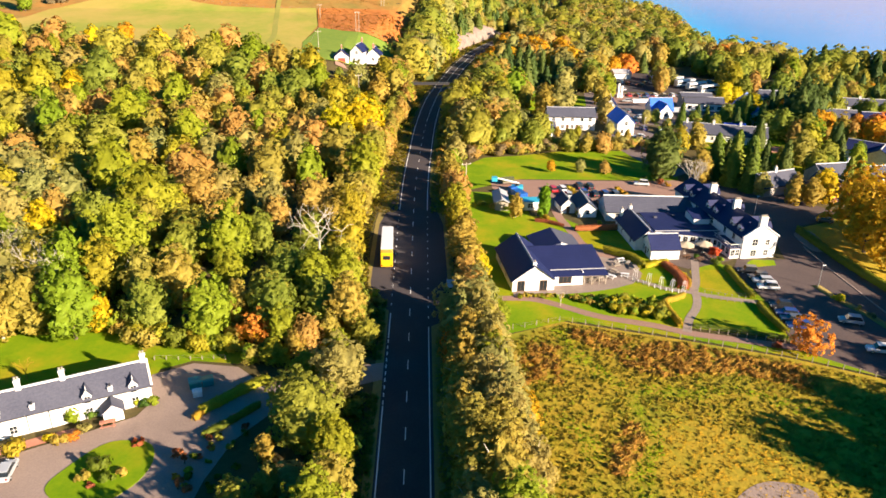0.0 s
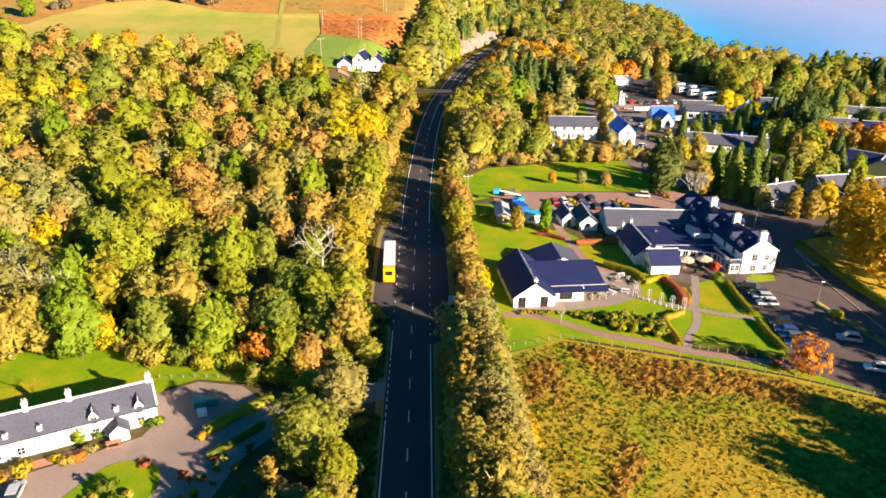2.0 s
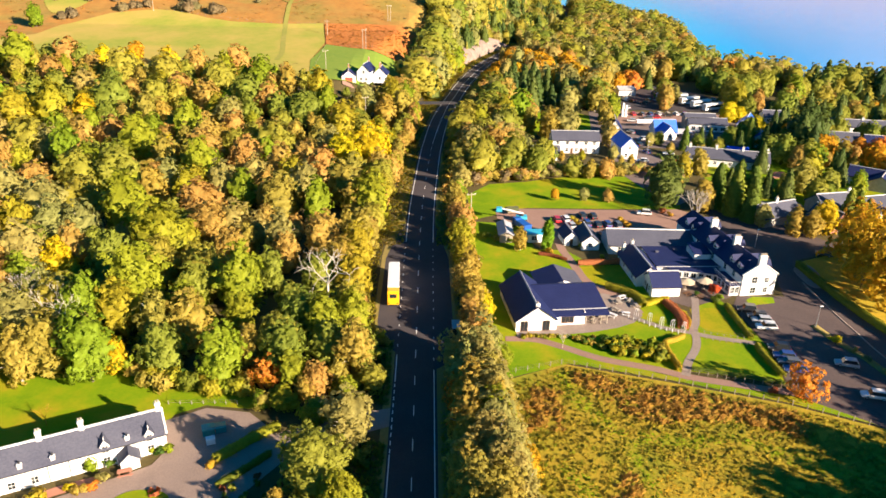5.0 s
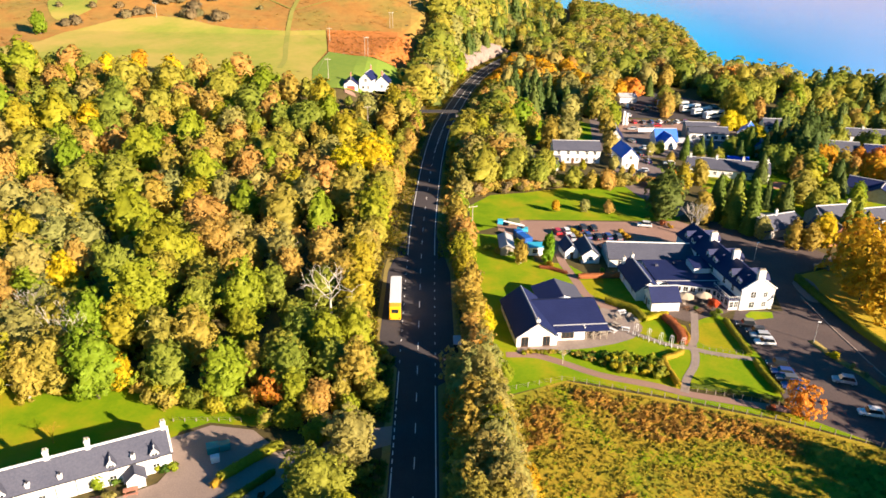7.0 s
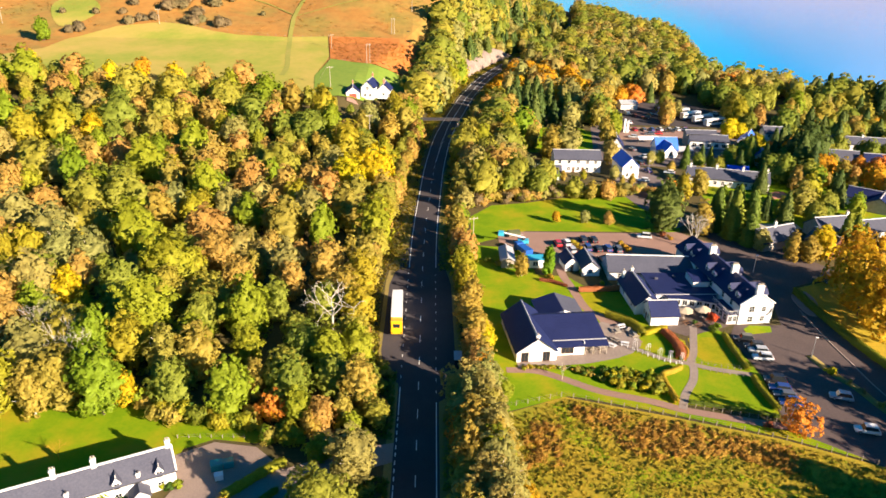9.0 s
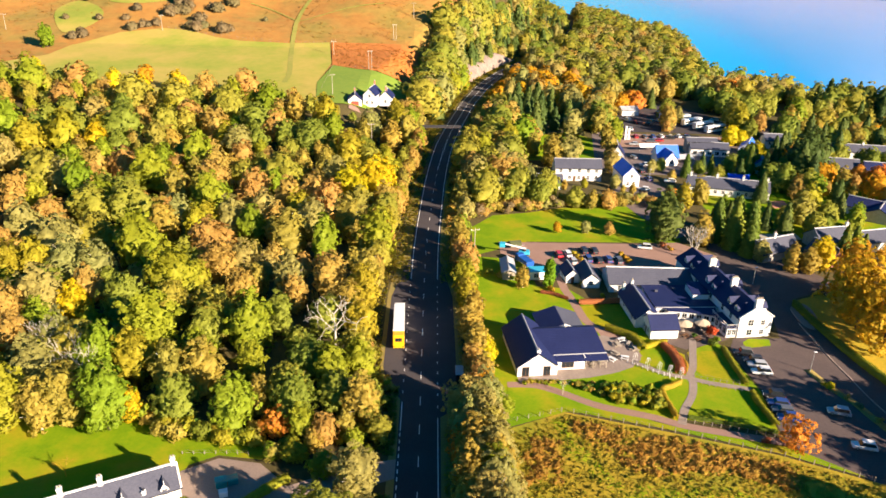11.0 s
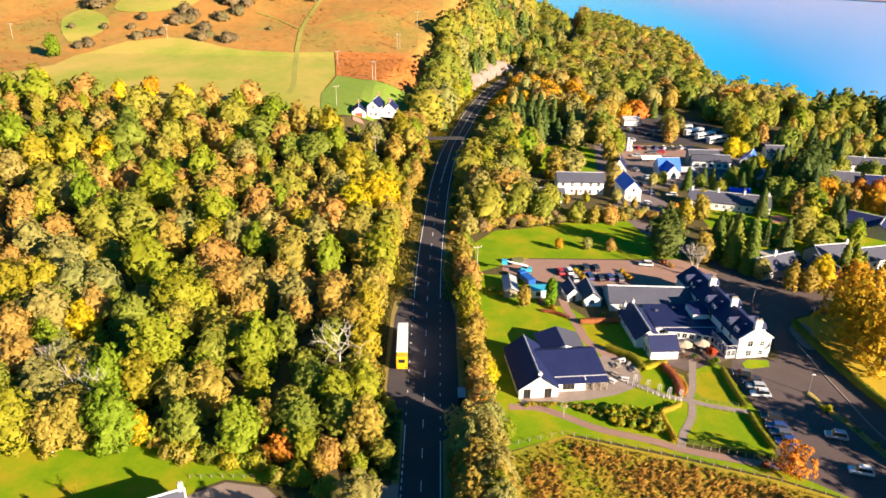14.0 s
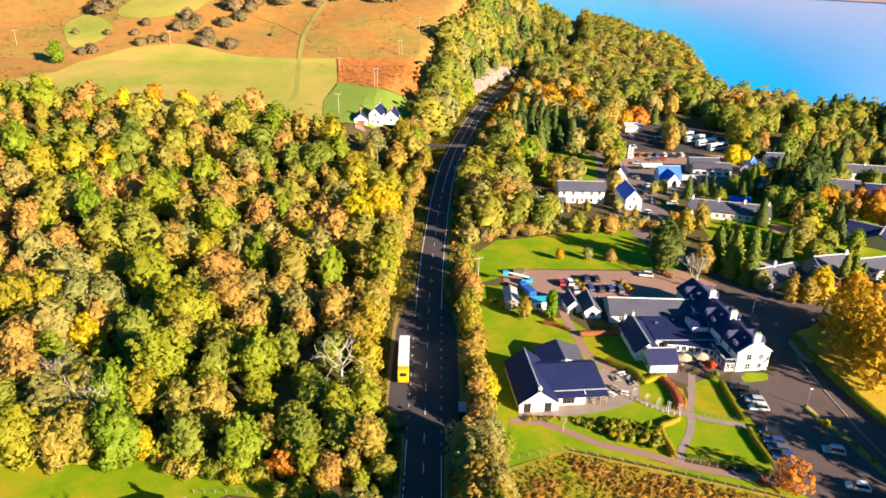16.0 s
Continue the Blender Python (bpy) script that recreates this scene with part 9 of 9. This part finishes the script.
groove = 1.1 * np.abs(np.sin(yy * 0.42 + 0.8 * np.sin(yy * 0.13))) + 0.5 * np.abs(np.sin(yy * 1.3))
for o, z in [(-6.8, -0.5), (-7.6, 1.2), (-8.0, 2.6), (-8.9, 4.2), (-9.6, 5.6), (-10.8, 7.0), (-13.5, 8.0), (-18, 8.6)]:
    rise = smooth(414, 436, yy) * smooth(512, 488, yy)
    rows.append(np.stack([road_x(yy) + o * 1.25 - 1.0 + groove * min(1, z * 0.5) + g.uniform(-0.5, 0.5, len(yy)), yy + g.uniform(-0.4, 0.4, len(yy)), z * rise + g.uniform(-0.4, 0.4, len(yy)) * rise], 1))
n = len(yy)
M_ROCK = surface("cut_rock", [(0.3, (0.19, 0.145, 0.125)), (0.7, (0.31, 0.235, 0.200))], [(0.3, (0.08, 0.060, 0.052)), (0.65, (0.32, 0.245, 0.21))], 0.15, 0.35, 0.9, 0.9)
tagged(new("rock_face", mesh_np("rock_face", np.concatenate(rows), [(j * n + i, j * n + i + 1, (j + 1) * n + i + 1, (j + 1) * n + i) for j in range(len(rows) - 1) for i in range(n - 1)], mats=[M_ROCK])), "pale pinkish rock cutting beside the bend", "rock face", kind="structure")
house("lochside_house", (151, 541), -8, 14, 8, 3.0, 5.6, "lochside house with blue-grey roof among trees", roof=M_BLUEROOF)
house("lochside_house", (164, 534), -30, 10, 7, 3.0, 5.4, "lochside house with blue-grey roof among trees", roof=M_SLATE)
house("lochside_house", (129, 410), 5, 15, 7, 3.0, 5.2, "long grey-roofed building in the trees", roof=M_GREYSLATE)
house("lochside_house", (44, 303), 12, 8, 6, 2.6, 4.8, "small grey-roofed house in the wood", roof=M_GREYSLATE)
house("visitor_hut", (100, 347), 6, 9, 7, 2.8, 4.0, "low hut with pale roof by the coach park", roof=M_LEAD, cat="hut")
bm = bmesh.new()
box(bm, 186, 203, 470, 474, LAKE_Z - 1, LAKE_Z + 1.4, 0.1)
box(bm, 182, 187, 452, 474, LAKE_Z - 1, LAKE_Z + 1.4, 0.1)
tagged(part("quay", bm, M_PAVING), "pale stone quay at the loch's edge", "quay")
